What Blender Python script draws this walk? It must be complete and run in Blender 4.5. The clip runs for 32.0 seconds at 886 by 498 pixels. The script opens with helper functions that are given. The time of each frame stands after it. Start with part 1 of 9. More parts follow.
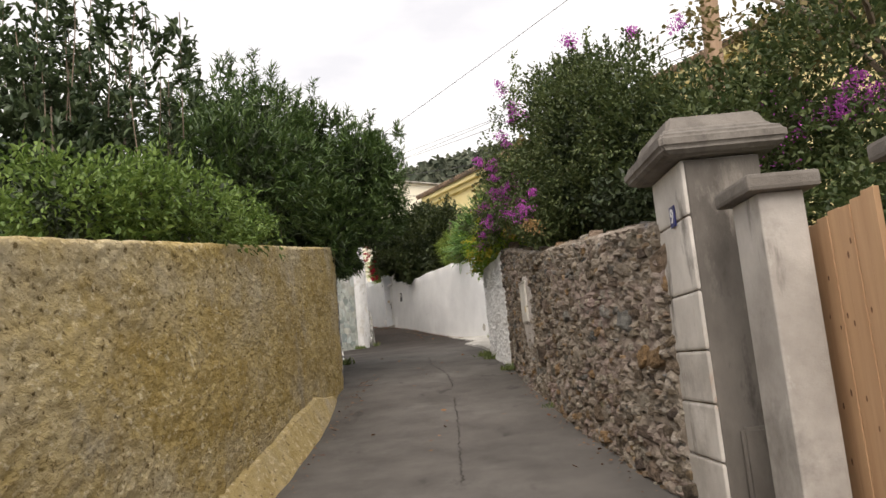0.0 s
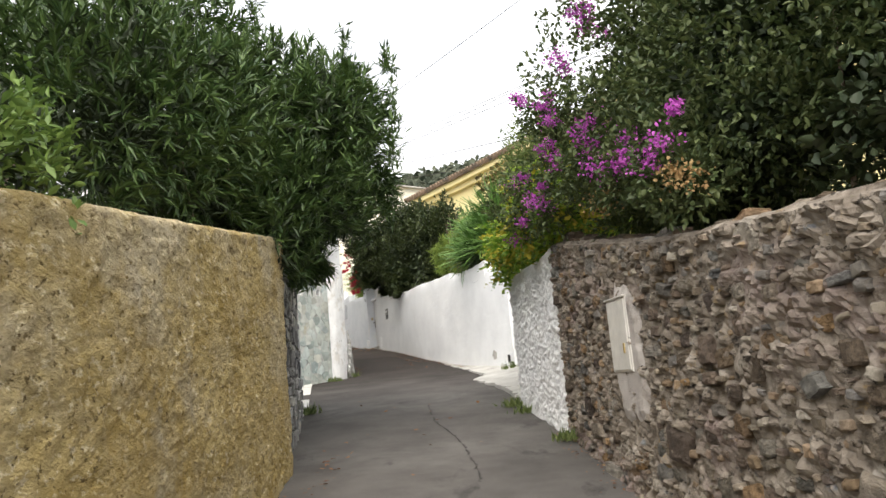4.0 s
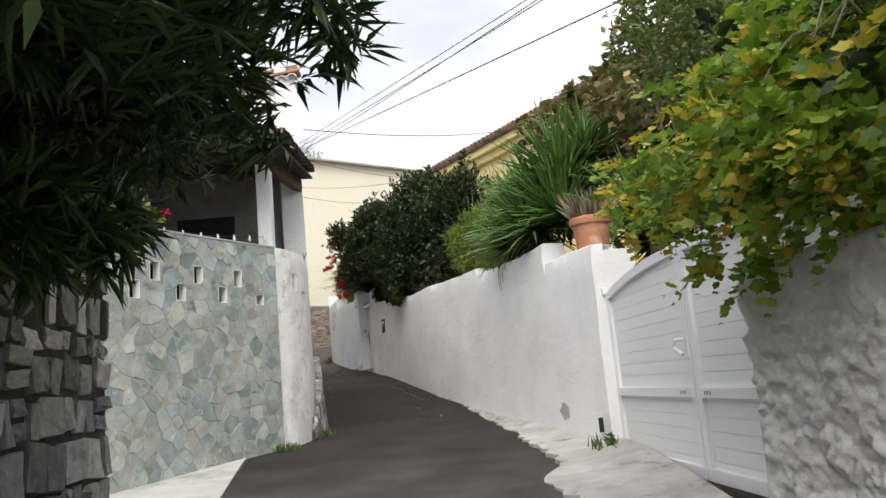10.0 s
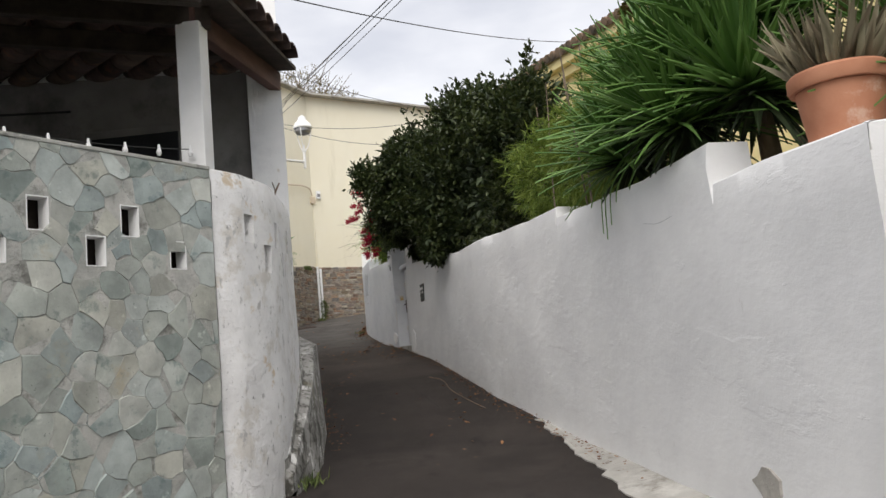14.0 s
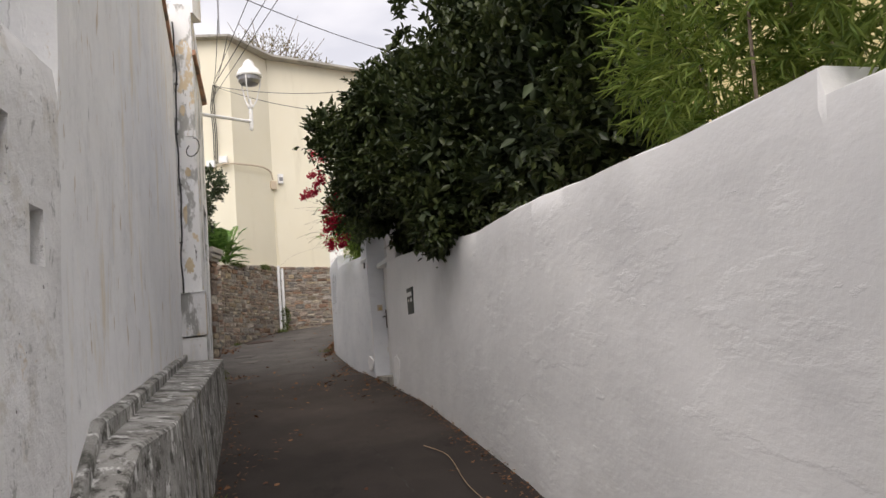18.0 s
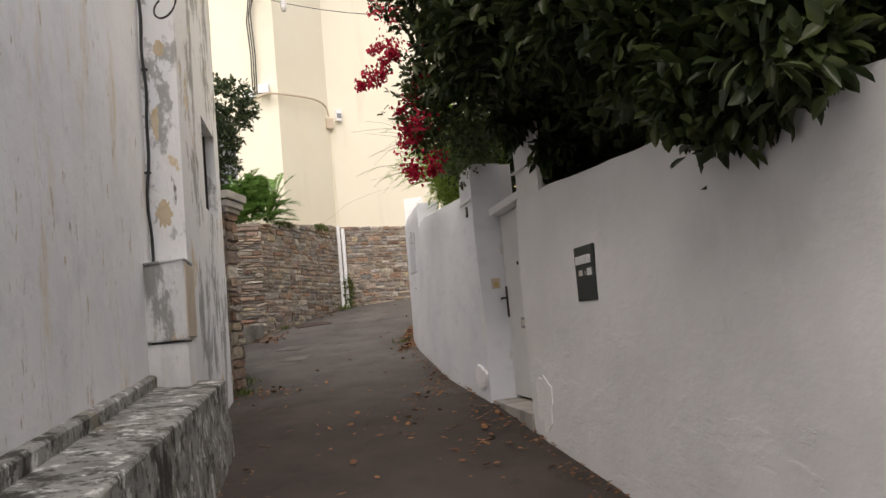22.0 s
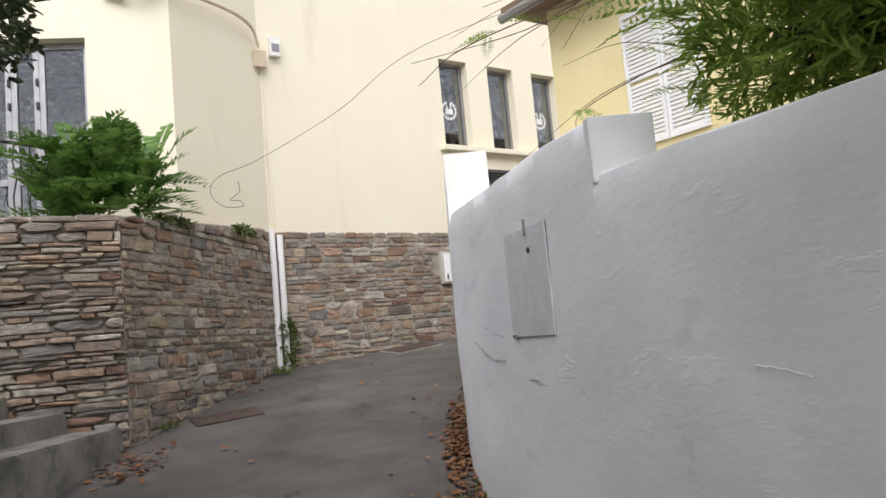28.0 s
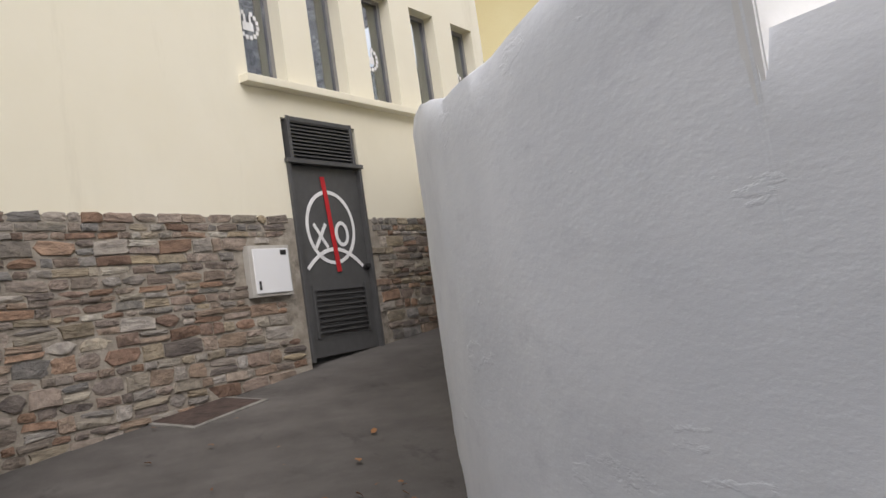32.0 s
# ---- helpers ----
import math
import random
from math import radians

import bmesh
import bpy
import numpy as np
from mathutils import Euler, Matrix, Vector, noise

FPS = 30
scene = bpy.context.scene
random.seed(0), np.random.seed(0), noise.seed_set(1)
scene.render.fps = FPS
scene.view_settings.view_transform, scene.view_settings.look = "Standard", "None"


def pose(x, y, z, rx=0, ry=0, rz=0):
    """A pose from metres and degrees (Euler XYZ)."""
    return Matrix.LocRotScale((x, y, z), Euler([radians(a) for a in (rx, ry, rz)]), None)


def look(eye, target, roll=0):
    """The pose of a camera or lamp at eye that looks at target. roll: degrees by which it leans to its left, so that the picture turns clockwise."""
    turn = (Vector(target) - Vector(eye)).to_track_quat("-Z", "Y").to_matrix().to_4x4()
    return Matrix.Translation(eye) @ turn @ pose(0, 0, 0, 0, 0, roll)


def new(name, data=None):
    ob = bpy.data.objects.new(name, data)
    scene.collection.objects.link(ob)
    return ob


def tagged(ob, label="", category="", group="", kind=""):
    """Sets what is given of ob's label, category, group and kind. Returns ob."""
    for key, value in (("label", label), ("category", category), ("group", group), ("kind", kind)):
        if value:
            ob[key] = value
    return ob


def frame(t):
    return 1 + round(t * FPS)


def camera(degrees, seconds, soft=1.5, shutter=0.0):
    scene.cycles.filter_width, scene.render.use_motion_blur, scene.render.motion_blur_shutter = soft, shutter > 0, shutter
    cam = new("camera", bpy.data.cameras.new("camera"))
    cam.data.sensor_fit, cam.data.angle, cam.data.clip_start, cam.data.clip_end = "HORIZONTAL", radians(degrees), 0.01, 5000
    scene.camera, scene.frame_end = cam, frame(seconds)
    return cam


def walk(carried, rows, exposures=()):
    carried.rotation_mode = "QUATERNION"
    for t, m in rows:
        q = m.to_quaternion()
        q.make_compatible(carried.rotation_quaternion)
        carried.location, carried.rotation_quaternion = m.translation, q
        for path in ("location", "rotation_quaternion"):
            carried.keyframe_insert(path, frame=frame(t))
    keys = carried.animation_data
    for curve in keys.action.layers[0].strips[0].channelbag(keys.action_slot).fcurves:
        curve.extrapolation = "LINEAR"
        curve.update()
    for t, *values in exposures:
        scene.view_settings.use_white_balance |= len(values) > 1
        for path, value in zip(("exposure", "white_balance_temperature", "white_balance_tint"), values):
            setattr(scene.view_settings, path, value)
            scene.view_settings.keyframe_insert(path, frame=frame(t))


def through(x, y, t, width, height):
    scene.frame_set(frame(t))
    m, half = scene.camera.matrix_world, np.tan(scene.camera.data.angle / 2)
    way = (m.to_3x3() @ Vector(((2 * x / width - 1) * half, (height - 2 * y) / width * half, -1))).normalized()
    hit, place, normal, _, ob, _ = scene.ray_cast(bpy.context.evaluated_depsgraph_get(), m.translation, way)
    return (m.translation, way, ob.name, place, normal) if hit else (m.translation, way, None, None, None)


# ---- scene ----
cam = camera(58.6, 32.0)
METRES, EYE, TILT, LEAN, TURN = 41.0, 1.6, 0.0, 0.0, 0.0
ROWS = [
    (0.0, 0.0, 0.0, 0.0, 0.8, 8.57, 5.31),
    (0.5, -0.0002, 0.0138, 0.0009, 0.91, 7.41, 5.2),
    (1.0, -0.0009, 0.0285, 0.0032, 0.63, 6.36, 4.97),
    (1.5, -0.0015, 0.044, 0.0052, 1.17, 6.27, 4.48),
    (2.0, -0.0035, 0.0592, 0.0073, 2.34, 6.63, 4.33),
    (2.5, -0.0051, 0.0738, 0.009, 1.5, 8.73, 5.08),
    (4.5, -0.0082, 0.1319, 0.0149, -0.85, 9.51, 5.34),
    (5.0, -0.0074, 0.1468, 0.0169, -1.22, 8.7, 6.02),
    (5.5, -0.0049, 0.1625, 0.0186, -0.52, 7.18, 6.07),
    (6.0, -0.0049, 0.1778, 0.0194, 0.06, 5.71, 5.11),
    (6.5, -0.0055, 0.1924, 0.0212, 0.54, 6.37, 4.99),
    (7.0, -0.0061, 0.2067, 0.0243, 1.45, 7.85, 4.48),
    (7.5, -0.0091, 0.2206, 0.027, 1.69, 8.69, 4.48),
    (8.0, -0.0105, 0.2351, 0.0284, 0.93, 9.98, 4.56),
    (8.5, -0.0114, 0.2494, 0.029, 0.49, 10.38, 4.74),
    (9.0, -0.0125, 0.2637, 0.0313, -0.21, 10.12, 4.62),
    (9.5, -0.0123, 0.2789, 0.0342, -0.79, 9.88, 4.58),
    (10.0, -0.0123, 0.2934, 0.0352, -0.01, 9.66, 5.03),
    (10.5, -0.0103, 0.3083, 0.0364, 0.04, 9.08, 5.97),
    (11.0, -0.0096, 0.3217, 0.0385, 0.12, 8.64, 5.72),
    (11.5, -0.0105, 0.3357, 0.0413, 1.33, 8.76, 5.89),
    (12.0, -0.0114, 0.3503, 0.0427, 2.41, 9.73, 6.47),
    (12.5, -0.0125, 0.3649, 0.0434, 3.66, 10.28, 5.78),
    (13.0, -0.0131, 0.3806, 0.0447, 2.97, 9.41, 5.42),
    (13.5, -0.0136, 0.3958, 0.046, 3.78, 7.0, 5.01),
    (15.5, -0.0127, 0.4593, 0.0519, 3.6, 8.31, 5.53),
    (16.0, -0.0147, 0.4753, 0.053, 5.33, 8.97, 4.67),
    (16.5, -0.0184, 0.4915, 0.053, 7.85, 8.39, 4.33),
    (17.0, -0.0207, 0.5077, 0.0541, 5.27, 7.67, 5.02),
    (17.5, -0.0232, 0.5245, 0.0558, 3.56, 7.57, 5.2),
    (18.0, -0.0271, 0.5407, 0.0576, 2.33, 7.31, 4.69),
    (18.5, -0.0293, 0.5573, 0.0588, 2.4, 8.19, 4.95),
    (19.0, -0.0317, 0.574, 0.0589, 3.77, 8.53, 4.96),
    (19.5, -0.0331, 0.5917, 0.0601, 3.74, 8.39, 5.1),
    (20.0, -0.035, 0.6098, 0.0621, 3.88, 6.15, 5.35),
    (20.5, -0.0383, 0.6269, 0.0646, 5.06, 5.23, 5.77),
    (21.0, -0.0417, 0.6433, 0.0663, 7.04, 7.37, 5.41),
    (21.5, -0.0477, 0.6594, 0.0675, 9.06, 6.21, 5.09),
    (22.0, -0.0537, 0.6734, 0.069, 7.32, 5.21, 5.04),
    (22.5, -0.0584, 0.6876, 0.0715, 8.55, 5.76, 4.4),
    (23.0, -0.0626, 0.7024, 0.0732, 8.49, 5.39, 3.25),
    (23.5, -0.0654, 0.7174, 0.0739, 6.8, 5.74, 3.38),
    (24.0, -0.068, 0.7331, 0.0758, 5.88, 6.47, 3.08),
    (24.5, -0.0706, 0.7484, 0.0774, 4.72, 6.64, 2.38),
    (25.0, -0.0736, 0.7641, 0.0791, 3.88, 5.57, 1.99),
    (25.5, -0.0781, 0.78, 0.0803, 5.39, 3.86, 2.13),
    (27.5, -0.1014, 0.8418, 0.0876, 2.95, 5.51, 5.24),
    (28.0, -0.1081, 0.8564, 0.0884, 1.21, 6.28, 5.26),
    (28.5, -0.1137, 0.8713, 0.0893, -1.27, 6.08, 5.46),
    (29.0, -0.1189, 0.8859, 0.091, -3.13, 5.33, 5.39),
    (29.5, -0.1232, 0.9016, 0.0925, -5.02, 4.43, 6.08),
    (30.0, -0.1265, 0.9174, 0.0942, -10.04, 3.95, 6.29),
    (30.5, -0.131, 0.9322, 0.0955, -13.6, 4.18, 6.02),
    (31.0, -0.1331, 0.9465, 0.0966, -16.75, 4.73, 6.58),
    (31.5, -0.1327, 0.9607, 0.0991, -18.55, 4.85, 7.51),
    (32.0, -0.1321, 0.9756, 0.101, -18.77, 4.04, 8.17),
]
EXPOSURES = [(0.0, 0.68, 7100, 13), (2.0, 1.0, 6900, 11), (6.0, 1.25, 6650, 9), (8.0, 1.2, 6700, 10), (9.0, 0.9, 6600, 11), (11.0, 0.45, 6500, 10), (13.0, 0.35, 6500, 11), (16.0, 0.4, 6700, 13), (19.0, 0.44, 6750, 16), (20.0, 0.4, 6800, 16), (21.0, 0.58, 6900, 17), (22.0, 0.72, 6920, 17), (23.0, 0.8, 6950, 16), (24.0, 0.68, 7000, 16), (26.0, 0.6, 6800, 15), (28.0, 0.66, 6400, 14), (29.0, 0.4, 6350, 15), (30.0, 0.42, 6300, 17), (32.0, 0.3, 6400, 15)]
walk(cam, [(t, pose(0, 0, EYE, TILT, LEAN, TURN) @ pose(METRES * x, METRES * y, METRES * z, 90 + pitch, roll, yaw)) for t, x, y, z, yaw, pitch, roll in ROWS], EXPOSURES)

# ---- light: a bright overcast sky with thin cloud ----
SUN_ELEV, SUN_AZ = radians(47), radians(185)
world = bpy.data.worlds.new("overcast")
scene.world = world
world.use_nodes = True
wn, wl = world.node_tree.nodes, world.node_tree.links
wn.clear()
w_out = wn.new("ShaderNodeOutputWorld")
w_sky = wn.new("ShaderNodeTexSky")
w_sky.sky_type = "NISHITA"
w_sky.sun_disc = False
w_sky.sun_elevation, w_sky.sun_rotation = SUN_ELEV, SUN_AZ
w_bs = wn.new("ShaderNodeBackground")
w_bs.inputs["Strength"].default_value = 0.12
wl.new(w_sky.outputs[0], w_bs.inputs["Color"])
w_tc = wn.new("ShaderNodeTexCoord")
w_map = wn.new("ShaderNodeMapping")
w_map.inputs["Scale"].default_value = (1.0, 1.0, 2.6)
wl.new(w_tc.outputs["Generated"], w_map.inputs[0])
w_no = wn.new("ShaderNodeTexNoise")
w_no.inputs["Scale"].default_value, w_no.inputs["Detail"].default_value = 2.6, 6.0
wl.new(w_map.outputs[0], w_no.inputs["Vector"])
w_ra = wn.new("ShaderNodeValToRGB")
w_ra.color_ramp.elements[0].position, w_ra.color_ramp.elements[0].color = 0.38, (0.6, 0.62, 0.67, 1)
w_ra.color_ramp.elements[1].position, w_ra.color_ramp.elements[1].color = 0.6, (0.87, 0.88, 0.895, 1)
wl.new(w_no.outputs[0], w_ra.inputs[0])
w_bc = wn.new("ShaderNodeBackground")
w_bc.inputs["Strength"].default_value = 1.0
wl.new(w_ra.outputs[0], w_bc.inputs["Color"])
w_mx = wn.new("ShaderNodeMixShader")
w_mx.inputs[0].default_value = 0.9
wl.new(w_bs.outputs[0], w_mx.inputs[1])
wl.new(w_bc.outputs[0], w_mx.inputs[2])
wl.new(w_mx.outputs[0], w_out.inputs[0])
sun_data = bpy.data.lights.new("sun", "SUN")
sun_data.energy, sun_data.angle, sun_data.color = 2.1, radians(50), (1.0, 0.96, 0.9)
sun = new("sun", sun_data)
sun.matrix_world = look((-5, -13, 38), (-2, 20, 3))

# ---- materials ----
def rgb(c):
    return (c[0], c[1], c[2], 1.0)


def mat(name, a, b, scale=4.0, rough=0.85, bump=0.3, bscale=30.0, spots=None, spot_scale=1.2, spot_lo=0.52, spot_hi=0.66, metal=0.0,
        stretch=(1, 1, 1), rand=0.0, island=0.0, dist=0.02, spec=0.3, coat=0.0, palette=None, bdetail=6.0, more=(), grain=0.0, gscale=160.0, flakes=()):
    """Two-tone noise colour, optional stains of a third colour, grain as bump, and value change per piece or per island."""
    m = bpy.data.materials.new(name)
    m.use_nodes = True
    n, l = m.node_tree.nodes, m.node_tree.links
    p = n["Principled BSDF"]
    p.inputs["Roughness"].default_value, p.inputs["Metallic"].default_value = rough, metal
    p.inputs["Specular IOR Level"].default_value = spec
    p.inputs["Coat Weight"].default_value = coat
    tc = n.new("ShaderNodeTexCoord")
    mp = n.new("ShaderNodeMapping")
    mp.inputs["Scale"].default_value = stretch
    l.new(tc.outputs["Object"], mp.inputs[0])
    vec = mp.outputs[0]
    if rand:
        oi = n.new("ShaderNodeObjectInfo")
        sh = n.new("ShaderNodeVectorMath")
        sh.operation = "MULTIPLY_ADD"
        l.new(oi.outputs["Random"], sh.inputs[0])
        sh.inputs[1].default_value = (37.0, 71.0, 13.0)
        l.new(vec, sh.inputs[2])
        vec = sh.outputs[0]
    no = n.new("ShaderNodeTexNoise")
    no.inputs["Scale"].default_value, no.inputs["Detail"].default_value, no.inputs["Roughness"].default_value = scale, 8.0, 0.62
    l.new(vec, no.inputs["Vector"])
    ra = n.new("ShaderNodeValToRGB")
    ra.color_ramp.elements[0].position, ra.color_ramp.elements[0].color = 0.34, rgb(a)
    ra.color_ramp.elements[1].position, ra.color_ramp.elements[1].color = 0.66, rgb(b)
    l.new(no.outputs[0], ra.inputs[0])
    col = ra.outputs[0]
    if spots:
        s = n.new("ShaderNodeTexNoise")
        s.inputs["Scale"].default_value, s.inputs["Detail"].default_value, s.inputs["Roughness"].default_value = spot_scale, 9.0, 0.7
        l.new(vec, s.inputs["Vector"])
        sr = n.new("ShaderNodeValToRGB")
        sr.color_ramp.elements[0].position, sr.color_ramp.elements[0].color = spot_lo, (0, 0, 0, 1)
        sr.color_ramp.elements[1].position, sr.color_ramp.elements[1].color = spot_hi, (1, 1, 1, 1)
        l.new(s.outputs[0], sr.inputs[0])
        mx = n.new("ShaderNodeMixRGB")
        mx.inputs["Color2"].default_value = rgb(spots)
        l.new(sr.outputs[0], mx.inputs["Fac"])
        l.new(col, mx.inputs["Color1"])
        col = mx.outputs[0]
    for tint, msc, lo, hi, st in more:
        mm = n.new("ShaderNodeMapping")
        mm.inputs["Scale"].default_value = st
        mm.inputs["Location"].default_value = (msc, 3.1 * msc, 0.7)
        l.new(tc.outputs["Object"], mm.inputs[0])
        s = n.new("ShaderNodeTexNoise")
        s.inputs["Scale"].default_value, s.inputs["Detail"].default_value, s.inputs["Roughness"].default_value = msc, 9.0, 0.68
        l.new(mm.outputs[0], s.inputs["Vector"])
        sr = n.new("ShaderNodeValToRGB")
        sr.color_ramp.elements[0].position, sr.color_ramp.elements[0].color = lo, (0, 0, 0, 1)
        sr.color_ramp.elements[1].position, sr.color_ramp.elements[1].color = hi, (1, 1, 1, 1)
        l.new(s.outputs[0], sr.inputs[0])
        mx = n.new("ShaderNodeMixRGB")
        mx.inputs["Color2"].default_value = rgb(tint)
        l.new(sr.outputs[0], mx.inputs["Fac"])
        l.new(col, mx.inputs["Color1"])
        col = mx.outputs[0]
    if palette:
        src = None
        if island:
            src = n.new("ShaderNodeNewGeometry").outputs["Random Per Island"]
        else:
            src = oi.outputs["Random"]
        wp = n.new("ShaderNodeTexWhiteNoise")
        wp.noise_dimensions = "1D"
        l.new(src, wp.inputs["W"])
        pr = n.new("ShaderNodeValToRGB")
        pr.color_ramp.interpolation = "LINEAR"
        while len(pr.color_ramp.elements) < len(palette):
            pr.color_ramp.elements.new(0.5)
        for k, c in enumerate(palette):
            pr.color_ramp.elements[k].position, pr.color_ramp.elements[k].color = k / (len(palette) - 1), rgb(c)
        l.new(wp.outputs["Value"], pr.inputs[0])
        mp2 = n.new("ShaderNodeMixRGB")
        mp2.blend_type = "MULTIPLY"
        mp2.inputs["Fac"].default_value = 1.0
        l.new(col, mp2.inputs["Color1"])
        l.new(pr.outputs[0], mp2.inputs["Color2"])
        col = mp2.outputs[0]
    if rand or island:
        hs = n.new("ShaderNodeHueSaturation")
        src = oi.outputs["Random"] if rand else None
        if island:
            ge = n.new("ShaderNodeNewGeometry")
            src = ge.outputs["Random Per Island"]
        k = rand or island
        vr = n.new("ShaderNodeMapRange")
        vr.inputs["To Min"].default_value, vr.inputs["To Max"].default_value = 1 - k, 1 + k
        l.new(src, vr.inputs["Value"])
        l.new(vr.outputs[0], hs.inputs["Value"])
        wn_ = n.new("ShaderNodeTexWhiteNoise")
        wn_.noise_dimensions = "1D"
        l.new(src, wn_.inputs["W"])
        hr = n.new("ShaderNodeMapRange")
        hr.inputs["To Min"].default_value, hr.inputs["To Max"].default_value = 0.5 - 0.06 * k, 0.5 + 0.06 * k
        l.new(wn_.outputs["Value"], hr.inputs["Value"])
        l.new(hr.outputs[0], hs.inputs["Hue"])
        l.new(col, hs.inputs["Color"])
        col = hs.outputs[0]
    l.new(col, p.inputs["Base Color"])
    if bump:
        bn = n.new("ShaderNodeTexNoise")
        bn.inputs["Scale"].default_value, bn.inputs["Detail"].default_value, bn.inputs["Roughness"].default_value = bscale, bdetail, 0.65
        l.new(vec, bn.inputs["Vector"])
        bu = n.new("ShaderNodeBump")
        bu.inputs["Strength"].default_value, bu.inputs["Distance"].default_value = bump, dist
        l.new(bn.outputs[0], bu.inputs["Height"])
        l.new(bu.outputs[0], p.inputs["Normal"])
        last = bu
        for fsc, lo, hi, st, hgt in flakes:
            fm = n.new("ShaderNodeMapping")
            fm.inputs["Scale"].default_value = st
            fm.inputs["Location"].default_value = (1.7 * fsc, 0.3, 2.1 * fsc)
            l.new(tc.outputs["Object"], fm.inputs[0])
            fn = n.new("ShaderNodeTexNoise")
            fn.inputs["Scale"].default_value, fn.inputs["Detail"].default_value, fn.inputs["Roughness"].default_value = fsc, 7.0, 0.6
            l.new(fm.outputs[0], fn.inputs["Vector"])
            fr = n.new("ShaderNodeMapRange")
            fr.inputs["From Min"].default_value, fr.inputs["From Max"].default_value = lo, hi
            l.new(fn.outputs[0], fr.inputs["Value"])
            fb = n.new("ShaderNodeBump")
            fb.inputs["Strength"].default_value, fb.inputs["Distance"].default_value = 1.0, hgt
            l.new(fr.outputs[0], fb.inputs["Height"])
            l.new(last.outputs[0], fb.inputs["Normal"])
            l.new(fb.outputs[0], p.inputs["Normal"])
            last = fb
        if grain:
            gn = n.new("ShaderNodeTexNoise")
            gn.inputs["Scale"].default_value, gn.inputs["Detail"].default_value = gscale, 3.0
            l.new(vec, gn.inputs["Vector"])
            b2 = n.new("ShaderNodeBump")
            b2.inputs["Strength"].default_value, b2.inputs["Distance"].default_value = grain, 0.004
            l.new(gn.outputs[0], b2.inputs["Height"])
            l.new(last.outputs[0], b2.inputs["Normal"])
            l.new(b2.outputs[0], p.inputs["Normal"])
    return m


def leaf_mat(name, a, b, rough=0.5, through=0.25, k=0.45, spec=0.4):
    """Leaf: colour varied leaf by leaf, and a little light let through."""
    m = bpy.data.materials.new(name)
    m.use_nodes = True
    n, l = m.node_tree.nodes, m.node_tree.links
    p = n["Principled BSDF"]
    p.inputs["Roughness"].default_value = rough
    p.inputs["Specular IOR Level"].default_value = spec
    ge = n.new("ShaderNodeNewGeometry")
    ra = n.new("ShaderNodeValToRGB")
    ra.color_ramp.elements[0].position, ra.color_ramp.elements[0].color = 0.0, rgb(a)
    ra.color_ramp.elements[1].position, ra.color_ramp.elements[1].color = 1.0, rgb(b)
    l.new(ge.outputs["Random Per Island"], ra.inputs[0])
    l.new(ra.outputs[0], p.inputs["Base Color"])
    tr = n.new("ShaderNodeBsdfTranslucent")
    l.new(ra.outputs[0], tr.inputs["Color"])
    mx = n.new("ShaderNodeMixShader")
    mx.inputs[0].default_value = through
    l.new(p.outputs[0], mx.inputs[1])
    l.new(tr.outputs[0], mx.inputs[2])
    l.new(mx.outputs[0], n["Material Output"].inputs["Surface"])
    return m


def plain(name, c, rough=0.5, metal=0.0, spec=0.4):
    return mat(name, [v * 0.9 for v in c], [min(1, v * 1.08) for v in c], 9.0, rough, 0.08, 60.0, metal=metal, spec=spec, dist=0.004)


M_ASPHALT = mat("asphalt", (0.074, 0.068, 0.063), (0.122, 0.112, 0.104), 1.4, 0.9, 0.5, 150.0, spots=(0.17, 0.16, 0.15), spot_scale=0.5, spot_lo=0.5, spot_hi=0.8, dist=0.008, more=[((0.17, 0.16, 0.15), 60.0, 0.62, 0.7, (1, 1, 1)), ((0.04, 0.037, 0.035), 2.6, 0.6, 0.72, (1, 0.4, 1))])


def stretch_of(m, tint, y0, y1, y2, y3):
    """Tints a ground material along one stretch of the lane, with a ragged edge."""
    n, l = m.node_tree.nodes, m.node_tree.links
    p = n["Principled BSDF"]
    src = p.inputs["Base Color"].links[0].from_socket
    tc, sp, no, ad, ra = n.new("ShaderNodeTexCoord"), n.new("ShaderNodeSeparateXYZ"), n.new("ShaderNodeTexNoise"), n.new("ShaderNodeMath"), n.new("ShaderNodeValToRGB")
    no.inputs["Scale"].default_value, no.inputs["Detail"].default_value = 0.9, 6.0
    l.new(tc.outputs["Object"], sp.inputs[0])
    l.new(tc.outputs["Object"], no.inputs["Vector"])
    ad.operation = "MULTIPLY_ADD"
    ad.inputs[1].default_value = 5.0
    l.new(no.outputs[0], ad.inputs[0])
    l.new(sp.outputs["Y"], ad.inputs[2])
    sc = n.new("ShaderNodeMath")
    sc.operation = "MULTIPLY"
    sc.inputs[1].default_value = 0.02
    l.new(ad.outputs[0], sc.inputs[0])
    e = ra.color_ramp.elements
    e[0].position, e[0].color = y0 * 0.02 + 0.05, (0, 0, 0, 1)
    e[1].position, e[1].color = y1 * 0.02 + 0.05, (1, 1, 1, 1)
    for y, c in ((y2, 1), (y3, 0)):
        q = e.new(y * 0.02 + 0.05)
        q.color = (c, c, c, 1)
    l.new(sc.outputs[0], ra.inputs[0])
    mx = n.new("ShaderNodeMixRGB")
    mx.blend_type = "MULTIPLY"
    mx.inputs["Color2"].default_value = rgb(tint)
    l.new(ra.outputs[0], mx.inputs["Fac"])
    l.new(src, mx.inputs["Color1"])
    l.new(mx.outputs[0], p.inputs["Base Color"])


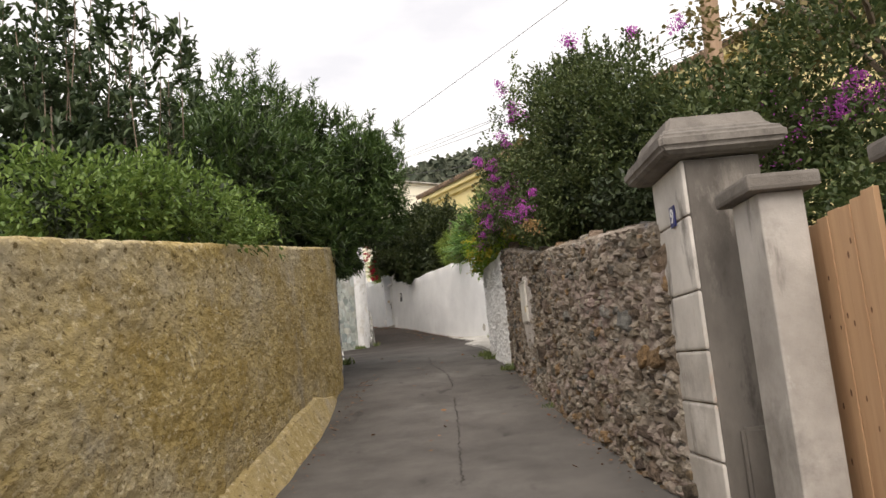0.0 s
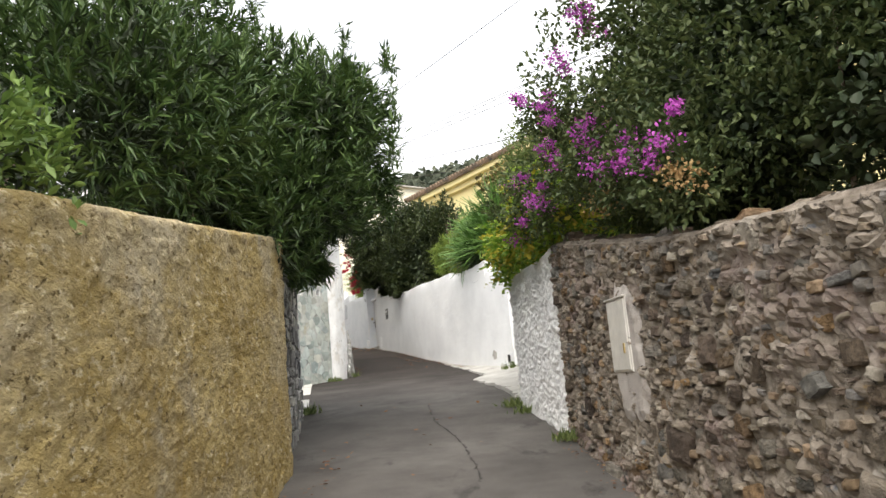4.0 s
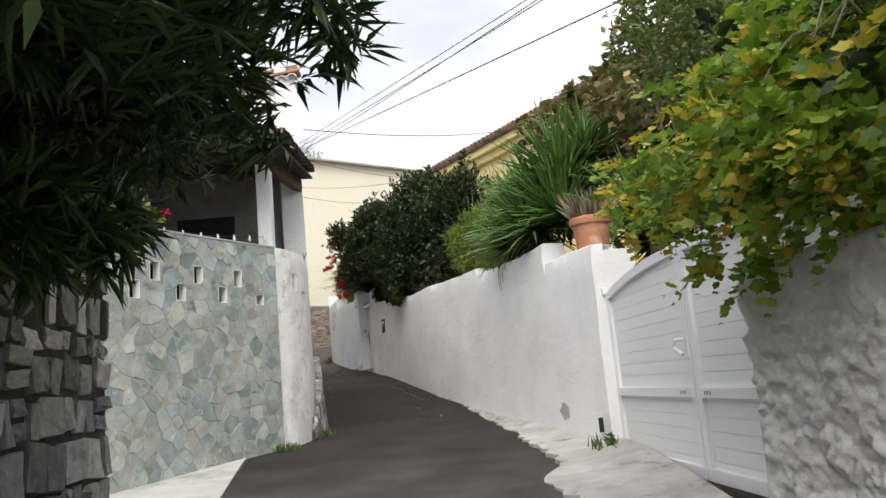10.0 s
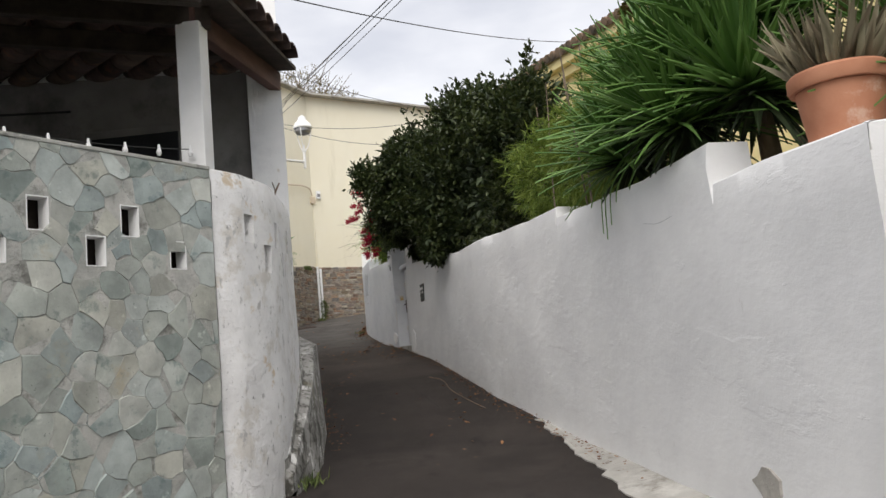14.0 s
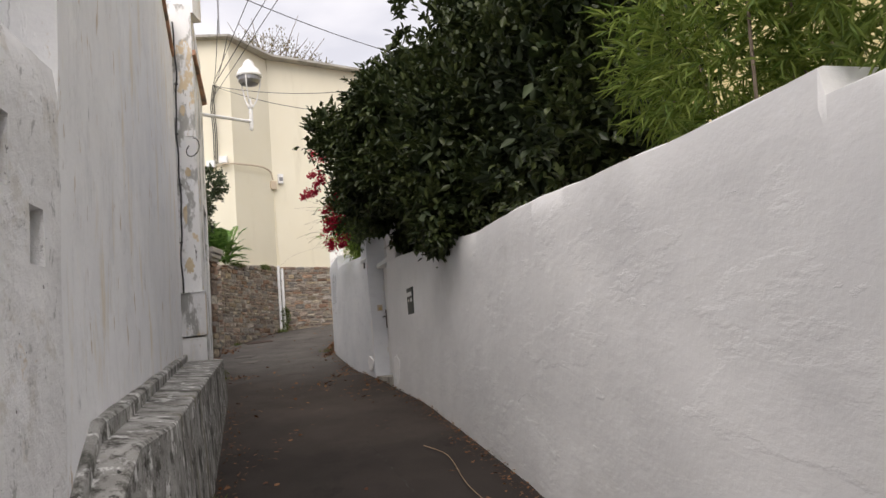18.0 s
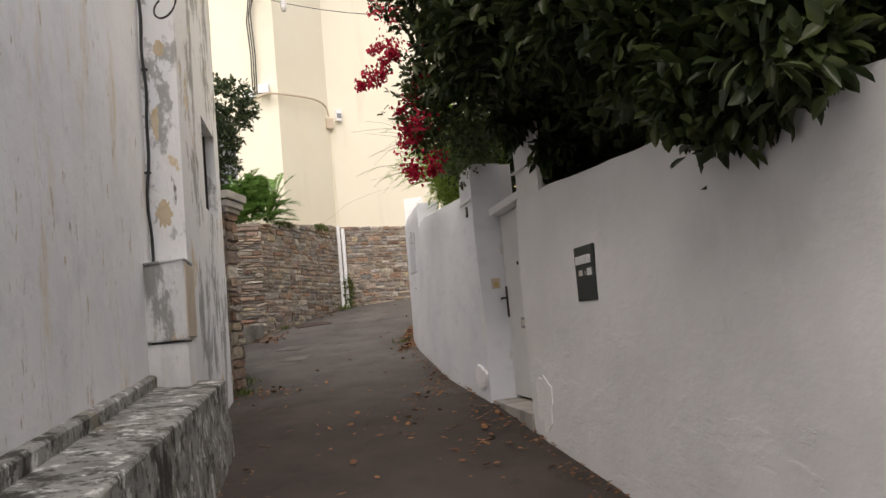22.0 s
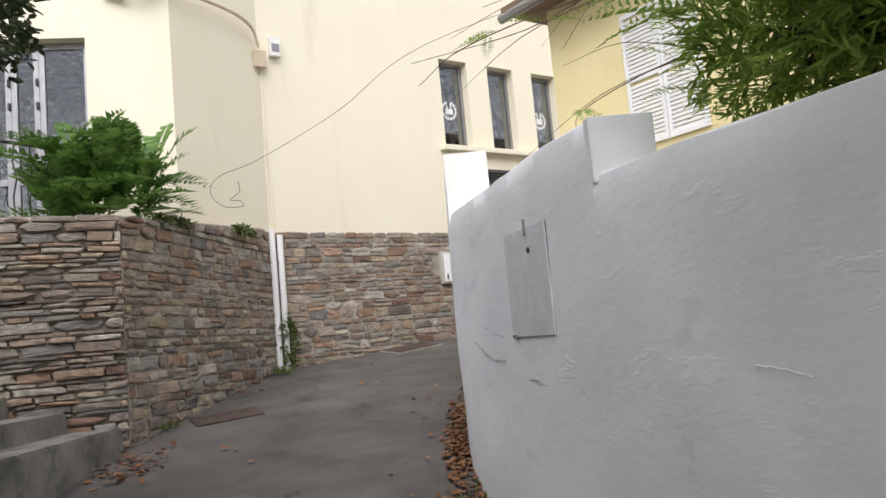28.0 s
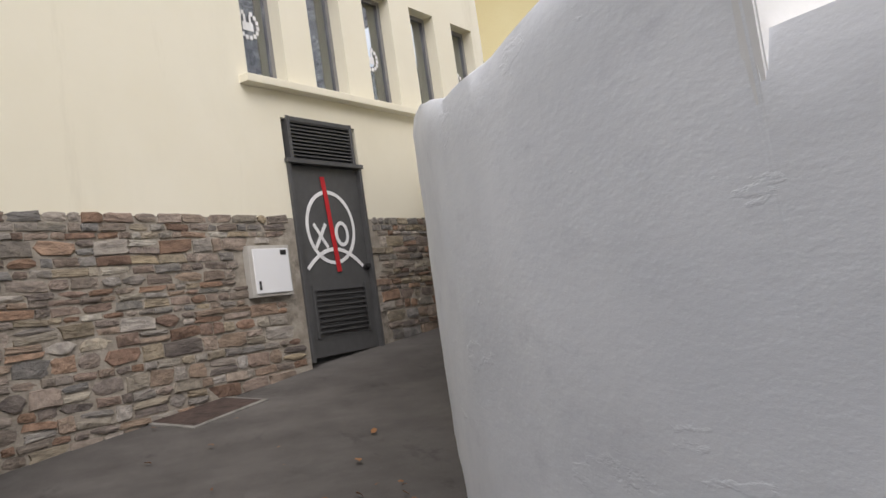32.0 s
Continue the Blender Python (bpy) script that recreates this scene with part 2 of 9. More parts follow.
# brown leaf stain between porch and garden door, with shade there tinted in
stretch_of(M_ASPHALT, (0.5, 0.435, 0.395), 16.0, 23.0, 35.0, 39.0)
# second, greyer tint darkens the shaded middle of that stretch
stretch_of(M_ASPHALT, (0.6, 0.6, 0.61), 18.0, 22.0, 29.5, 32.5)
M_CONCRETE = mat("concrete", (0.36, 0.34, 0.31), (0.5, 0.48, 0.44), 2.5, 0.9, 0.4, 45.0, spots=(0.2, 0.19, 0.17), spot_scale=1.7, dist=0.012)
M_SLAB = mat("concrete_slab", (0.5, 0.49, 0.455), (0.62, 0.61, 0.57), 3.0, 0.9, 0.3, 45.0, spots=(0.36, 0.34, 0.31), spot_scale=1.3, spot_lo=0.52, dist=0.01, grain=0.3, more=[((0.2, 0.19, 0.17), 5.0, 0.64, 0.72, (1, 1, 1))])
# Darkest flecks carry the shade of the roughcast's pits in the colour
M_YELLOW = mat("ochre_roughcast", (0.4, 0.285, 0.095), (0.63, 0.485, 0.22), 5.0, 0.95, 1.0, 30.0, stretch=(1, 0.6, 1), spots=(0.57, 0.5, 0.37), spot_scale=1.0, spot_lo=0.46, spot_hi=0.72, dist=0.05, grain=0.5, gscale=90.0, more=[((0.76, 0.65, 0.41), 25.0, 0.55, 0.62, (1, 0.55, 1)), ((0.16, 0.11, 0.04), 28.0, 0.57, 0.63, (1, 0.55, 1)), ((0.43, 0.29, 0.07), 1.6, 0.5, 0.7, (1, 0.7, 0.9)), ((0.4, 0.35, 0.26), 1.1, 0.56, 0.72, (1, 0.8, 0.7))])
M_YELLOW_PLINTH = mat("ochre_plinth", (0.42, 0.31, 0.12), (0.62, 0.49, 0.25), 6.0, 0.95, 1.0, 26.0, spots=(0.5, 0.43, 0.3), spot_scale=1.6, spot_lo=0.46, spot_hi=0.7, dist=0.04, grain=0.5, more=[((0.72, 0.61, 0.38), 20.0, 0.55, 0.63, (1, 0.5, 1)), ((0.2, 0.14, 0.06), 24.0, 0.58, 0.64, (1, 0.5, 1)), ((0.34, 0.27, 0.15), 2.2, 0.56, 0.7, (1, 0.5, 1))])
M_WHITE = mat("white_limewash", (0.78, 0.78, 0.785), (0.86, 0.86, 0.86), 1.3, 0.9, 0.25, 2.5, spots=(0.7, 0.695, 0.685), spot_scale=0.8, spot_lo=0.56, spot_hi=0.82, dist=0.03, grain=0.06, gscale=70.0, more=[((0.62, 0.61, 0.6), 3.5, 0.67, 0.77, (1, 1, 0.6)), ((0.52, 0.5, 0.47), 24.0, 0.74, 0.78, (1, 1, 1))], flakes=[(1.3, 0.44, 0.66, (1, 1, 2.0), 0.003), (0.9, 0.55, 0.58, (0.6, 0.6, 1.6), 0.0015), (2.4, 0.66, 0.69, (0.8, 0.8, 1.8), 0.0012), (7.0, 0.3, 0.7, (1, 1, 1.6), 0.0007)])
M_WHITE_OLD = mat("stained_white_render", (0.85, 0.85, 0.85), (0.93, 0.93, 0.925), 1.6, 0.92, 0.35, 12.0, spots=(0.76, 0.765, 0.77), spot_scale=2.0, spot_lo=0.52, spot_hi=0.74, dist=0.01, grain=0.15, gscale=90.0, flakes=[(7.0, 0.58, 0.62, (1, 1, 0.3), 0.003), (1.4, 0.45, 0.65, (1, 1, 1.6), 0.003)], more=[((0.74, 0.745, 0.75), 3.0, 0.6, 0.74, (0.8, 0.8, 0.4)), ((0.79, 0.72, 0.6), 2.2, 0.555, 0.68, (1, 1, 0.35)), ((0.62, 0.53, 0.43), 9.0, 0.625, 0.66, (1, 1, 0.35)), ((0.45, 0.4, 0.34), 14.0, 0.675, 0.7, (1, 1, 0.3)), ((0.3, 0.3, 0.29), 13.0, 0.66, 0.7, (1, 1, 0.28))])
M_PEEL = mat("peeling_render", (0.36, 0.36, 0.342), (0.56, 0.555, 0.535), 2.4, 0.93, 0.6, 18.0, spots=(0.83, 0.83, 0.825), spot_scale=2.4, spot_lo=0.44, spot_hi=0.49, dist=0.02, stretch=(1, 1, 0.5), grain=0.4, flakes=[(2.4, 0.46, 0.49, (1, 1, 0.5), 0.004)], more=[((0.2, 0.195, 0.185), 6.0, 0.66, 0.7, (1, 1, 0.25)), ((0.7, 0.58, 0.4), 1.9, 0.6, 0.62, (1, 1, 0.6)), ((0.8, 0.81, 0.82), 9.0, 0.57, 0.6, (1, 1, 0.3))])
M_NICHE = mat("flaking_whitewash", (0.74, 0.735, 0.725), (0.88, 0.875, 0.865), 3.5, 0.92, 0.7, 14.0, spots=(0.68, 0.655, 0.61), spot_scale=3.4, spot_lo=0.54, spot_hi=0.62, dist=0.02, grain=0.5, flakes=[(3.4, 0.52, 0.56, (1, 1, 0.8), 0.003)], more=[((0.5, 0.495, 0.48), 11.0, 0.6, 0.64, (1, 1, 0.6)), ((0.2, 0.195, 0.185), 28.0, 0.65, 0.675, (1, 1, 0.8)), ((0.66, 0.65, 0.63), 1.3, 0.57, 0.68, (1, 1, 0.5)), ((0.3, 0.295, 0.285), 7.5, 0.655, 0.685, (1, 1, 0.6)), ((0.66, 0.56, 0.43), 2.2, 0.64, 0.68, (1, 1, 1))])
M_PATCH = mat("pinkish_cement", (0.4, 0.36, 0.335), (0.56, 0.52, 0.485), 4.0, 0.95, 0.6, 20.0, spots=(0.3, 0.265, 0.24), spot_scale=3.0, spot_lo=0.56, dist=0.02, grain=0.4)
M_WHITE_CLEAN = mat("white_paint", (0.78, 0.78, 0.77), (0.86, 0.86, 0.85), 2.5, 0.6, 0.12, 30.0, dist=0.005)
M_GREY_WHITE = mat("pale_grey_render", (0.75, 0.775, 0.815), (0.83, 0.85, 0.88), 1.1, 0.85, 0.14, 1.8, spots=(0.7, 0.725, 0.765), spot_scale=0.7, spot_lo=0.55, spot_hi=0.8, dist=0.03, stretch=(1, 1, 1.4), bdetail=3.0, grain=0.12, gscale=40.0, more=[((0.71, 0.73, 0.77), 2.6, 0.56, 0.7, (1, 1, 2.4)), ((0.36, 0.36, 0.37), 3.2, 0.71, 0.76, (1, 1, 3.0)), ((0.42, 0.42, 0.43), 16.0, 0.71, 0.75, (1, 1, 1.6))], flakes=[(1.2, 0.44, 0.66, (1, 1, 2.2), 0.0014), (5.0, 0.3, 0.7, (0.6, 0.6, 2.0), 0.0008), (26.0, 0.3, 0.7, (0.8, 0.8, 1.5), 0.0004), (3.0, 0.62, 0.65, (0.5, 0.5, 1.6), 0.0008)])
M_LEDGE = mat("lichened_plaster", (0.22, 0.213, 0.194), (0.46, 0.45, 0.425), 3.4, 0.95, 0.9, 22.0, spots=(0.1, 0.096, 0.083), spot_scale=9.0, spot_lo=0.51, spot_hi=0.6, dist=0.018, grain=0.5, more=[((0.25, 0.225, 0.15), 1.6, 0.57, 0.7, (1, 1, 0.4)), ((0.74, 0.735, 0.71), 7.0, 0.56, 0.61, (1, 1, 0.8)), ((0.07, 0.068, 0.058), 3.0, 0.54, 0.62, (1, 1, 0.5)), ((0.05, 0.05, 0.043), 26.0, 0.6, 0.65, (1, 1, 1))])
M_CRACK = mat("tar_crack", (0.035, 0.032, 0.03), (0.07, 0.065, 0.06), 20.0, 0.9, 0.5, 60.0)
M_SCUFF = mat("grey_scuff", (0.3, 0.3, 0.31), (0.66, 0.67, 0.69), 22.0, 0.95, 0.7, 40.0)
M_CREAM = mat("cream_render", (0.78, 0.735, 0.59), (0.805, 0.765, 0.63), 0.7, 0.9, 0.15, 80.0, dist=0.005, more=[((0.74, 0.7, 0.565), 0.6, 0.55, 0.8, (1, 1, 0.3)), ((0.7, 0.655, 0.52), 1.6, 0.6, 0.75, (1, 1, 0.15))])
M_YELLOW_HOUSE = mat("yellow_house_render", (0.76, 0.63, 0.3), (0.82, 0.7, 0.38), 1.2, 0.9, 0.2, 60.0, dist=0.008)
M_MORTAR = mat("grey_brown_mortar", (0.149, 0.122, 0.096), (0.310, 0.266, 0.219), 6.0, 0.98, 0.8, 26.0, spots=(0.44, 0.4, 0.35), spot_scale=3.0, spot_lo=0.56, spot_hi=0.7, dist=0.03, bdetail=9.0, grain=0.5, more=[((0.05, 0.041, 0.033), 13.0, 0.57, 0.62, (1, 0.6, 1.3)), ((0.33, 0.235, 0.12), 5.0, 0.62, 0.68, (1, 0.7, 1)), ((0.19, 0.195, 0.2), 7.0, 0.62, 0.67, (1, 0.6, 1.4)), ((0.27, 0.205, 0.185), 0.9, 0.5, 0.64, (1, 0.8, 2.0)), ((0.16, 0.17, 0.06), 3.0, 0.67, 0.72, (1, 0.8, 1.0))])
M_RUBBLE = mat("rubble_stone", (0.370, 0.357, 0.344), (0.974, 0.932, 0.890), 2.6, 0.92, 0.9, 4.5, rand=0.3, dist=0.05, bdetail=9.0, palette=[(0.12, 0.102, 0.085), (0.24, 0.195, 0.145), (0.36, 0.25, 0.125), (0.17, 0.178, 0.182), (0.5, 0.455, 0.39), (0.2, 0.15, 0.115), (0.28, 0.245, 0.205), (0.22, 0.225, 0.222)])
# Dark flecks in the colour stand in for the shade in small pits
M_RUBBLE_WHITE = mat("limewashed_rubble", (0.89, 0.89, 0.895), (0.94, 0.935, 0.935), 5.0, 0.95, 0.6, 40.0, spots=(0.8, 0.805, 0.815), spot_scale=6.0, spot_lo=0.58, spot_hi=0.7, dist=0.012, grain=0.5, gscale=90.0, more=[((0.3, 0.3, 0.29), 22.0, 0.675, 0.7, (1, 0.6, 1.5)), ((0.82, 0.82, 0.83), 1.1, 0.57, 0.75, (1, 1, 0.6))])
M_GAP = mat("dark_gap_backing", (0.035, 0.032, 0.03), (0.1, 0.09, 0.08), 8.0, 0.98, 0.8, 30.0)
M_DRYSTONE = mat("dry_stone", (0.6, 0.6, 0.6), (1.15, 1.15, 1.15), 2.4, 0.92, 0.7, 5.0, rand=0.3, dist=0.02, bdetail=9.0, palette=[(0.14, 0.14, 0.14), (0.32, 0.315, 0.3), (0.5, 0.49, 0.47), (0.22, 0.225, 0.235), (0.62, 0.59, 0.54), (0.38, 0.37, 0.34)])
M_SLATE = mat("coursed_stone", (0.62, 0.61, 0.6), (1.25, 1.22, 1.18), 2.0, 0.9, 0.9, 4.0, rand=0.25, dist=0.035, bdetail=9.0, palette=[(0.18, 0.163, 0.146), (0.3, 0.258, 0.215), (0.34, 0.27, 0.2), (0.24, 0.235, 0.226), (0.42, 0.388, 0.346), (0.23, 0.155, 0.12), (0.33, 0.215, 0.155), (0.3, 0.285, 0.26), (0.36, 0.285, 0.205), (0.48, 0.448, 0.405)])
M_POINTING = mat("pale_pointing", (0.25, 0.22, 0.18), (0.42, 0.38, 0.32), 6.0, 0.95, 0.6, 30.0, dist=0.03, more=[((0.16, 0.14, 0.115), 3.0, 0.56, 0.68, (1, 1, 1))])
M_CRAZY = mat("green_grey_flagstone", (0.68, 0.69, 0.68), (1.2, 1.21, 1.19), 3.0, 0.85, 0.6, 12.0, rand=0.1, dist=0.016, more=[((0.98, 0.88, 0.74), 2.6, 0.6, 0.7, (1, 1, 1)), ((0.56, 0.63, 0.63), 5.0, 0.57, 0.65, (1, 1, 1)), ((1.4, 1.41, 1.38), 7.0, 0.62, 0.68, (1, 1, 1)), ((0.45, 0.47, 0.46), 22.0, 0.63, 0.68, (1, 1, 1))], palette=[(0.29, 0.335, 0.32), (0.4, 0.42, 0.385), (0.47, 0.5, 0.48), (0.33, 0.385, 0.385), (0.43, 0.425, 0.375), (0.53, 0.545, 0.515)])
M_CRAZY_JOINT = mat("flagstone_joint", (0.34, 0.345, 0.32), (0.52, 0.515, 0.48), 5.0, 0.95, 0.6, 30.0, spots=(0.2, 0.2, 0.18), spot_scale=3.5, spot_lo=0.54, spot_hi=0.64)
M_PILLAR = mat("weathered_cast_block", (0.414, 0.385, 0.351), (0.621, 0.586, 0.546), 2.2, 0.9, 0.4, 30.0, spots=(0.26, 0.235, 0.21), spot_scale=1.6, spot_lo=0.54, spot_hi=0.74, dist=0.012, grain=0.3, more=[((0.15, 0.135, 0.12), 2.6, 0.6, 0.71, (1, 1, 0.35)), ((0.4, 0.29, 0.225), 4.0, 0.63, 0.72, (1, 1, 0.25)), ((0.09, 0.082, 0.075), 9.0, 0.67, 0.71, (1, 1, 0.3))])
M_POST = mat("weathered_grey_cement", (0.300, 0.276, 0.252), (0.480, 0.450, 0.418), 1.8, 0.92, 0.4, 24.0, spots=(0.17, 0.155, 0.14), spot_scale=1.4, spot_lo=0.52, spot_hi=0.76, dist=0.012, grain=0.3, more=[((0.1, 0.09, 0.08), 3.0, 0.6, 0.74, (1, 1, 0.2)), ((0.48, 0.455, 0.425), 5.0, 0.64, 0.71, (1, 1, 0.5))])
M_CAP = mat("dark_cement_cap", (0.115, 0.102, 0.09), (0.225, 0.205, 0.185), 2.0, 0.92, 0.5, 24.0, spots=(0.07, 0.062, 0.055), spot_scale=2.2, spot_lo=0.52, spot_hi=0.7, dist=0.014, grain=0.4, more=[((0.3, 0.28, 0.255), 5.0, 0.62, 0.7, (1, 1, 1))])
M_CEMENT_DARK = mat("dark_streaked_cement", (0.07, 0.062, 0.055), (0.18, 0.162, 0.145), 2.0, 0.95, 0.5, 24.0, spots=(0.3, 0.27, 0.24), spot_scale=2.2, spot_lo=0.57, spot_hi=0.74, dist=0.015, grain=0.3, stretch=(1, 1, 0.4), more=[((0.035, 0.031, 0.028), 3.0, 0.58, 0.7, (1, 1, 0.3))])
M_APRON = mat("broken_concrete", (0.38, 0.365, 0.335), (0.54, 0.525, 0.49), 2.4, 0.95, 0.6, 18.0, spots=(0.26, 0.24, 0.21), spot_scale=2.2, spot_lo=0.56, spot_hi=0.66, dist=0.02, grain=0.5, gscale=60.0, more=[((0.6, 0.58, 0.54), 1.6, 0.56, 0.66, (1, 1, 1)), ((0.12, 0.11, 0.1), 9.0, 0.66, 0.71, (1, 1, 1))])
M_WOOD = mat("varnished_pine", (0.42, 0.25, 0.14), (0.56, 0.36, 0.21), 1.6, 0.5, 0.12, 12.0, stretch=(5, 5, 0.35), spots=(0.36, 0.19, 0.1), spot_scale=1.2, spot_lo=0.62, spot_hi=0.8, dist=0.006)
M_KNOT = mat("dark_knot", (0.1, 0.045, 0.02), (0.2, 0.1, 0.05), 30.0, 0.6, 0.2, 60.0)
M_DARKWOOD = mat("dark_beam", (0.025, 0.018, 0.014), (0.06, 0.045, 0.035), 6.0, 0.7, 0.3, 30.0)
M_REDWOOD = mat("red_brown_beam", (0.06, 0.03, 0.025), (0.13, 0.07, 0.055), 6.0, 0.7, 0.3, 30.0, stretch=(1, 0.2, 1))
M_TILE = mat("terracotta_tile", (0.3, 0.14, 0.09), (0.45, 0.25, 0.175), 4.0, 0.9, 0.4, 30.0, spots=(0.13, 0.105, 0.085), spot_scale=3.0, spot_lo=0.48, spot_hi=0.64, rand=0.3, dist=0.02)
M_TILE_OLD = mat("weathered_brown_tile", (0.17, 0.12, 0.085), (0.32, 0.22, 0.15), 4.0, 0.9, 0.4, 30.0, spots=(0.09, 0.075, 0.06), spot_scale=2.0, spot_lo=0.5, spot_hi=0.64, dist=0.02)
M_TILE_DARK = mat("dark_aged_tile", (0.06, 0.045, 0.04), (0.15, 0.105, 0.085), 4.0, 0.9, 0.4, 30.0, spots=(0.24, 0.12, 0.07), spot_scale=2.0, spot_lo=0.58, rand=0.3, dist=0.02)
M_POT = mat("terracotta_pot", (0.47, 0.2, 0.115), (0.58, 0.28, 0.17), 3.0, 0.85, 0.2, 40.0, spots=(0.62, 0.4, 0.3), spot_scale=2.0, spot_lo=0.6, dist=0.01)
M_PVC = mat("white_pvc", (0.79, 0.8, 0.81), (0.82, 0.825, 0.83), 1.5, 0.4, 0.02, 20.0, dist=0.002, spec=0.4, more=[((0.68, 0.68, 0.67), 2.5, 0.66, 0.8, (1, 1, 0.4))])
M_GREYMETAL = plain("dark_grey_metal", (0.085, 0.085, 0.085), 0.55)
M_BOXBEIGE = plain("beige_enamel", (0.68, 0.65, 0.6), 0.45)
M_PANEL = plain("grey_painted_panel", (0.63, 0.655, 0.69), 0.6)
M_DOORWHITE = mat("white_door_paint", (0.72, 0.72, 0.71), (0.8, 0.8, 0.79), 2.0, 0.5, 0.1, 30.0, dist=0.005)
M_BLACK = plain("black_metal", (0.02, 0.02, 0.02), 0.4)
M_GREENBLACK = plain("green_black_enamel", (0.02, 0.032, 0.03), 0.35)
M_BLUE = plain("blue_enamel", (0.02, 0.025, 0.13), 0.3)
M_WHITEINK = plain("white_enamel", (0.82, 0.82, 0.82), 0.5)
M_RED = plain("red_spray_paint", (0.5, 0.02, 0.025), 0.6)
M_ALU = plain("grey_aluminium", (0.3, 0.3, 0.31), 0.35, 0.6)
M_BRASS = plain("brass", (0.6, 0.45, 0.2), 0.35, 1.0)
M_STEP = mat("grey_cement_step", (0.15, 0.142, 0.128), (0.29, 0.28, 0.255), 2.5, 0.92, 0.5, 30.0, spots=(0.09, 0.09, 0.075), spot_scale=2.2, dist=0.015, grain=0.4)
M_RUST = mat("rusted_iron", (0.045, 0.034, 0.03), (0.1, 0.07, 0.058), 8.0, 0.85, 0.4, 60.0)
M_LID = mat("worn_cement_lid", (0.105, 0.097, 0.09), (0.165, 0.153, 0.142), 3.0, 0.95, 0.5, 60.0, spots=(0.08, 0.073, 0.066), spot_scale=2.0, spot_lo=0.52, spot_hi=0.7, dist=0.01, grain=0.4)
M_PORCH = mat("porch_shade_grey", (0.22, 0.215, 0.205), (0.32, 0.31, 0.295), 1.8, 0.92, 0.3, 20.0, spots=(0.16, 0.155, 0.15), spot_scale=1.2, dist=0.01)
M_CABLE = plain("black_cable", (0.03, 0.03, 0.03), 0.6)
M_CABLE_PALE = plain("cream_cable_cover", (0.6, 0.5, 0.38), 0.6)
M_TWIG = mat("dry_tan_twig", (0.26, 0.18, 0.11), (0.42, 0.31, 0.2), 12.0, 0.9, 0.4, 40.0)
M_BARK = mat("grey_brown_bark", (0.12, 0.09, 0.07), (0.28, 0.22, 0.17), 6.0, 0.95, 0.8, 18.0, stretch=(1, 1, 0.25), dist=0.04)
M_POLE = mat("pine_trunk", (0.24, 0.16, 0.1), (0.42, 0.29, 0.2), 4.0, 0.9, 0.4, 16.0, stretch=(1, 1, 0.12), dist=0.02)
M_SHUTTER_WALL = mat("warm_yellow_render", (0.77, 0.66, 0.36), (0.82, 0.73, 0.43), 1.2, 0.9, 0.2, 60.0, dist=0.008)
M_RUBBLE_JOINED = mat("rubble_stone_rest", (0.602, 0.585, 0.568), (0.989, 0.946, 0.903), 9.0, 0.9, 0.7, 30.0, island=0.3, dist=0.03, palette=[(0.14, 0.12, 0.1), (0.27, 0.22, 0.165), (0.33, 0.25, 0.15), (0.2, 0.195, 0.19), (0.45, 0.41, 0.35), (0.23, 0.17, 0.13), (0.31, 0.27, 0.225)])
M_SLATE_JOINED = mat("coursed_stone_rest", (0.62, 0.61, 0.6), (1.25, 1.22, 1.18), 9.0, 0.9, 0.9, 20.0, island=0.25, dist=0.035, bdetail=9.0, palette=[(0.18, 0.163, 0.146), (0.3, 0.258, 0.215), (0.34, 0.27, 0.2), (0.24, 0.235, 0.226), (0.42, 0.388, 0.346), (0.23, 0.155, 0.12), (0.33, 0.215, 0.155), (0.3, 0.285, 0.26), (0.36, 0.285, 0.205), (0.48, 0.448, 0.405)])
M_EARTH = mat("garden_earth", (0.1, 0.08, 0.055), (0.2, 0.17, 0.12), 1.2, 1.0, 0.6, 12.0, spots=(0.07, 0.1, 0.035), spot_scale=0.5, spot_lo=0.46, spot_hi=0.6, dist=0.05, more=[((0.05, 0.08, 0.025), 6.0, 0.5, 0.6, (1, 1, 1))])
M_HILL = mat("wooded_hill", (0.03, 0.042, 0.025), (0.085, 0.1, 0.06), 0.12, 1.0, 0.0, 1.0, spots=(0.15, 0.14, 0.1), spot_scale=0.05, spot_lo=0.62)
L_HILL = leaf_mat("far_crown", (0.045, 0.06, 0.04), (0.11, 0.12, 0.08), 0.8, 0.1)
# Crown interior leaves: the near-black colour stands in for shade inside
L_INNER = leaf_mat("shaded_inner_leaf", (0.018, 0.03, 0.012), (0.046, 0.066, 0.025), 0.6, 0.05)
M_GENOISE = mat("whitewashed_tile", (0.62, 0.58, 0.54), (0.8, 0.78, 0.75), 4.0, 0.9, 0.4, 30.0, spots=(0.3, 0.26, 0.23), spot_scale=3.0, spot_lo=0.56, dist=0.01)
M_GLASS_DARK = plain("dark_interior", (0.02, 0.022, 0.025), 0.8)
M_GLASS = bpy.data.materials.new("window_glass")
M_GLASS.use_nodes = True
_p = M_GLASS.node_tree.nodes["Principled BSDF"]
_p.inputs["Base Color"].default_value = (0.85, 0.9, 0.92, 1)
_p.inputs["Roughness"].default_value, _p.inputs["IOR"].default_value, _p.inputs["Transmission Weight"].default_value = 0.02, 1.8, 1.0
L_OLEANDER = leaf_mat("oleander_leaf", (0.028, 0.062, 0.018), (0.115, 0.18, 0.05), 0.42, 0.12)
L_LAUREL = leaf_mat("dark_laurel_leaf", (0.03, 0.055, 0.026), (0.11, 0.15, 0.07), 0.4, 0.15)
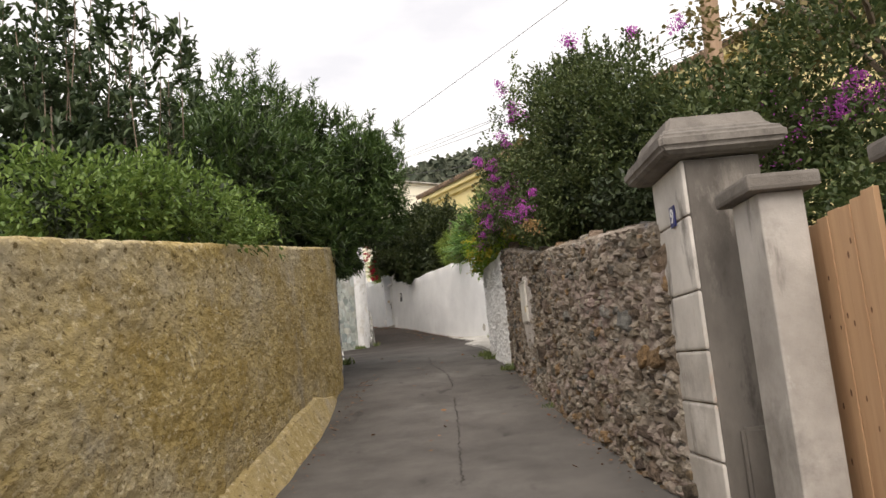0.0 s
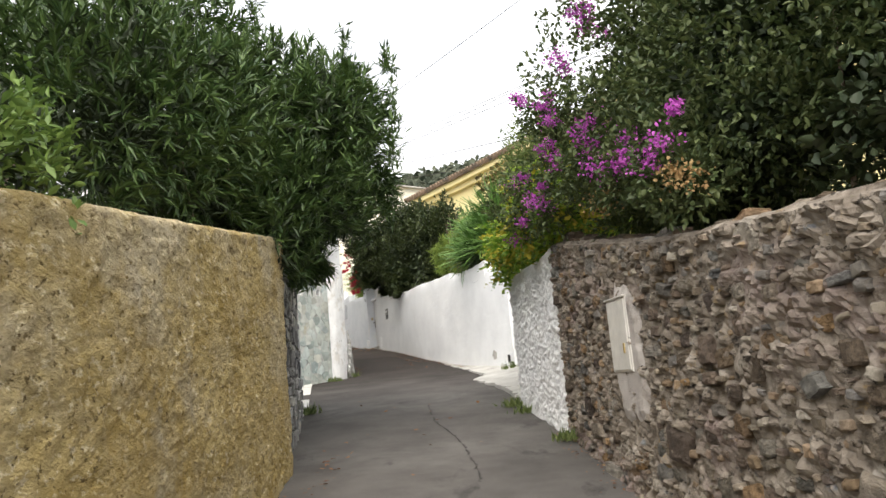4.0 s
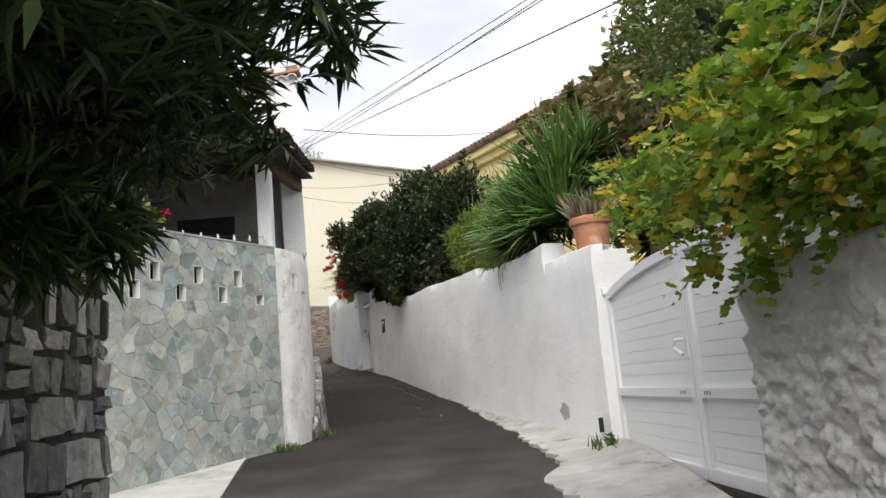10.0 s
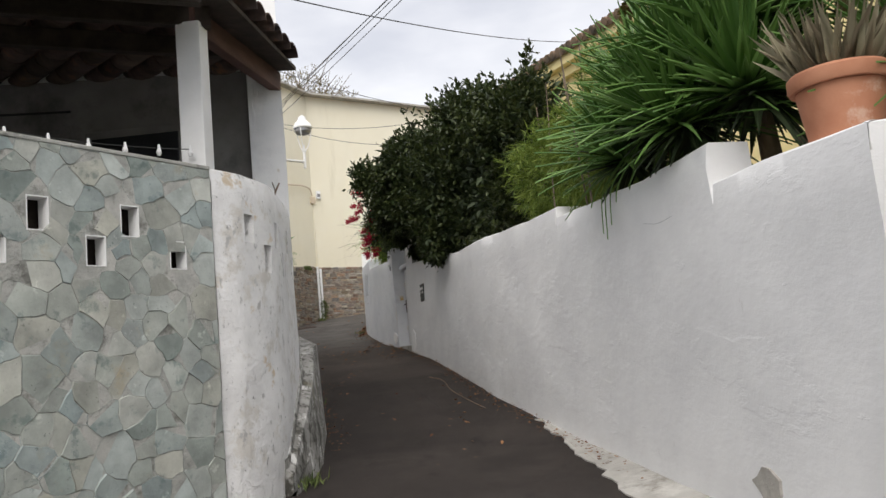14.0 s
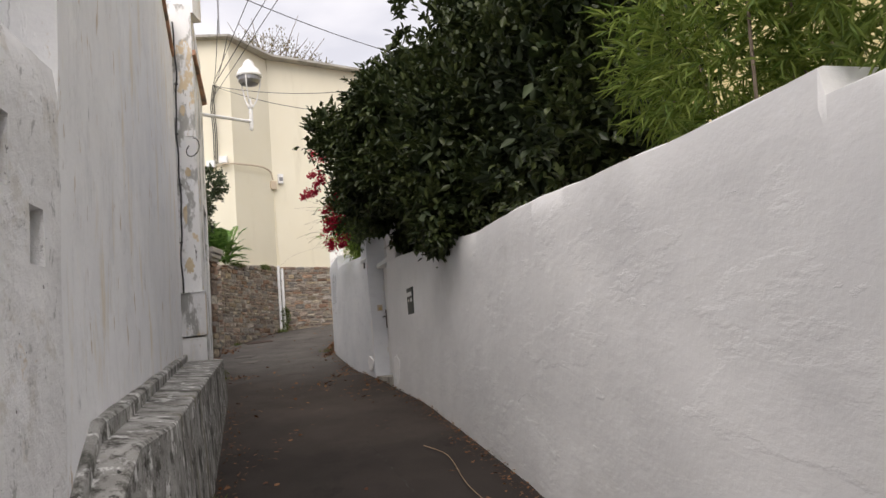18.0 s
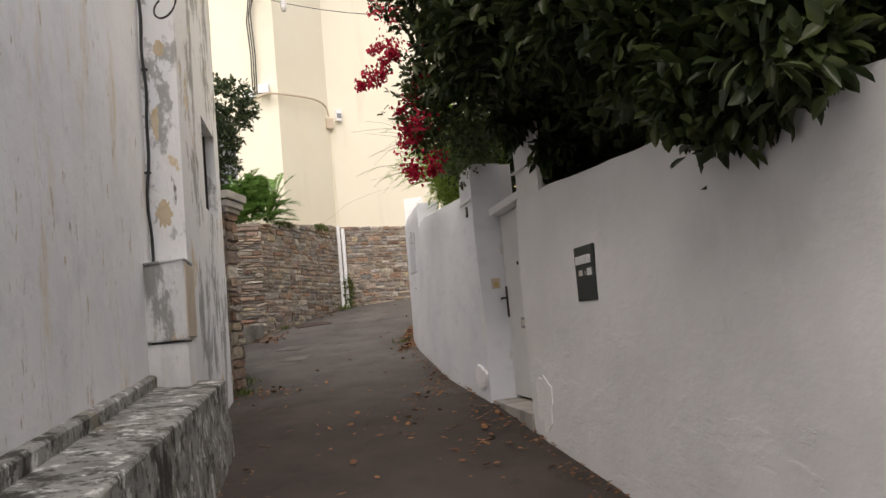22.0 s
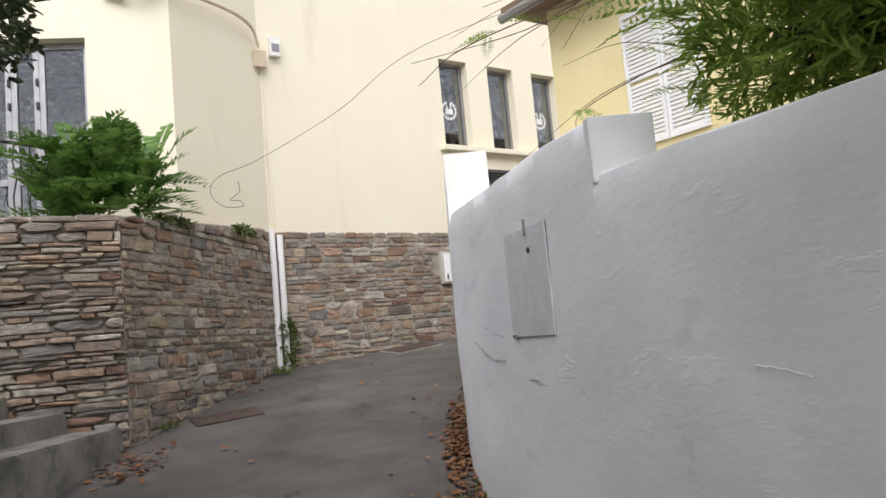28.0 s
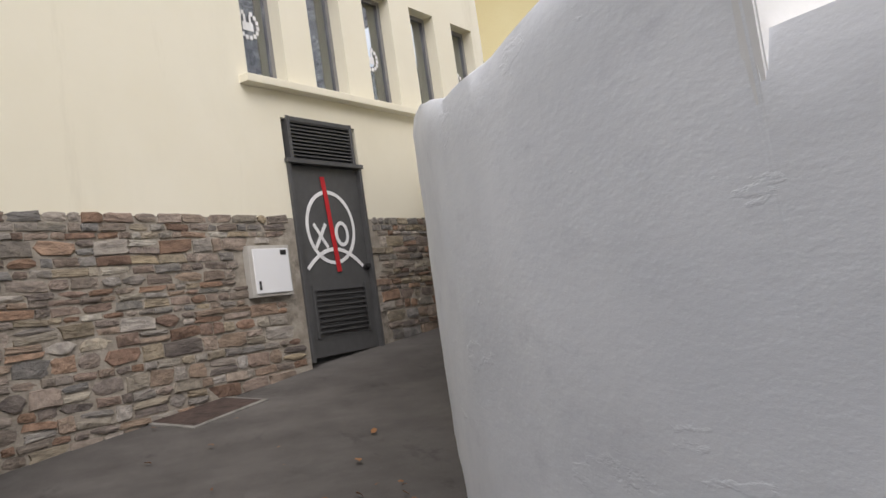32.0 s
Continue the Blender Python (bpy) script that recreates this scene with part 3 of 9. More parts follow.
L_CAMELLIA = leaf_mat("glossy_camellia_leaf", (0.019, 0.033, 0.01), (0.07, 0.088, 0.028), 0.38, 0.14, spec=0.32)
L_JASMINE = leaf_mat("light_green_leaf", (0.07, 0.13, 0.025), (0.2, 0.29, 0.07), 0.5, 0.3)
L_BOUG = leaf_mat("bougainvillea_leaf", (0.034, 0.06, 0.02), (0.12, 0.148, 0.052), 0.5, 0.25)
L_VINE = leaf_mat("climber_leaflet", (0.085, 0.185, 0.02), (0.31, 0.43, 0.055), 0.42, 0.42)
L_VINE_YELLOW = leaf_mat("yellowed_leaflet", (0.36, 0.34, 0.035), (0.6, 0.5, 0.07), 0.5, 0.38)
L_VINE_DRY = leaf_mat("plane_tree_leaf", (0.1, 0.09, 0.03), (0.24, 0.19, 0.075), 0.6, 0.3)
L_YUCCA = leaf_mat("yucca_blade", (0.058, 0.138, 0.028), (0.175, 0.3, 0.08), 0.4, 0.22)
L_BAMBOO = leaf_mat("bamboo_leaf", (0.1, 0.17, 0.028), (0.28, 0.35, 0.075), 0.5, 0.4)
L_FERN = leaf_mat("fern_leaf", (0.07, 0.16, 0.03), (0.19, 0.33, 0.08), 0.5, 0.3)
L_MIMOSA = leaf_mat("mimosa_leaflet", (0.13, 0.23, 0.03), (0.33, 0.45, 0.09), 0.5, 0.4)
L_ALOE = leaf_mat("dry_aloe_leaf", (0.24, 0.2, 0.13), (0.36, 0.33, 0.22), 0.6, 0.1)
L_DEAD = leaf_mat("fallen_leaf", (0.1, 0.04, 0.02), (0.3, 0.15, 0.065), 0.8, 0.1)
L_MAGENTA = leaf_mat("magenta_bract", (0.36, 0.045, 0.34), (0.62, 0.15, 0.58), 0.6, 0.35)
L_RED = leaf_mat("crimson_bract", (0.34, 0.005, 0.03), (0.62, 0.022, 0.065), 0.6, 0.2)
L_DRYSPRAY = leaf_mat("dry_orange_leaf", (0.26, 0.15, 0.06), (0.42, 0.29, 0.13), 0.7, 0.3)
L_WEED = leaf_mat("weed_leaf", (0.07, 0.11, 0.03), (0.2, 0.24, 0.08), 0.6, 0.3)

# ---- building tools ----
def g_at(y):
    """Height of the lane at y."""
    return float(np.interp(y, GY, GZ))


GY = [-60, -12, 0, 5.4, 8.5, 12, 16.2, 18.8, 22.15, 25, 27.6, 31.3, 34.5, 37, 40, 42.6, 44, 46.5, 48.7, 50.3, 60, 100]
GZ = [-4.5, -1.1, -0.05, 0.56, 0.95, 1.39, 1.84, 2.08, 2.31, 2.5, 2.78, 3.19, 3.54, 3.74, 4.09, 4.45, 4.64, 4.93, 5.24, 5.46, 6.7, 10.5]


def to_mesh(name, bm):
    me = bpy.data.meshes.new(name)
    bm.to_mesh(me)
    bm.free()
    return me


def smooth(me, sharp=True):
    me.polygons.foreach_set("use_smooth", [True] * len(me.polygons))
    if sharp:
        me.set_sharp_from_angle(angle=radians(34))
    return me


def part(name, bm, material, parent, label="", soft=False):
    """Links a bmesh or mesh as one mesh object under a thing or a part."""
    me = bm if isinstance(bm, bpy.types.Mesh) else to_mesh(name, bm)
    if soft:
        smooth(me)
    if not me.materials:
        me.materials.append(material)
    ob = new(name, me)
    ob.parent = parent
    if label:
        ob["label"] = label
    return ob


def thing(name, label, category, bm=None, material=None, group="", kind="", at=None, soft=False):
    """A top-level thing: a mesh, or an Empty that parents its parts."""
    me = None
    if bm is not None:
        me = bm if isinstance(bm, bpy.types.Mesh) else to_mesh(name, bm)
        if soft:
            smooth(me, soft is True)
        if not me.materials:
            me.materials.append(material)
    ob = new(name, me)
    if at is not None:
        ob.matrix_world = at
    return tagged(ob, label, category, group, kind)


def box(bm, x, y, z, sx, sy, sz, m=None, bevel=0.0):
    """A box of size sx, sy, sz about (x, y, z), then moved by m."""
    geo = bmesh.ops.create_cube(bm, size=1.0)
    vs = geo["verts"]
    bmesh.ops.scale(bm, vec=(sx, sy, sz), verts=vs)
    bmesh.ops.translate(bm, vec=(x, y, z), verts=vs)
    if bevel:
        es = list({e for v in vs for e in v.link_edges})
        r = bmesh.ops.bevel(bm, geom=es, offset=bevel, segments=2, profile=0.6, affect="EDGES")
        vs = list({v for f in r["faces"] for v in f.verts} | {v for v in vs if v.is_valid})
    if m is not None:
        bmesh.ops.transform(bm, matrix=m, verts=[v for v in vs if v.is_valid])
    return vs


def boxes(*rows, bevel=0.0, m=None):
    bm = bmesh.new()
    for r in rows:
        box(bm, *r, bevel=bevel)
    if m is not None:
        bmesh.ops.transform(bm, matrix=m, verts=bm.verts)
    return bm


def lathe(profile, n=24, m=None):
    """Turned shape from (radius, z) pairs."""
    bm = bmesh.new()
    rings = []
    for r, z in profile:
        rings.append([bm.verts.new((r * math.cos(2 * math.pi * k / n), r * math.sin(2 * math.pi * k / n), z)) for k in range(n)])
    for a, b in zip(rings, rings[1:]):
        for k in range(n):
            bm.faces.new((a[k], a[(k + 1) % n], b[(k + 1) % n], b[k]))
    bm.faces.new(list(reversed(rings[0])))
    bm.faces.new(rings[-1])
    if m is not None:
        bmesh.ops.transform(bm, matrix=m, verts=bm.verts)
    return bm


def tube(points, r, n=8, r_end=None):
    """A round tube through points, which may taper."""
    bm = bmesh.new()
    ps = [Vector(p) for p in points]
    rings = []
    for k, p in enumerate(ps):
        d = (ps[min(k + 1, len(ps) - 1)] - ps[max(k - 1, 0)]).normalized()
        side = d.orthogonal().normalized() if abs(d.z) > 0.95 else d.cross(Vector((0, 0, 1))).normalized()
        up = side.cross(d).normalized()
        rr = r if r_end is None else r + (r_end - r) * k / max(1, len(ps) - 1)
        rings.append([bm.verts.new(p + rr * (math.cos(2 * math.pi * j / n) * side + math.sin(2 * math.pi * j / n) * up)) for j in range(n)])
    for a, b in zip(rings, rings[1:]):
        for j in range(n):
            bm.faces.new((a[j], a[(j + 1) % n], b[(j + 1) % n], b[j]))
    bm.faces.new(list(reversed(rings[0])))
    bm.faces.new(rings[-1])
    bmesh.ops.recalc_face_normals(bm, faces=bm.faces)
    return bm


def curve_pts(points, per=6):
    """Catmull-Rom through points of any dimension."""
    p = np.array([points[0], *points, points[-1]], float)
    p[0], p[-1] = 2 * p[1] - p[2], 2 * p[-2] - p[-3]
    out = []
    for k in range(1, len(p) - 2):
        for u in np.arange(per) / per:
            a, b, c, d = p[k - 1 : k + 3]
            out.append(0.5 * (2 * b + (c - a) * u + (2 * a - 5 * b + 4 * c - d) * u * u + (3 * b - a - 3 * c + d) * u ** 3))
    out.append(p[-2])
    return np.array(out)


def sag(a, b, drop, n=14):
    a, b = Vector(a), Vector(b)
    return [a.lerp(b, k / n) - Vector((0, 0, drop * 4 * (k / n) * (1 - k / n))) for k in range(n + 1)]


def ribbon(path, top, thick, side, step=0.18, rows=14, amp=0.012, nscale=1.3, below=0.35, base=None, fine=0.0, round_top=0.03, extra=(), lump=None, along=1.0):
    """A solid wall along a plan line: front face on the line, body to one side, uneven face, top from top(y).
    lump(u, z): a further relief of the face; along: how far the unevenness is drawn out along the wall."""
    pts = np.array(path, float)
    seg = np.hypot(*np.diff(pts, axis=0).T)
    s = np.r_[0, np.cumsum(seg)]
    n = max(2, int(s[-1] / step) + 1)
    u = np.unique(np.r_[np.linspace(0, s[-1], n), s, [np.interp(e, pts[:, 1], s) for e in extra]])
    xs, ys = np.interp(u, s, pts[:, 0]), np.interp(u, s, pts[:, 1])
    tx, ty = np.gradient(xs), np.gradient(ys)
    ln = np.hypot(tx, ty)
    nx, ny = -ty / ln * side, tx / ln * side
    bm = bmesh.new()
    cols = []
    for k in range(len(u)):
        x, y = xs[k], ys[k]
        zt = top(x, y)
        zb = (g_at(y) if base is None else base(x, y)) - below
        col = []
        for j in range(rows + 1):
            z = zb + (zt - zb) * j / rows
            v = Vector((x * nscale, y * nscale / along, z * nscale))
            d = amp * noise.noise(v) + 0.5 * amp * noise.noise(v * 3.1) + fine * noise.noise(v * 9.0)
            if lump is not None:
                d += lump(u[k], z)
            if j == rows:
                d -= round_top
            col.append(bm.verts.new((x - nx[k] * d, y - ny[k] * d, z - (0.0 if j < rows else round_top * 0.3) + (amp * 0.6 * noise.noise(v * 2.3) if j == rows else 0))))
        zz = zt + amp * 0.6 * noise.noise(Vector((x, y, zt)) * 2.7 * nscale)
        col.append(bm.verts.new((x + nx[k] * (round_top + 0.015), y + ny[k] * (round_top + 0.015), zz + round_top * 0.35)))
        col.append(bm.verts.new((x + nx[k] * thick, y + ny[k] * thick, zz)))
        col.append(bm.verts.new((x + nx[k] * thick, y + ny[k] * thick, zb)))
        cols.append(col)
    for a, b in zip(cols, cols[1:]):
        for j in range(len(a)):
            bm.faces.new((a[j], b[j], b[(j + 1) % len(b)], a[(j + 1) % len(a)]))
    bm.faces.new(list(reversed(cols[0])))
    bm.faces.new(cols[-1])
    bmesh.ops.recalc_face_normals(bm, faces=bm.faces)
    return bm


def slab(poly, z0, z1, bevel=0.0):
    """A prism over a plan polygon."""
    bm = bmesh.new()
    lo = [bm.verts.new((x, y, z0(x, y) if callable(z0) else z0)) for x, y in poly]
    hi = [bm.verts.new((x, y, z1(x, y) if callable(z1) else z1)) for x, y in poly]
    bm.faces.new(lo)
    bm.faces.new(hi)
    for k in range(len(poly)):
        bm.faces.new((lo[k], lo[(k + 1) % len(poly)], hi[(k + 1) % len(poly)], hi[k]))
    bmesh.ops.recalc_face_normals(bm, faces=bm.faces)
    if bevel:
        bmesh.ops.bevel(bm, geom=bm.edges[:], offset=bevel, segments=2, affect="EDGES")
    return bm


def frame_on(a, b, z=0.0):
    """A frame on a wall line: x along it from a to b, y into the wall (left of the way), z up."""
    a, b = Vector((a[0], a[1], 0)), Vector((b[0], b[1], 0))
    ex = (b - a).normalized()
    ey = Vector((-ex.y, ex.x, 0))
    m = Matrix((ex, ey, Vector((0, 0, 1)))).transposed().to_4x4()
    m.translation = (a.x, a.y, z)
    return m


def bedded(u, z, su, sz, depth, seed=0.0):
    """Relief of stones bedded in a wall: each cell bulges by its own amount, the joints between sink."""
    v = Vector((u * su + 0.35 * noise.noise(Vector((u * 5, z * 5, seed))), seed, z * sz + 0.35 * noise.noise(Vector((u * 5, z * 5, seed + 4)))))
    d, p = noise.voronoi(v)
    e = min(1.0, (d[1] - d[0]) * 2.6)
    return depth * (e * e * (3 - 2 * e)) * (0.45 + 0.9 * noise.cell(p[0] * 7.3))


# stones: a few rough unit blocks, shared by all pieces
def stone_unit(rng, jag=0.12, depth=0.5, smoothness=0.18):
    """A rough block about 1 by 1, front at y = 0, depth back along +y, with a worn rim and a faceted face."""
    k = rng.randint(7, 10)
    ring = []
    for j in range(k):
        a = 2 * math.pi * (j + rng.uniform(-0.25, 0.25)) / k
        c, s = math.cos(a), math.sin(a)
        q = max(abs(c), abs(s))
        sq = 0.5 / q
        r = sq * (1 - rng.uniform(0, jag)) * (0.93 if min(abs(c), abs(s)) > 0.55 else 1)
        ring.append((r * c, r * s))
    bm = bmesh.new()
    back = [bm.verts.new((x, depth, z)) for x, z in ring]
    rim = [bm.verts.new((x, smoothness * rng.uniform(0.8, 1.5), z)) for x, z in ring]
    face = [bm.verts.new((x * (1 - smoothness), rng.uniform(0, 0.07), z * (1 - smoothness))) for x, z in ring]
    mid = bm.verts.new((rng.uniform(-0.2, 0.2), rng.uniform(-0.08, 0.03), rng.uniform(-0.2, 0.2)))
    for p, q in ((back, rim), (rim, face)):
        for j in range(k):
            bm.faces.new((p[j], p[(j + 1) % k], q[(j + 1) % k], q[j]))
    for j in range(k):
        bm.faces.new((face[j], face[(j + 1) % k], mid))
    bmesh.ops.recalc_face_normals(bm, faces=bm.faces)
    return bm


def block_unit(rng, depth=0.5, jag=0.1, worn=0.05):
    """A squared stone about 1 by 1: four uneven corners, some edges broken, a nearly flat split face at y = 0."""
    j = lambda: rng.uniform(-jag, jag) * 0.5
    ring = []
    cs = [(-0.5, -0.5), (0.5, -0.5), (0.5, 0.5), (-0.5, 0.5)]
    for k in range(4):
        a, b = cs[k], cs[(k + 1) % 4]
        if rng.random() < 0.3:
            q = rng.uniform(0.08, 0.22)
            p0 = cs[k - 1]
            ring.append((a[0] + (p0[0] - a[0]) * q, a[1] + (p0[1] - a[1]) * q))
            ring.append((a[0] + (b[0] - a[0]) * q, a[1] + (b[1] - a[1]) * q))
        else:
            ring.append((a[0] * (1 - 0.04 * rng.random()) + j() * 0.6, a[1] * (1 - 0.04 * rng.random()) + j() * 0.6))
        if rng.random() < 0.6:
            t = rng.uniform(0.35, 0.65)
            e = rng.uniform(-0.03, jag * 0.5)
            ring.append(((a[0] + (b[0] - a[0]) * t) * (1 - e), (a[1] + (b[1] - a[1]) * t) * (1 - e)))
    bm = bmesh.new()
    k = len(ring)
    back = [bm.verts.new((x, depth, z)) for x, z in ring]
    rim = [bm.verts.new((x, rng.uniform(0.05, 0.16), z)) for x, z in ring]
    face = [bm.verts.new((x * (1 - worn * rng.uniform(0.5, 1.6)), rng.uniform(-0.03, 0.06), z * (1 - 1.6 * worn * rng.uniform(0.5, 1.6)))) for x, z in ring]
    mid = bm.verts.new((rng.uniform(-0.25, 0.25), rng.uniform(-0.07, 0.02), rng.uniform(-0.25, 0.25)))
    for p, q in ((back, rim), (rim, face)):
        for i in range(k):
            bm.faces.new((p[i], p[(i + 1) % k], q[(i + 1) % k], q[i]))
    for i in range(k):
        bm.faces.new((face[i], face[(i + 1) % k], mid))
    bmesh.ops.recalc_face_normals(bm, faces=bm.faces)
    return bm


def blocks_of(name, material, seed, n=14, **kw):
    rng = random.Random(seed)
    out = []
    for _ in range(n):
        me = to_mesh(name, block_unit(rng, **kw))
        me.materials.append(material)
        out.append(me)
    return out


def place_pieces(name, units, rows, parent, material, near, most=300):
    """Pieces by (unit, matrix, u): those in the near stretch of the plan as objects of their own, the rest joined."""
    chosen = [r for r in rows if near[0] <= r[2] <= near[1]]
    random.Random(5).shuffle(chosen)
    rest = [r for r in rows if not near[0] <= r[2] <= near[1]] + chosen[most:]
    for k, m, _ in chosen[:most]:
        ob = new(name, units[k])
        ob.parent = parent
        ob.matrix_world = m
    if rest:
        vs, fs, off = [], [], 0
        cache = [(np.array([v.co[:] for v in me.vertices]), [tuple(p.vertices) for p in me.polygons]) for me in units]
        for k, m, _ in rest:
            co, polys = cache[k]
            mm = np.array(m)
            vs.append(co @ mm[:3, :3].T + mm[:3, 3])
            fs += [tuple(i + off for i in p) for p in polys]
            off += len(co)
        me = bpy.data.meshes.new("joined_" + name)
        me.from_pydata(np.concatenate(vs).tolist(), [], fs)
        me.materials.append(material)
        ob = new("joined_" + name, me)
        ob.parent = parent
        ob["kind"] = "stuff"


def courses(length, base, top, hs, ws, rng, gap=0.012, rise=0.0, jitter=0.0):
    """Courses of stones on a wall of that length: rows of (u, z, w, h)."""
    out = []
    z = min(base(0), base(length)) - 0.05
    zmax = max(top(u) for u in np.linspace(0, length, 20))
    while z < zmax:
        h = rng.uniform(*hs)
        u = -rng.uniform(0, ws[1])
        while u < length:
            w = rng.uniform(*ws) * (0.8 + 0.5 * (h - hs[0]) / max(1e-6, hs[1] - hs[0]))
            u0, u1 = max(u, 0.0), min(u + w, length)
            c = 0.5 * (u0 + u1)
            if u1 - u0 > 0.05:
                zc = z + h / 2 + rise * c + rng.uniform(-1, 1) * jitter
                if base(c) - 0.6 * h < zc < top(c) - 0.35 * h:
                    if h > 0.11 and rng.random() < 0.22 and u1 - u0 > 0.14:
                        out.append((c, zc + h * 0.25, u1 - u0 - gap, h / 2 - gap))
                        out.append((c, zc - h * 0.25, u1 - u0 - gap, h / 2 - gap))
                    else:
                        out.append((c, zc, u1 - u0 - gap, h - gap * rng.uniform(0.6, 1.6)))
            u += w
        z += h
    return out


def stone_face(name, a, b, base, top, hs, ws, units, parent, material, seed, near=None, gap=0.012, proud=0.03, depth=0.12, jitter=0.0, turn=3.0, skip=None, most=300):
    """Lays stones on the wall line from a to b (stones face to the right of the way)."""
    rng = random.Random(seed)
    L = math.hypot(b[0] - a[0], b[1] - a[1])
    f = frame_on(a, b)
    rows = []
    for u, z, w, h in courses(L, base, top, hs, ws, rng, gap, 0.0, jitter):
        if skip and skip(u, z):
            continue
        k = rng.randrange(len(units))
        d = depth * rng.uniform(0.8, 1.1)
        m = f @ Matrix.Translation((u, -proud * rng.uniform(0.4, 1.3), z)) @ Euler((radians(rng.uniform(-turn, turn)), radians(rng.uniform(-turn, turn)), radians(rng.uniform(-turn, turn)))).to_matrix().to_4x4() @ Matrix.Diagonal((w * rng.choice((1, 1, 1.04)), d, h, 1))
        rows.append((k, m, u))
    place_pieces(name, units, rows, parent, material, near or (0, L), most)
    return len(rows)


def units_of(name, material, seed, n=10, **kw):
    rng = random.Random(seed)
    out = []
    for _ in range(n):
        me = to_mesh(name, stone_unit(rng, **kw))
        me.materials.append(material)
        out.append(me)
    return out


# ---- foliage tools ----
LEAF = {
    "lance": ([(0, 0, 0), (0.5, 0.35, 0.06), (0, 1, -0.08), (-0.5, 0.35, 0.06), (0, 0.4, -0.02)], [(0, 1, 4), (1, 2, 4), (2, 3, 4), (3, 0, 4)]),
    "oval": ([(0, 0, 0), (0.5, 0.45, 0.08), (0.28, 0.8, 0.03), (0, 1, -0.1), (-0.28, 0.8, 0.03), (-0.5, 0.45, 0.08)], [(0, 1, 2, 3), (0, 3, 4, 5)]),
    "lobed": ([(0, 0, 0), (0.42, 0.05, 0.03), (0.37, 0.3, 0.0), (0.55, 0.52, -0.06), (0.35, 0.64, 0.0), (0, 1, -0.14), (-0.35, 0.64, 0.0), (-0.55, 0.52, -0.06), (-0.37, 0.3, 0.0), (-0.42, 0.05, 0.03), (0, 0.45, 0.05)],
              [(0, 1, 2, 10), (2, 3, 4, 10), (4, 5, 6, 10), (6, 7, 8, 10), (8, 9, 0, 10)]),
    "bract": ([(0, 0, 0), (0.42, 0.35, 0.14), (0.4, 0.7, 0.1), (0, 1, -0.04), (-0.4, 0.7, 0.1), (-0.42, 0.35, 0.14)], [(0, 1, 2, 3), (0, 3, 4, 5)]),
}


def leaf_mesh(name, pos, way, up, length, width, shape, material):
    """One mesh of many leaves: at pos, growing along way, faced towards up."""
    tv, tf = LEAF[shape]
    tv = np.array(tv)
    way = way / np.linalg.norm(way, axis=1, keepdims=True)
    sidev = np.cross(way, up)
    sidev /= np.linalg.norm(sidev, axis=1, keepdims=True) + 1e-9
    nor = np.cross(sidev, way)
    co = pos[:, None] + tv[None, :, 0:1] * (width[:, None, None] * sidev[:, None]) + tv[None, :, 1:2] * (length[:, None, None] * way[:, None]) + tv[None, :, 2:3] * (length[:, None, None] * nor[:, None])
    n, k = len(pos), len(tv)
    me = bpy.data.meshes.new(name)
    sizes = [len(f) for f in tf]
    flat = np.concatenate([np.array(f) for f in tf])
    loops = (flat[None] + (np.arange(n) * k)[:, None]).ravel()
    starts = np.r_[0, np.cumsum(np.tile(sizes, n))[:-1]]
    me.vertices.add(n * k)
    me.vertices.foreach_set("co", co.ravel().astype(np.float32))
    me.loops.add(len(loops))
    me.loops.foreach_set("vertex_index", loops.astype(np.int32))
    me.polygons.add(len(tf) * n)
    me.polygons.foreach_set("loop_start", starts.astype(np.int32))
    me.update(calc_edges=True)
    me.validate()
    me.materials.append(material)
    return me


def tips_in(blobs, n, rng, shell=0.55, gap=0.0):
    """Twig ends in a set of ellipsoids (cx, cy, cz, rx, ry, rz), mostly near the outside, with gaps; and the outward way."""
    b = np.array(blobs, float)
    vol = b[:, 3] * b[:, 4] * b[:, 5]
    pick = rng.choice(len(b), n, p=vol ** 0.75 / (vol ** 0.75).sum())
    d = rng.normal(size=(n, 3))
    d /= np.linalg.norm(d, axis=1, keepdims=True)
    r = shell + (1 - shell) * rng.random(n) ** 0.6
    lump = np.array([noise.noise(Vector(v) * 2.2 + Vector((p * 3.7, 1.3, 0))) for v, p in zip(d, pick)])
    r = r * (1 + 0.22 * lump)
    pos = b[pick, :3] + d * b[pick, 3:] * r[:, None]
    out = d / b[pick, 3:]
    out /= np.linalg.norm(out, axis=1, keepdims=True)
    if gap:
        keep = np.array([noise.noise(Vector(p) * 1.9) for p in pos]) > -gap
        pos, out = pos[keep], out[keep]
    return pos, out


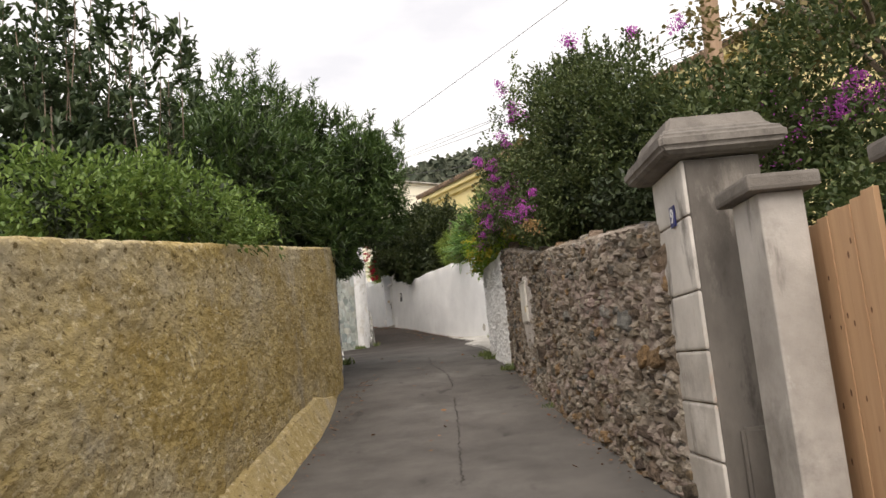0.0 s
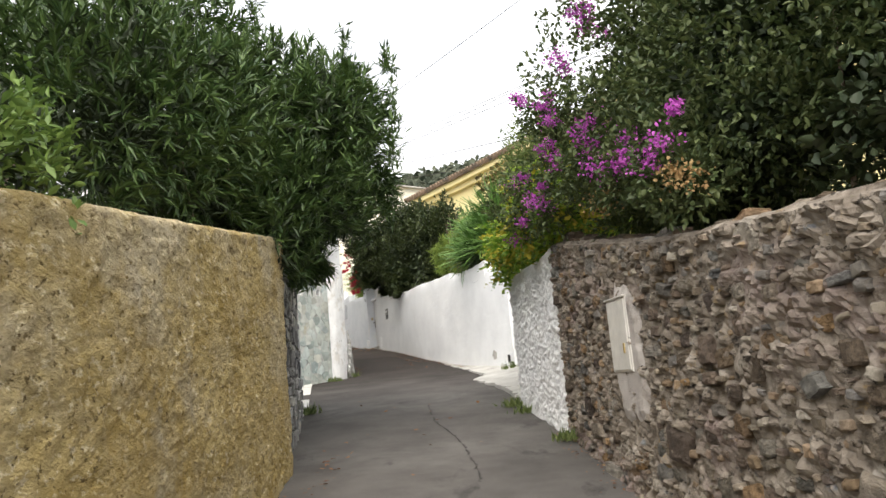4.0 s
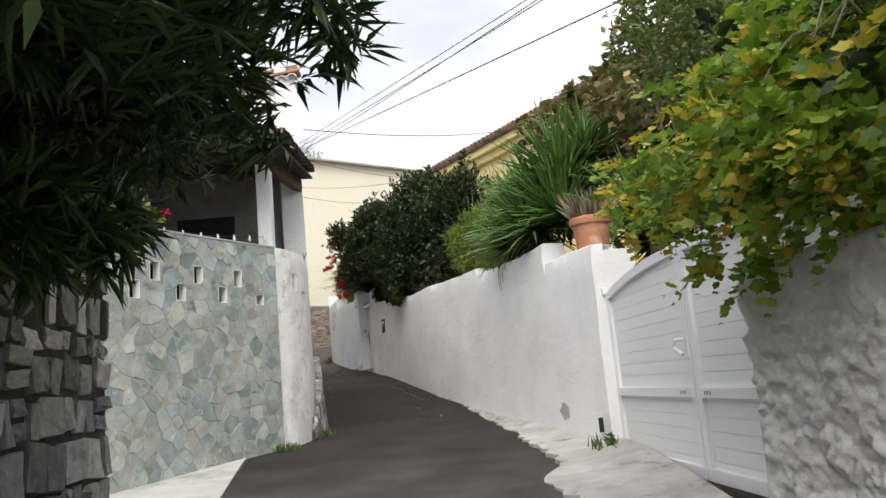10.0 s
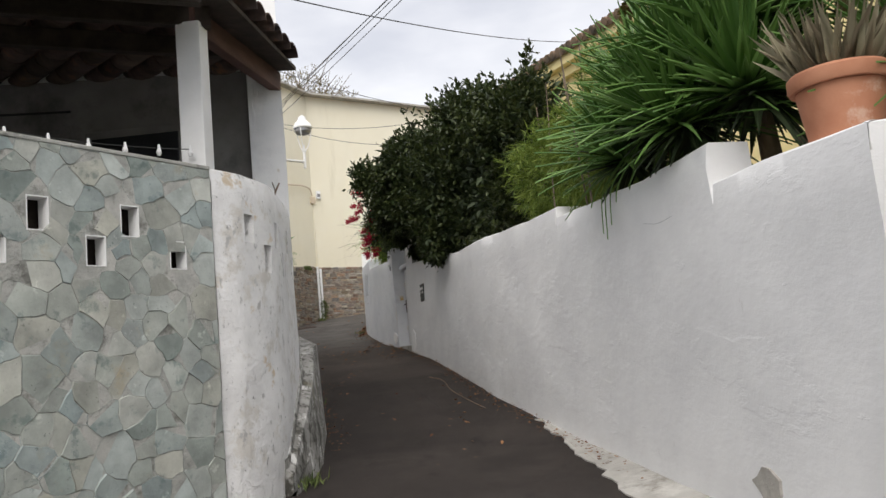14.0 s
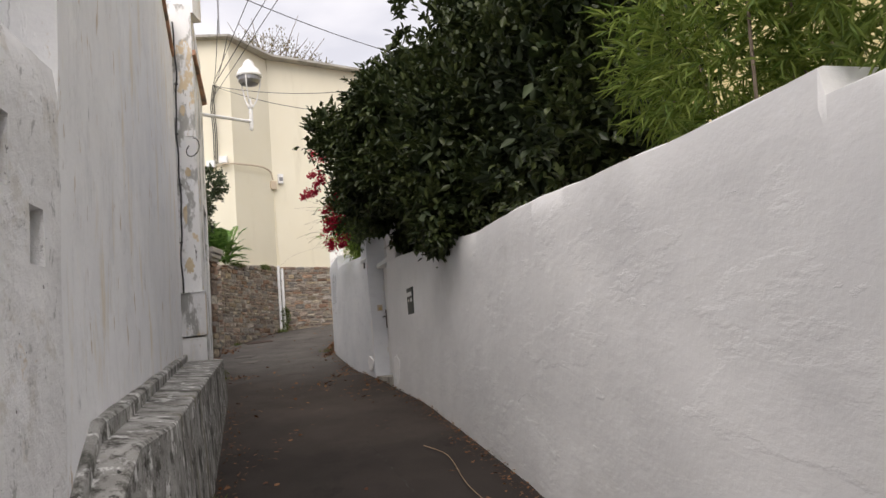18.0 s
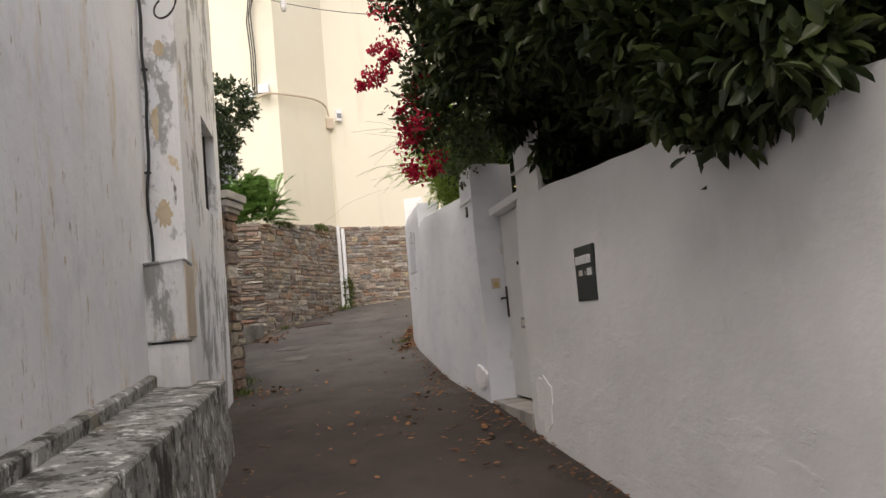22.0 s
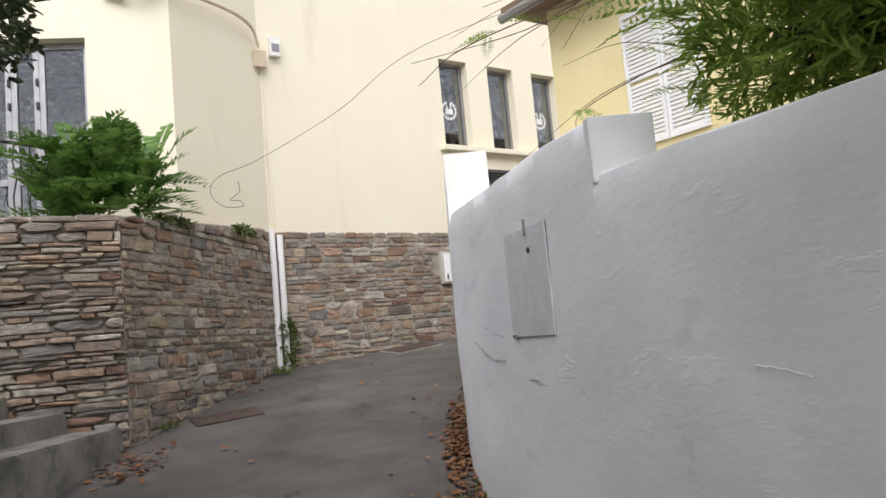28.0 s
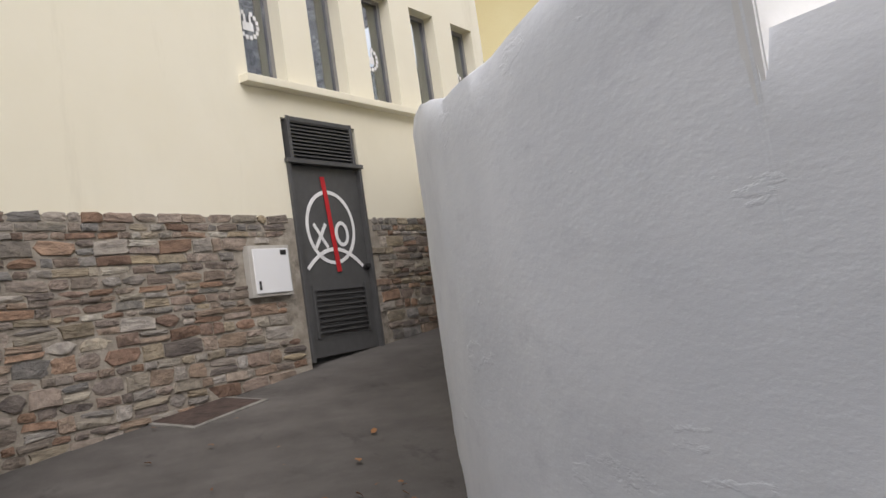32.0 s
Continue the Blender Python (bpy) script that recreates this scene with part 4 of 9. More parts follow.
def foliage(name, blobs, tips, per, length, width, shape, material, seed, parent, spread=0.9, droop=0.0, twig=0.12, shell=0.55, gap=0.35, rise=0.25, keep=None, label=""):
    """A crown: sprays of leaves round many twig ends."""
    rng = np.random.default_rng(seed)
    pos, out = tips_in(blobs, tips, rng, shell, gap)
    if keep is not None:
        ok = np.array([keep(*p) for p in pos])
        pos, out = pos[ok], out[ok]
    n = len(pos)
    axis = out + rng.normal(size=(n, 3)) * 0.45 + np.array([0, 0, rise])
    axis /= np.linalg.norm(axis, axis=1, keepdims=True)
    pos, axis = np.repeat(pos, per, 0), np.repeat(axis, per, 0)
    m = len(pos)
    back = rng.random(m)
    pos = pos - axis * (twig * back)[:, None]
    way = axis + rng.normal(size=(m, 3)) * spread * (0.4 + 0.6 * back)[:, None]
    way[:, 2] -= droop
    up = rng.normal(size=(m, 3)) * 0.5 + np.array([0, 0, 1.0])
    ln = length * rng.uniform(0.6, 1.25, m)
    me = leaf_mesh(name, pos, way, up, ln, width * rng.uniform(0.7, 1.2, m), shape, material)
    return part(name, me, material, parent, label)


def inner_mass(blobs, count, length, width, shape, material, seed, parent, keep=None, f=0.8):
    """Leaves deep inside a crown, coloured dark for the shade there, which close it."""
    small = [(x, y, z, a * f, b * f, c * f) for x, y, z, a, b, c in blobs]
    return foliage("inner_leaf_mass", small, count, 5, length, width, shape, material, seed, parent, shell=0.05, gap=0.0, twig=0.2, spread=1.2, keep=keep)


def sprays(name, centres, size, count, material, seed, parent, length=0.023, width=0.02, label=""):
    """Clusters of flower bracts about given centres."""
    rng = np.random.default_rng(seed)
    for c in centres:
        pos = np.array(c, float) + rng.normal(size=(count, 3)) * np.array([size, size, size * 0.8]) * rng.uniform(0.5, 1.1)
        me = leaf_mesh(name, pos, rng.normal(size=(count, 3)) + [0, 0, 0.3], rng.normal(size=(count, 3)), length * rng.uniform(0.7, 1.3, count), width * rng.uniform(0.7, 1.3, count), "bract", material)
        part(name, me, material, parent, label)["kind"] = "stuff"


def stems(name, roots, ends, r, material, parent, seed, bend=0.06, r_end=0.006, n=7):
    """Woody stems from roots to ends, each a part."""
    rng = random.Random(seed)
    for a, b in zip(roots, ends):
        a, b = Vector(a), Vector(b)
        mid = a.lerp(b, 0.5) + Vector((rng.uniform(-1, 1), rng.uniform(-1, 1), rng.uniform(-0.3, 0.6))) * bend * (b - a).length
        pts = curve_pts([a, mid, b], n)
        part(name, tube([Vector(p) for p in pts], r * rng.uniform(0.7, 1.1), 6, r_end), material, parent, soft=True)

# ---- ground, lane ----
gx = np.unique(np.r_[-320, -160, -80, -40, -20, np.arange(-12, 6.1, 0.5), 12, 24, 48, 96, 200, 320])
gy = np.unique(np.r_[-300, -120, -60, np.arange(-12, 56.1, 0.5), 70, 100, 160, 240, 320])
bm = bmesh.new()
grid = [[bm.verts.new((x, y, g_at(min(max(y, -60), 100)) + 0.012 * noise.noise(Vector((x * 0.8, y * 0.8, 0))))) for x in gx] for y in gy]
for r0, r1 in zip(grid, grid[1:]):
    for k in range(len(gx) - 1):
        bm.faces.new((r0[k], r0[k + 1], r1[k + 1], r1[k]))
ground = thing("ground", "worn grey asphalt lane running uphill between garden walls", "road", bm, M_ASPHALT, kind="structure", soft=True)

# ---- gardens behind the walls ----
def garden(name, label, edge, far, ys):
    """A sheet of earth from a wall line out to the far side."""
    bm = bmesh.new()
    rows_g = []
    for y in ys:
        e = edge(y)
        rows_g.append([bm.verts.new((e + (far - e) * q, y, g_at(y) + 0.06 + 0.04 * noise.noise(Vector((e + (far - e) * q, y, 3)) * 0.6))) for q in (0, 0.02, 0.05, 0.12, 0.3, 1.0)])
    for a, b in zip(rows_g, rows_g[1:]):
        for k in range(5):
            bm.faces.new((a[k], a[k + 1], b[k + 1], b[k]))
    bmesh.ops.recalc_face_normals(bm, faces=bm.faces)
    return thing(name, label, "garden", bm, M_EARTH, kind="structure", soft=True)


garden("ground_east", "earth and rough grass of the gardens east of the lane", lambda y: float(np.interp(y, [-9, 2.3, 5.4, 12.8, 15.2, 15.6, 20.4, 21.5, 28.2, 34.0, 37.2, 41.2, 44.2, 51], [2.4, 2.4, 1.85, 1.3, 1.2, 1.9, 1.75, 1.25, -0.5, -2.0, -3.2, -4.1, -3.7, -0.8])), 90.0, np.arange(-40, 51, 1.0))
garden("ground_west", "earth and rough grass of the gardens west of the lane", lambda y: float(np.interp(y, [-9, 12.3, 12.6, 16.4], [-1.9, -1.9, -2.1, -2.6])), -90.0, np.arange(-40, 16.7, 0.7))
garden("ground_north", "earth and rough grass behind the white house", lambda y: -9.95 if y < 38 else -13.3, -90.0, np.arange(16.6, 58, 1.0))

# ---- plan lines ----
YELLOW = [(-1.68, -9), (-1.69, 4), (-1.71, 9), (-1.72, 12.3)]
DRY = [(-1.86, 12.32), (-2.02, 14.2), (-2.3, 16.3)]
RUBBLE = [(1.5, 5.4), (1.36, 6.2), (1.18, 8.0), (1.05, 10.6), (0.95, 12.8)]
ROUGH = [(0.95, 12.8), (0.82, 14.2), (0.73, 15.2)]
WHITE = np.r_[[(1.34, 20.43)], curve_pts([(1.2, 20.44), (1.1, 20.85), (0.95, 21.5), (0.3, 24.5), (-0.3, 26.7), (-0.72, 28.2), (-1.63, 31.76), (-2.36, 34.02)], 6)]
WHITE2 = curve_pts([(-2.79, 35.3), (-3.0, 35.9), (-3.47, 37.24), (-4.0, 39.05), (-4.28, 40.1), (-4.44, 41.2), (-4.36, 42.6), (-4.0, 44.2), (-3.3, 46.3), (-2.2, 49.0), (-1.0, 51.2)], 6)
HOUSE_A, HOUSE_B = (-2.58, 24.95), (-5.91, 36.6)
CORNER = (-2.69, 22.91)


def line_top(ys, zs):
    return lambda x, y: float(np.interp(y, ys, zs))


yellow_wall = thing("wall_yellow", "ochre yellow roughcast garden wall with weathered streaks", "wall",
                    ribbon(YELLOW, line_top([-9, 3, 6.65, 10.1, 12.2], [0.85, 2.26, 2.8, 3.3, 3.62]), 0.28, 1, 0.03, 110, 0.014, 2.3, fine=0.016, round_top=0.012, along=1.7), M_YELLOW, kind="structure", soft="rough")
# flared plinth at the foot of the yellow wall
bm = bmesh.new()
cols = []
for y in np.arange(1.5, 11.3, 0.1):
    w = 0.2 * min(1, (y - 1.3) / 4) * max(0.02, min(1, (11.3 - y) / 2.6)) ** 0.7 * (1 + 0.3 * noise.noise(Vector((0, y * 1.3, 0))))
    h = (0.3 + 0.06 * noise.noise(Vector((4, y * 0.9, 0)))) * max(0.05, min(1, (11.3 - y) / 1.8)) ** 0.6
    z = g_at(y)
    cols.append([bm.verts.new(v) for v in ((-1.72, y, z + h), (-1.685 + 0.12 * w, y, z + 0.9 * h), (-1.69 + 0.5 * w, y, z + 0.45 * h), (-1.69 + 0.85 * w, y, z + 0.12 * h), (-1.66 + w, y, z - 0.1), (-1.75, y, z - 0.1))])
for a, b in zip(cols, cols[1:]):
    for j in range(6):
        bm.faces.new((a[j], b[j], b[(j + 1) % 6], a[(j + 1) % 6]))
bm.faces.new(cols[0])
bm.faces.new(list(reversed(cols[-1])))
bmesh.ops.recalc_face_normals(bm, faces=bm.faces)
part("plinth", bm, M_YELLOW_PLINTH, yellow_wall, "pale ochre cement plinth flaring onto the lane", soft=True)

dry_wall = thing("wall_dry_stone", "dark grey dry stone wall beneath an oleander", "wall",
                 ribbon(DRY + [(-2.75, 16.45), (-6.5, 16.9)], lambda x, y: g_at(min(y, 16.3)) + 2.15, 0.3, 1, 0.3, 8, 0.03), M_GAP, kind="structure")
rubble_wall = thing("wall_rubble", "old brown rubble stone garden wall set in crumbling mortar", "wall",
                    ribbon(RUBBLE, line_top([4.8, 7.5, 9.5, 10.0, 12.6, 12.8], [2.4, 2.68, 2.87, 2.96, 3.4, 3.42]), 0.45, -1, 0.022, 105, 0.02, 2.4, fine=0.008, lump=lambda u, z: bedded(u, z, 9.0, 14.0, 0.035, 2.0) + bedded(u, z, 21.0, 30.0, 0.016, 5.0)), M_MORTAR, kind="structure")
thing("wall_limewashed", "rough stone wall limewashed white and grey", "wall",
                   ribbon(ROUGH, line_top([12.8, 13.2, 15.2], [3.4, 3.37, 3.4]), 0.42, -1, 0.014, 150, 0.025, 2.2, fine=0.006, round_top=0.02, lump=lambda u, z: bedded(u + 0.35 * z, z, 9.0, 15.0, 0.013, 1.0) + bedded(u + 0.35 * z, z, 23.0, 34.0, 0.012, 3.0) - 0.013 * noise.noise(Vector((u * 33, 7.0, z * 46)))), M_RUBBLE_WHITE, kind="structure", soft="rough")


def white_top(x, y):
    ys = [20.3, 21.28, 21.3, 21.82, 21.84, 22.9, 24.93, 24.95, 25.85, 27.2, 28.1, 28.8, 29.7, 31.4, 33.42, 34.1]
    zs = [4.38, 4.4, 4.4, 4.4, 4.66, 4.66, 4.75, 4.857, 4.876, 4.945, 4.997, 5.01, 5.035, 5.22, 5.34, 5.36]
    return float(np.interp(y, ys, zs))


white_wall = thing("wall_white", "whitewashed garden wall with a wavy stepped top", "wall",
                   ribbon(WHITE, white_top, 0.3, -1, 0.13, 18, 0.02, 0.9, round_top=0.02, fine=0.001, extra=(21.82, 21.84, 24.93, 24.95)), M_WHITE, kind="structure", soft=True)


def white2_top(x, y):
    ys = [34.9, 35.76, 35.79, 36.95, 38.0, 38.4, 38.42, 38.9, 39.8, 40.4, 41.06, 41.09, 41.5, 42.3, 43.0, 44.0, 51]
    zs = [5.93, 5.95, 5.7, 5.76, 5.82, 5.84, 6.08, 6.1, 6.08, 6.09, 6.13, 6.6, 6.5, 6.5, 6.58, 6.83, 8.2]
    return float(np.interp(y, ys, zs))


white_wall_b = thing("wall_pale_grey", "pale grey rendered garden wall curving round a bend", "wall",
                     ribbon(WHITE2, white2_top, 0.3, -1, 0.1, 24, 0.02, 0.8, round_top=0.02, fine=0.002, extra=(35.76, 35.79, 38.4, 38.42, 41.06, 41.09)), M_GREY_WHITE, kind="structure", soft=True)

def wall_with_openings(f, u0, u1, z0, z1, holes, thick):
    """A flat wall panel with rectangular holes (u0, u1, z0, z1), as one closed grid of boxes."""
    us = sorted({u0, u1, *[h[0] for h in holes], *[h[1] for h in holes]})
    zs = sorted({z0, z1, *[h[2] for h in holes], *[h[3] for h in holes]})
    bm = bmesh.new()
    solid = [[not any(h[0] < (a + b) / 2 < h[1] and h[2] < (c + d) / 2 < h[3] for h in holes) for c, d in zip(zs, zs[1:])] for a, b in zip(us, us[1:])]
    cache = {}

    def vert(u, y, z):
        key = (u, y, z)
        if key not in cache:
            cache[key] = bm.verts.new(f @ Vector((u, y, z)))
        return cache[key]

    nu, nz = len(us) - 1, len(zs) - 1
    for i in range(nu):
        for j in range(nz):
            if not solid[i][j]:
                continue
            a, b, c, d = us[i], us[i + 1], zs[j], zs[j + 1]
            bm.faces.new([vert(a, 0, c), vert(b, 0, c), vert(b, 0, d), vert(a, 0, d)])
            bm.faces.new([vert(a, thick, d), vert(b, thick, d), vert(b, thick, c), vert(a, thick, c)])
            for di, dj, q in ((-1, 0, ((a, c), (a, d))), (1, 0, ((b, d), (b, c))), (0, -1, ((b, c), (a, c))), (0, 1, ((a, d), (b, d)))):
                ii, jj = i + di, j + dj
                if not (0 <= ii < nu and 0 <= jj < nz) or not solid[ii][jj]:
                    (p, r), (s, t) = q
                    bm.faces.new([vert(p, 0, r), vert(s, 0, t), vert(s, thick, t), vert(p, thick, r)])
    bmesh.ops.recalc_face_normals(bm, faces=bm.faces)
    return bm


# ---- white house on the west side, its porch ----
def house_x(y):
    return HOUSE_A[0] + (HOUSE_B[0] - HOUSE_A[0]) * (y - HOUSE_A[1]) / (HOUSE_B[1] - HOUSE_A[1])


house = thing("house_white", "old white rendered house with stained walls beside the lane", "house", kind="structure")
MAIN_B = (-5.5, 34.03)
part("wall", ribbon([HOUSE_A, MAIN_B], line_top([24.9, 34.03], [8.6, 9.55]), 0.35, 1, 0.25, 26, 0.015, 0.7, below=0.3), M_WHITE_OLD, house, "white render streaked with grey and brown stains", soft=True)
HF = frame_on((house_x(34.0), 34.0), HOUSE_B)
HWIN = (1.377, 2.377, 5.8, 6.78)
part("wall", wall_with_openings(HF, 0, 2.708, 3.2, 9.75, [HWIN], 0.4), M_PEEL, house, "peeling white render with bare grey patches")
part("wall", ribbon([(-2.8, 25.01), (-9.5, 25.4)], lambda x, y: 8.5 - 0.12 * (-2.6 - x), 0.35, -1, 0.5, 12, 0.01, 0.7), M_WHITE_CLEAN, house, soft=True)
part("wall", ribbon([(-5.91, 36.6), (-9.5, 37.6)], lambda x, y: 9.3, 0.35, 1, 0.5, 10, 0.01), M_WHITE_OLD, house)
part("wall", slab([(-9.8, 25.2), (-9.5, 25.2), (-9.5, 37.8), (-9.8, 37.8)], 2, 8.6), M_WHITE_OLD, house)
# Unseen walls added west and south of the porch to keep daylight out
part("wall", slab([(-7.5, 18.6), (-7.3, 18.6), (-7.3, 25.2), (-7.5, 25.2)], 2, 6.7), M_WHITE_OLD, house)
part("wall", slab([(-7.5, 17.85), (-5.5, 18.2), (-5.45, 18.4), (-7.5, 18.05)], 2, 6.7), M_WHITE_OLD, house)
part("roof", slab([(-2.53, 24.9), (-5.45, 34.0), (-5.12, 34.0), (-5.85, 36.7), (-9.9, 37.9), (-9.9, 24.9)], lambda x, y: 8.58 - 0.12 * (-2.6 - x) + 0.07 * (y - 25), lambda x, y: 8.66 - 0.12 * (-2.6 - x) + 0.07 * (y - 25)), M_TILE, house, "red clay tile roof")

# ---- cream building at the head of the lane ----
PIPE, CORNER_S = (-7.05, 46.5), (-7.6, 42.6)
FAR = (0.3, 52.0)
cream = thing("building_cream", "cream rendered building on a coursed stone base", "building", kind="structure")
FD = Vector((FAR[0] - PIPE[0], FAR[1] - PIPE[1])).normalized()
CF = frame_on(PIPE, FAR)


WINS = [(3.36 + 1.09 * k, 3.97 + 1.09 * k, 8.47, 10.05) for k in range(5)]
part("wall", wall_with_openings(CF, 0.0, 8.6, 6.93, 13.72, WINS + [(3.76, 5.03, 6.93, 8.08)], 0.4), M_CREAM, cream, "smooth cream render")
part("sill", boxes((5.9, -0.05, 8.43, 5.35, 0.16, 0.09), m=CF, bevel=0.01), M_CREAM, cream, "long cream window sill")
# west return of the building: a set-back face with a glazed door above the planter wall
BACK = (-7.72, 44.65)
part("wall", ribbon([BACK, PIPE], lambda x, y: 13.72, 0.4, 1, 0.6, 12, 0.004, below=0.0, base=lambda x, y: 6.75), M_CREAM, cream)
WF = frame_on((-13.0, 43.75), BACK)
WL = math.hypot(BACK[0] + 13.0, BACK[1] - 43.75)
part("wall", wall_with_openings(WF, 0, WL, 5.2, 13.72, [(WL - 3.0, WL - 1.02, 6.6, 9.3)], 0.4), M_CREAM, cream, "smooth cream render")
part("roof", slab([(-13.2, 43.5), (-7.6, 44.4), (-6.8, 46.25), (0.4, 51.75), (-3, 58), (-14, 52)], 13.72, 13.79), M_CONCRETE, cream)

# coursed stone base: backing, then stones laid on it at the end of the file
stone_base = thing("wall_coursed_stone", "coursed grey and brown stone retaining wall with pale pointing", "wall", kind="structure")
part("backing", ribbon([(-11.4, 40.8), (-7.62, 42.6)], lambda x, y: 6.66, 0.35, 1, 0.6, 6, 0.01, base=lambda x, y: 4.3), M_POINTING, stone_base)
part("backing", ribbon([(-7.6, 42.6), (-7.05, 46.5)], line_top([42.6, 46.5], [6.66, 7.0]), 0.35, 1, 0.5, 6, 0.01), M_POINTING, stone_base)
part("backing", wall_with_openings(CF, -0.1, 9.2, 4.3, 6.925, [(3.76, 5.03, 4.3, 6.925)], 0.38), M_POINTING, stone_base)
planter = thing("planter_bed", "earth filled planting bed behind a stone wall", "bed", slab([(-7.8, 42.9), (-7.75, 44.5), (-13, 43.7), (-13, 40.5), (-11.4, 41.0)], 5.5, 6.55), M_EARTH, kind="structure")

# ---- yellow house with a long eave behind the east gardens ----
YA = (-1.0, 41.2)
yd = Vector((0.5, -0.866))
yellow_house = thing("house_yellow", "yellow rendered house with a long overhanging tiled eave", "house", kind="structure")
YF = frame_on(YA, (YA[0] + yd.x, YA[1] + yd.y))
part("wall", boxes((13, 0.75, 6.9, 26, 0.4, 7.4), m=YF), M_YELLOW_HOUSE, yellow_house)
part("wall", boxes((0.2, 4, 6.9, 0.4, 7, 7.4), m=YF), M_YELLOW_HOUSE, yellow_house)
part("wall", boxes((13, 8.2, 6.9, 26, 0.4, 7.4), (25.8, 4.4, 6.9, 0.4, 7.2, 7.4), m=YF), M_YELLOW_HOUSE, yellow_house)
part("roof", boxes((12.9, 0, 0, 26.6, 4.6, 0.12), m=YF @ Matrix.Translation((0, 6.45, 11.37)) @ Euler((radians(-18), 0, 0)).to_matrix().to_4x4()), M_TILE_OLD, yellow_house)
for u in (0.2, 25.8):
    bm = bmesh.new()
    tri = [[bm.verts.new(YF @ Vector((u + q, y, z))) for y, z in ((0.6, 10.6), (8.3, 10.6), (4.35, 11.95))] for q in (-0.18, 0.18)]
    bm.faces.new(tri[0]), bm.faces.new(tri[1][::-1])
    for j in range(3):
        bm.faces.new((tri[0][j], tri[1][j], tri[1][(j + 1) % 3], tri[0][(j + 1) % 3]))
    bmesh.ops.recalc_face_normals(bm, faces=bm.faces)
    part("gable", bm, M_YELLOW_HOUSE, yellow_house)
part("cornice", boxes((13, 0.38, 10.55, 26.2, 0.42, 0.28), (13, 0.48, 10.3, 26.2, 0.24, 0.24), m=YF, bevel=0.03), M_YELLOW_HOUSE, yellow_house, "moulded yellow cornice under the eave")
bm = bmesh.new()
for u0 in np.arange(-0.3, 26, 0.24):
    geo = bmesh.ops.create_cone(bm, cap_ends=True, segments=10, radius1=0.1, radius2=0.1, depth=4.6)
    bmesh.ops.transform(bm, matrix=YF @ Matrix.Translation((u0, 2.2, 11.45)) @ Euler((radians(-72), 0, 0)).to_matrix().to_4x4(), verts=geo["verts"])
box(bm, 12.9, 2.2, 11.37, 26.6, 4.5, 0.1, m=YF @ Matrix.Translation((0, 2.2, 11.37)) @ Euler((radians(18), 0, 0)).to_matrix().to_4x4() @ Matrix.Translation((0, -2.2, -11.37)))
part("roof", bm, M_TILE_OLD, yellow_house, "clay tile roof weathered brown")

YB = (-2.8, 45.8)
shutter_house = thing("house_shuttered", "yellow rendered house with white louvred shutters", "house", kind="structure")
SF = frame_on(YB, (YB[0] + 0.6, YB[1] - 0.8))
part("wall", boxes((5, 0.2, 6.9, 10, 0.4, 5.6), m=SF), M_SHUTTER_WALL, shutter_house)
part("wall", boxes((0.2, 3.2, 6.9, 0.4, 5.6, 5.6), m=SF), M_SHUTTER_WALL, shutter_house)
part("wall", boxes((5, 5.8, 6.9, 9.2, 0.4, 5.6), (9.8, 3.1, 6.9, 0.4, 5.4, 5.6), m=SF), M_SHUTTER_WALL, shutter_house)
part("roof", boxes((5, 2.7, 9.66, 10.8, 6.4, 0.12), m=SF, bevel=0.03), M_TILE_OLD, shutter_house)
part("gutter", tube([SF @ Vector((-0.4, -0.5, 9.55)), SF @ Vector((10.3, -0.5, 9.55))], 0.07, 8), M_ALU, shutter_house)

# ---- wooded hill beyond ----
bm = bmesh.new()
rows_h = []
for r in np.linspace(170, 330, 12):
    row = []
    for a in np.linspace(-75, 75, 140):
        x, y = r * math.sin(radians(a)), r * math.cos(radians(a))
        hgt = (78 + 9 * math.exp(-((a + 11) / 7) ** 2)) * (0.5 - 0.5 * math.cos(math.pi * min(1, (r - 170) / 120))) * (0.85 + 0.35 * noise.noise(Vector((x * 0.008, y * 0.008, 2))))
        row.append(bm.verts.new((x, y, 10 + hgt + 4.0 * noise.noise(Vector((x * 0.09, y * 0.09, 0))))))
    rows_h.append(row)
for r0, r1 in zip(rows_h, rows_h[1:]):
    for k in range(139):
        bm.faces.new((r0[k], r0[k + 1], r1[k + 1], r1[k]))
hill = thing("backdrop_hill", "wooded dark green hillside in the distance", "hill", bm, M_HILL, kind="structure", soft=True)

hill_rng = np.random.default_rng(90)
hn = 5200
ha, hr_ = np.radians(hill_rng.uniform(-35, 30, hn)), hill_rng.uniform(225, 300, hn)
hx, hy = hr_ * np.sin(ha), hr_ * np.cos(ha)
hz = np.array([10 + 78 * (0.5 - 0.5 * math.cos(math.pi * min(1, (r - 170) / 120))) * (0.85 + 0.35 * noise.noise(Vector((x * 0.008, y * 0.008, 2)))) for x, y, r in zip(hx, hy, hr_)])
hpos = np.repeat(np.c_[hx, hy, hz + 1.0], 7, 0) + hill_rng.normal(size=(hn * 7, 3)) * [1.2, 1.2, 0.9]
woods = thing("backdrop_woods", "dark green scrub and trees covering the far hillside", "woods", leaf_mesh("backdrop_woods", hpos, hill_rng.normal(size=(hn * 7, 3)) + [0, 0, 0.4], hill_rng.normal(size=(hn * 7, 3)) + [0, -1, 1], 2.6 * hill_rng.uniform(0.5, 1.2, hn * 7), 2.2 * hill_rng.uniform(0.5, 1.2, hn * 7), "oval", L_HILL), kind="structure")

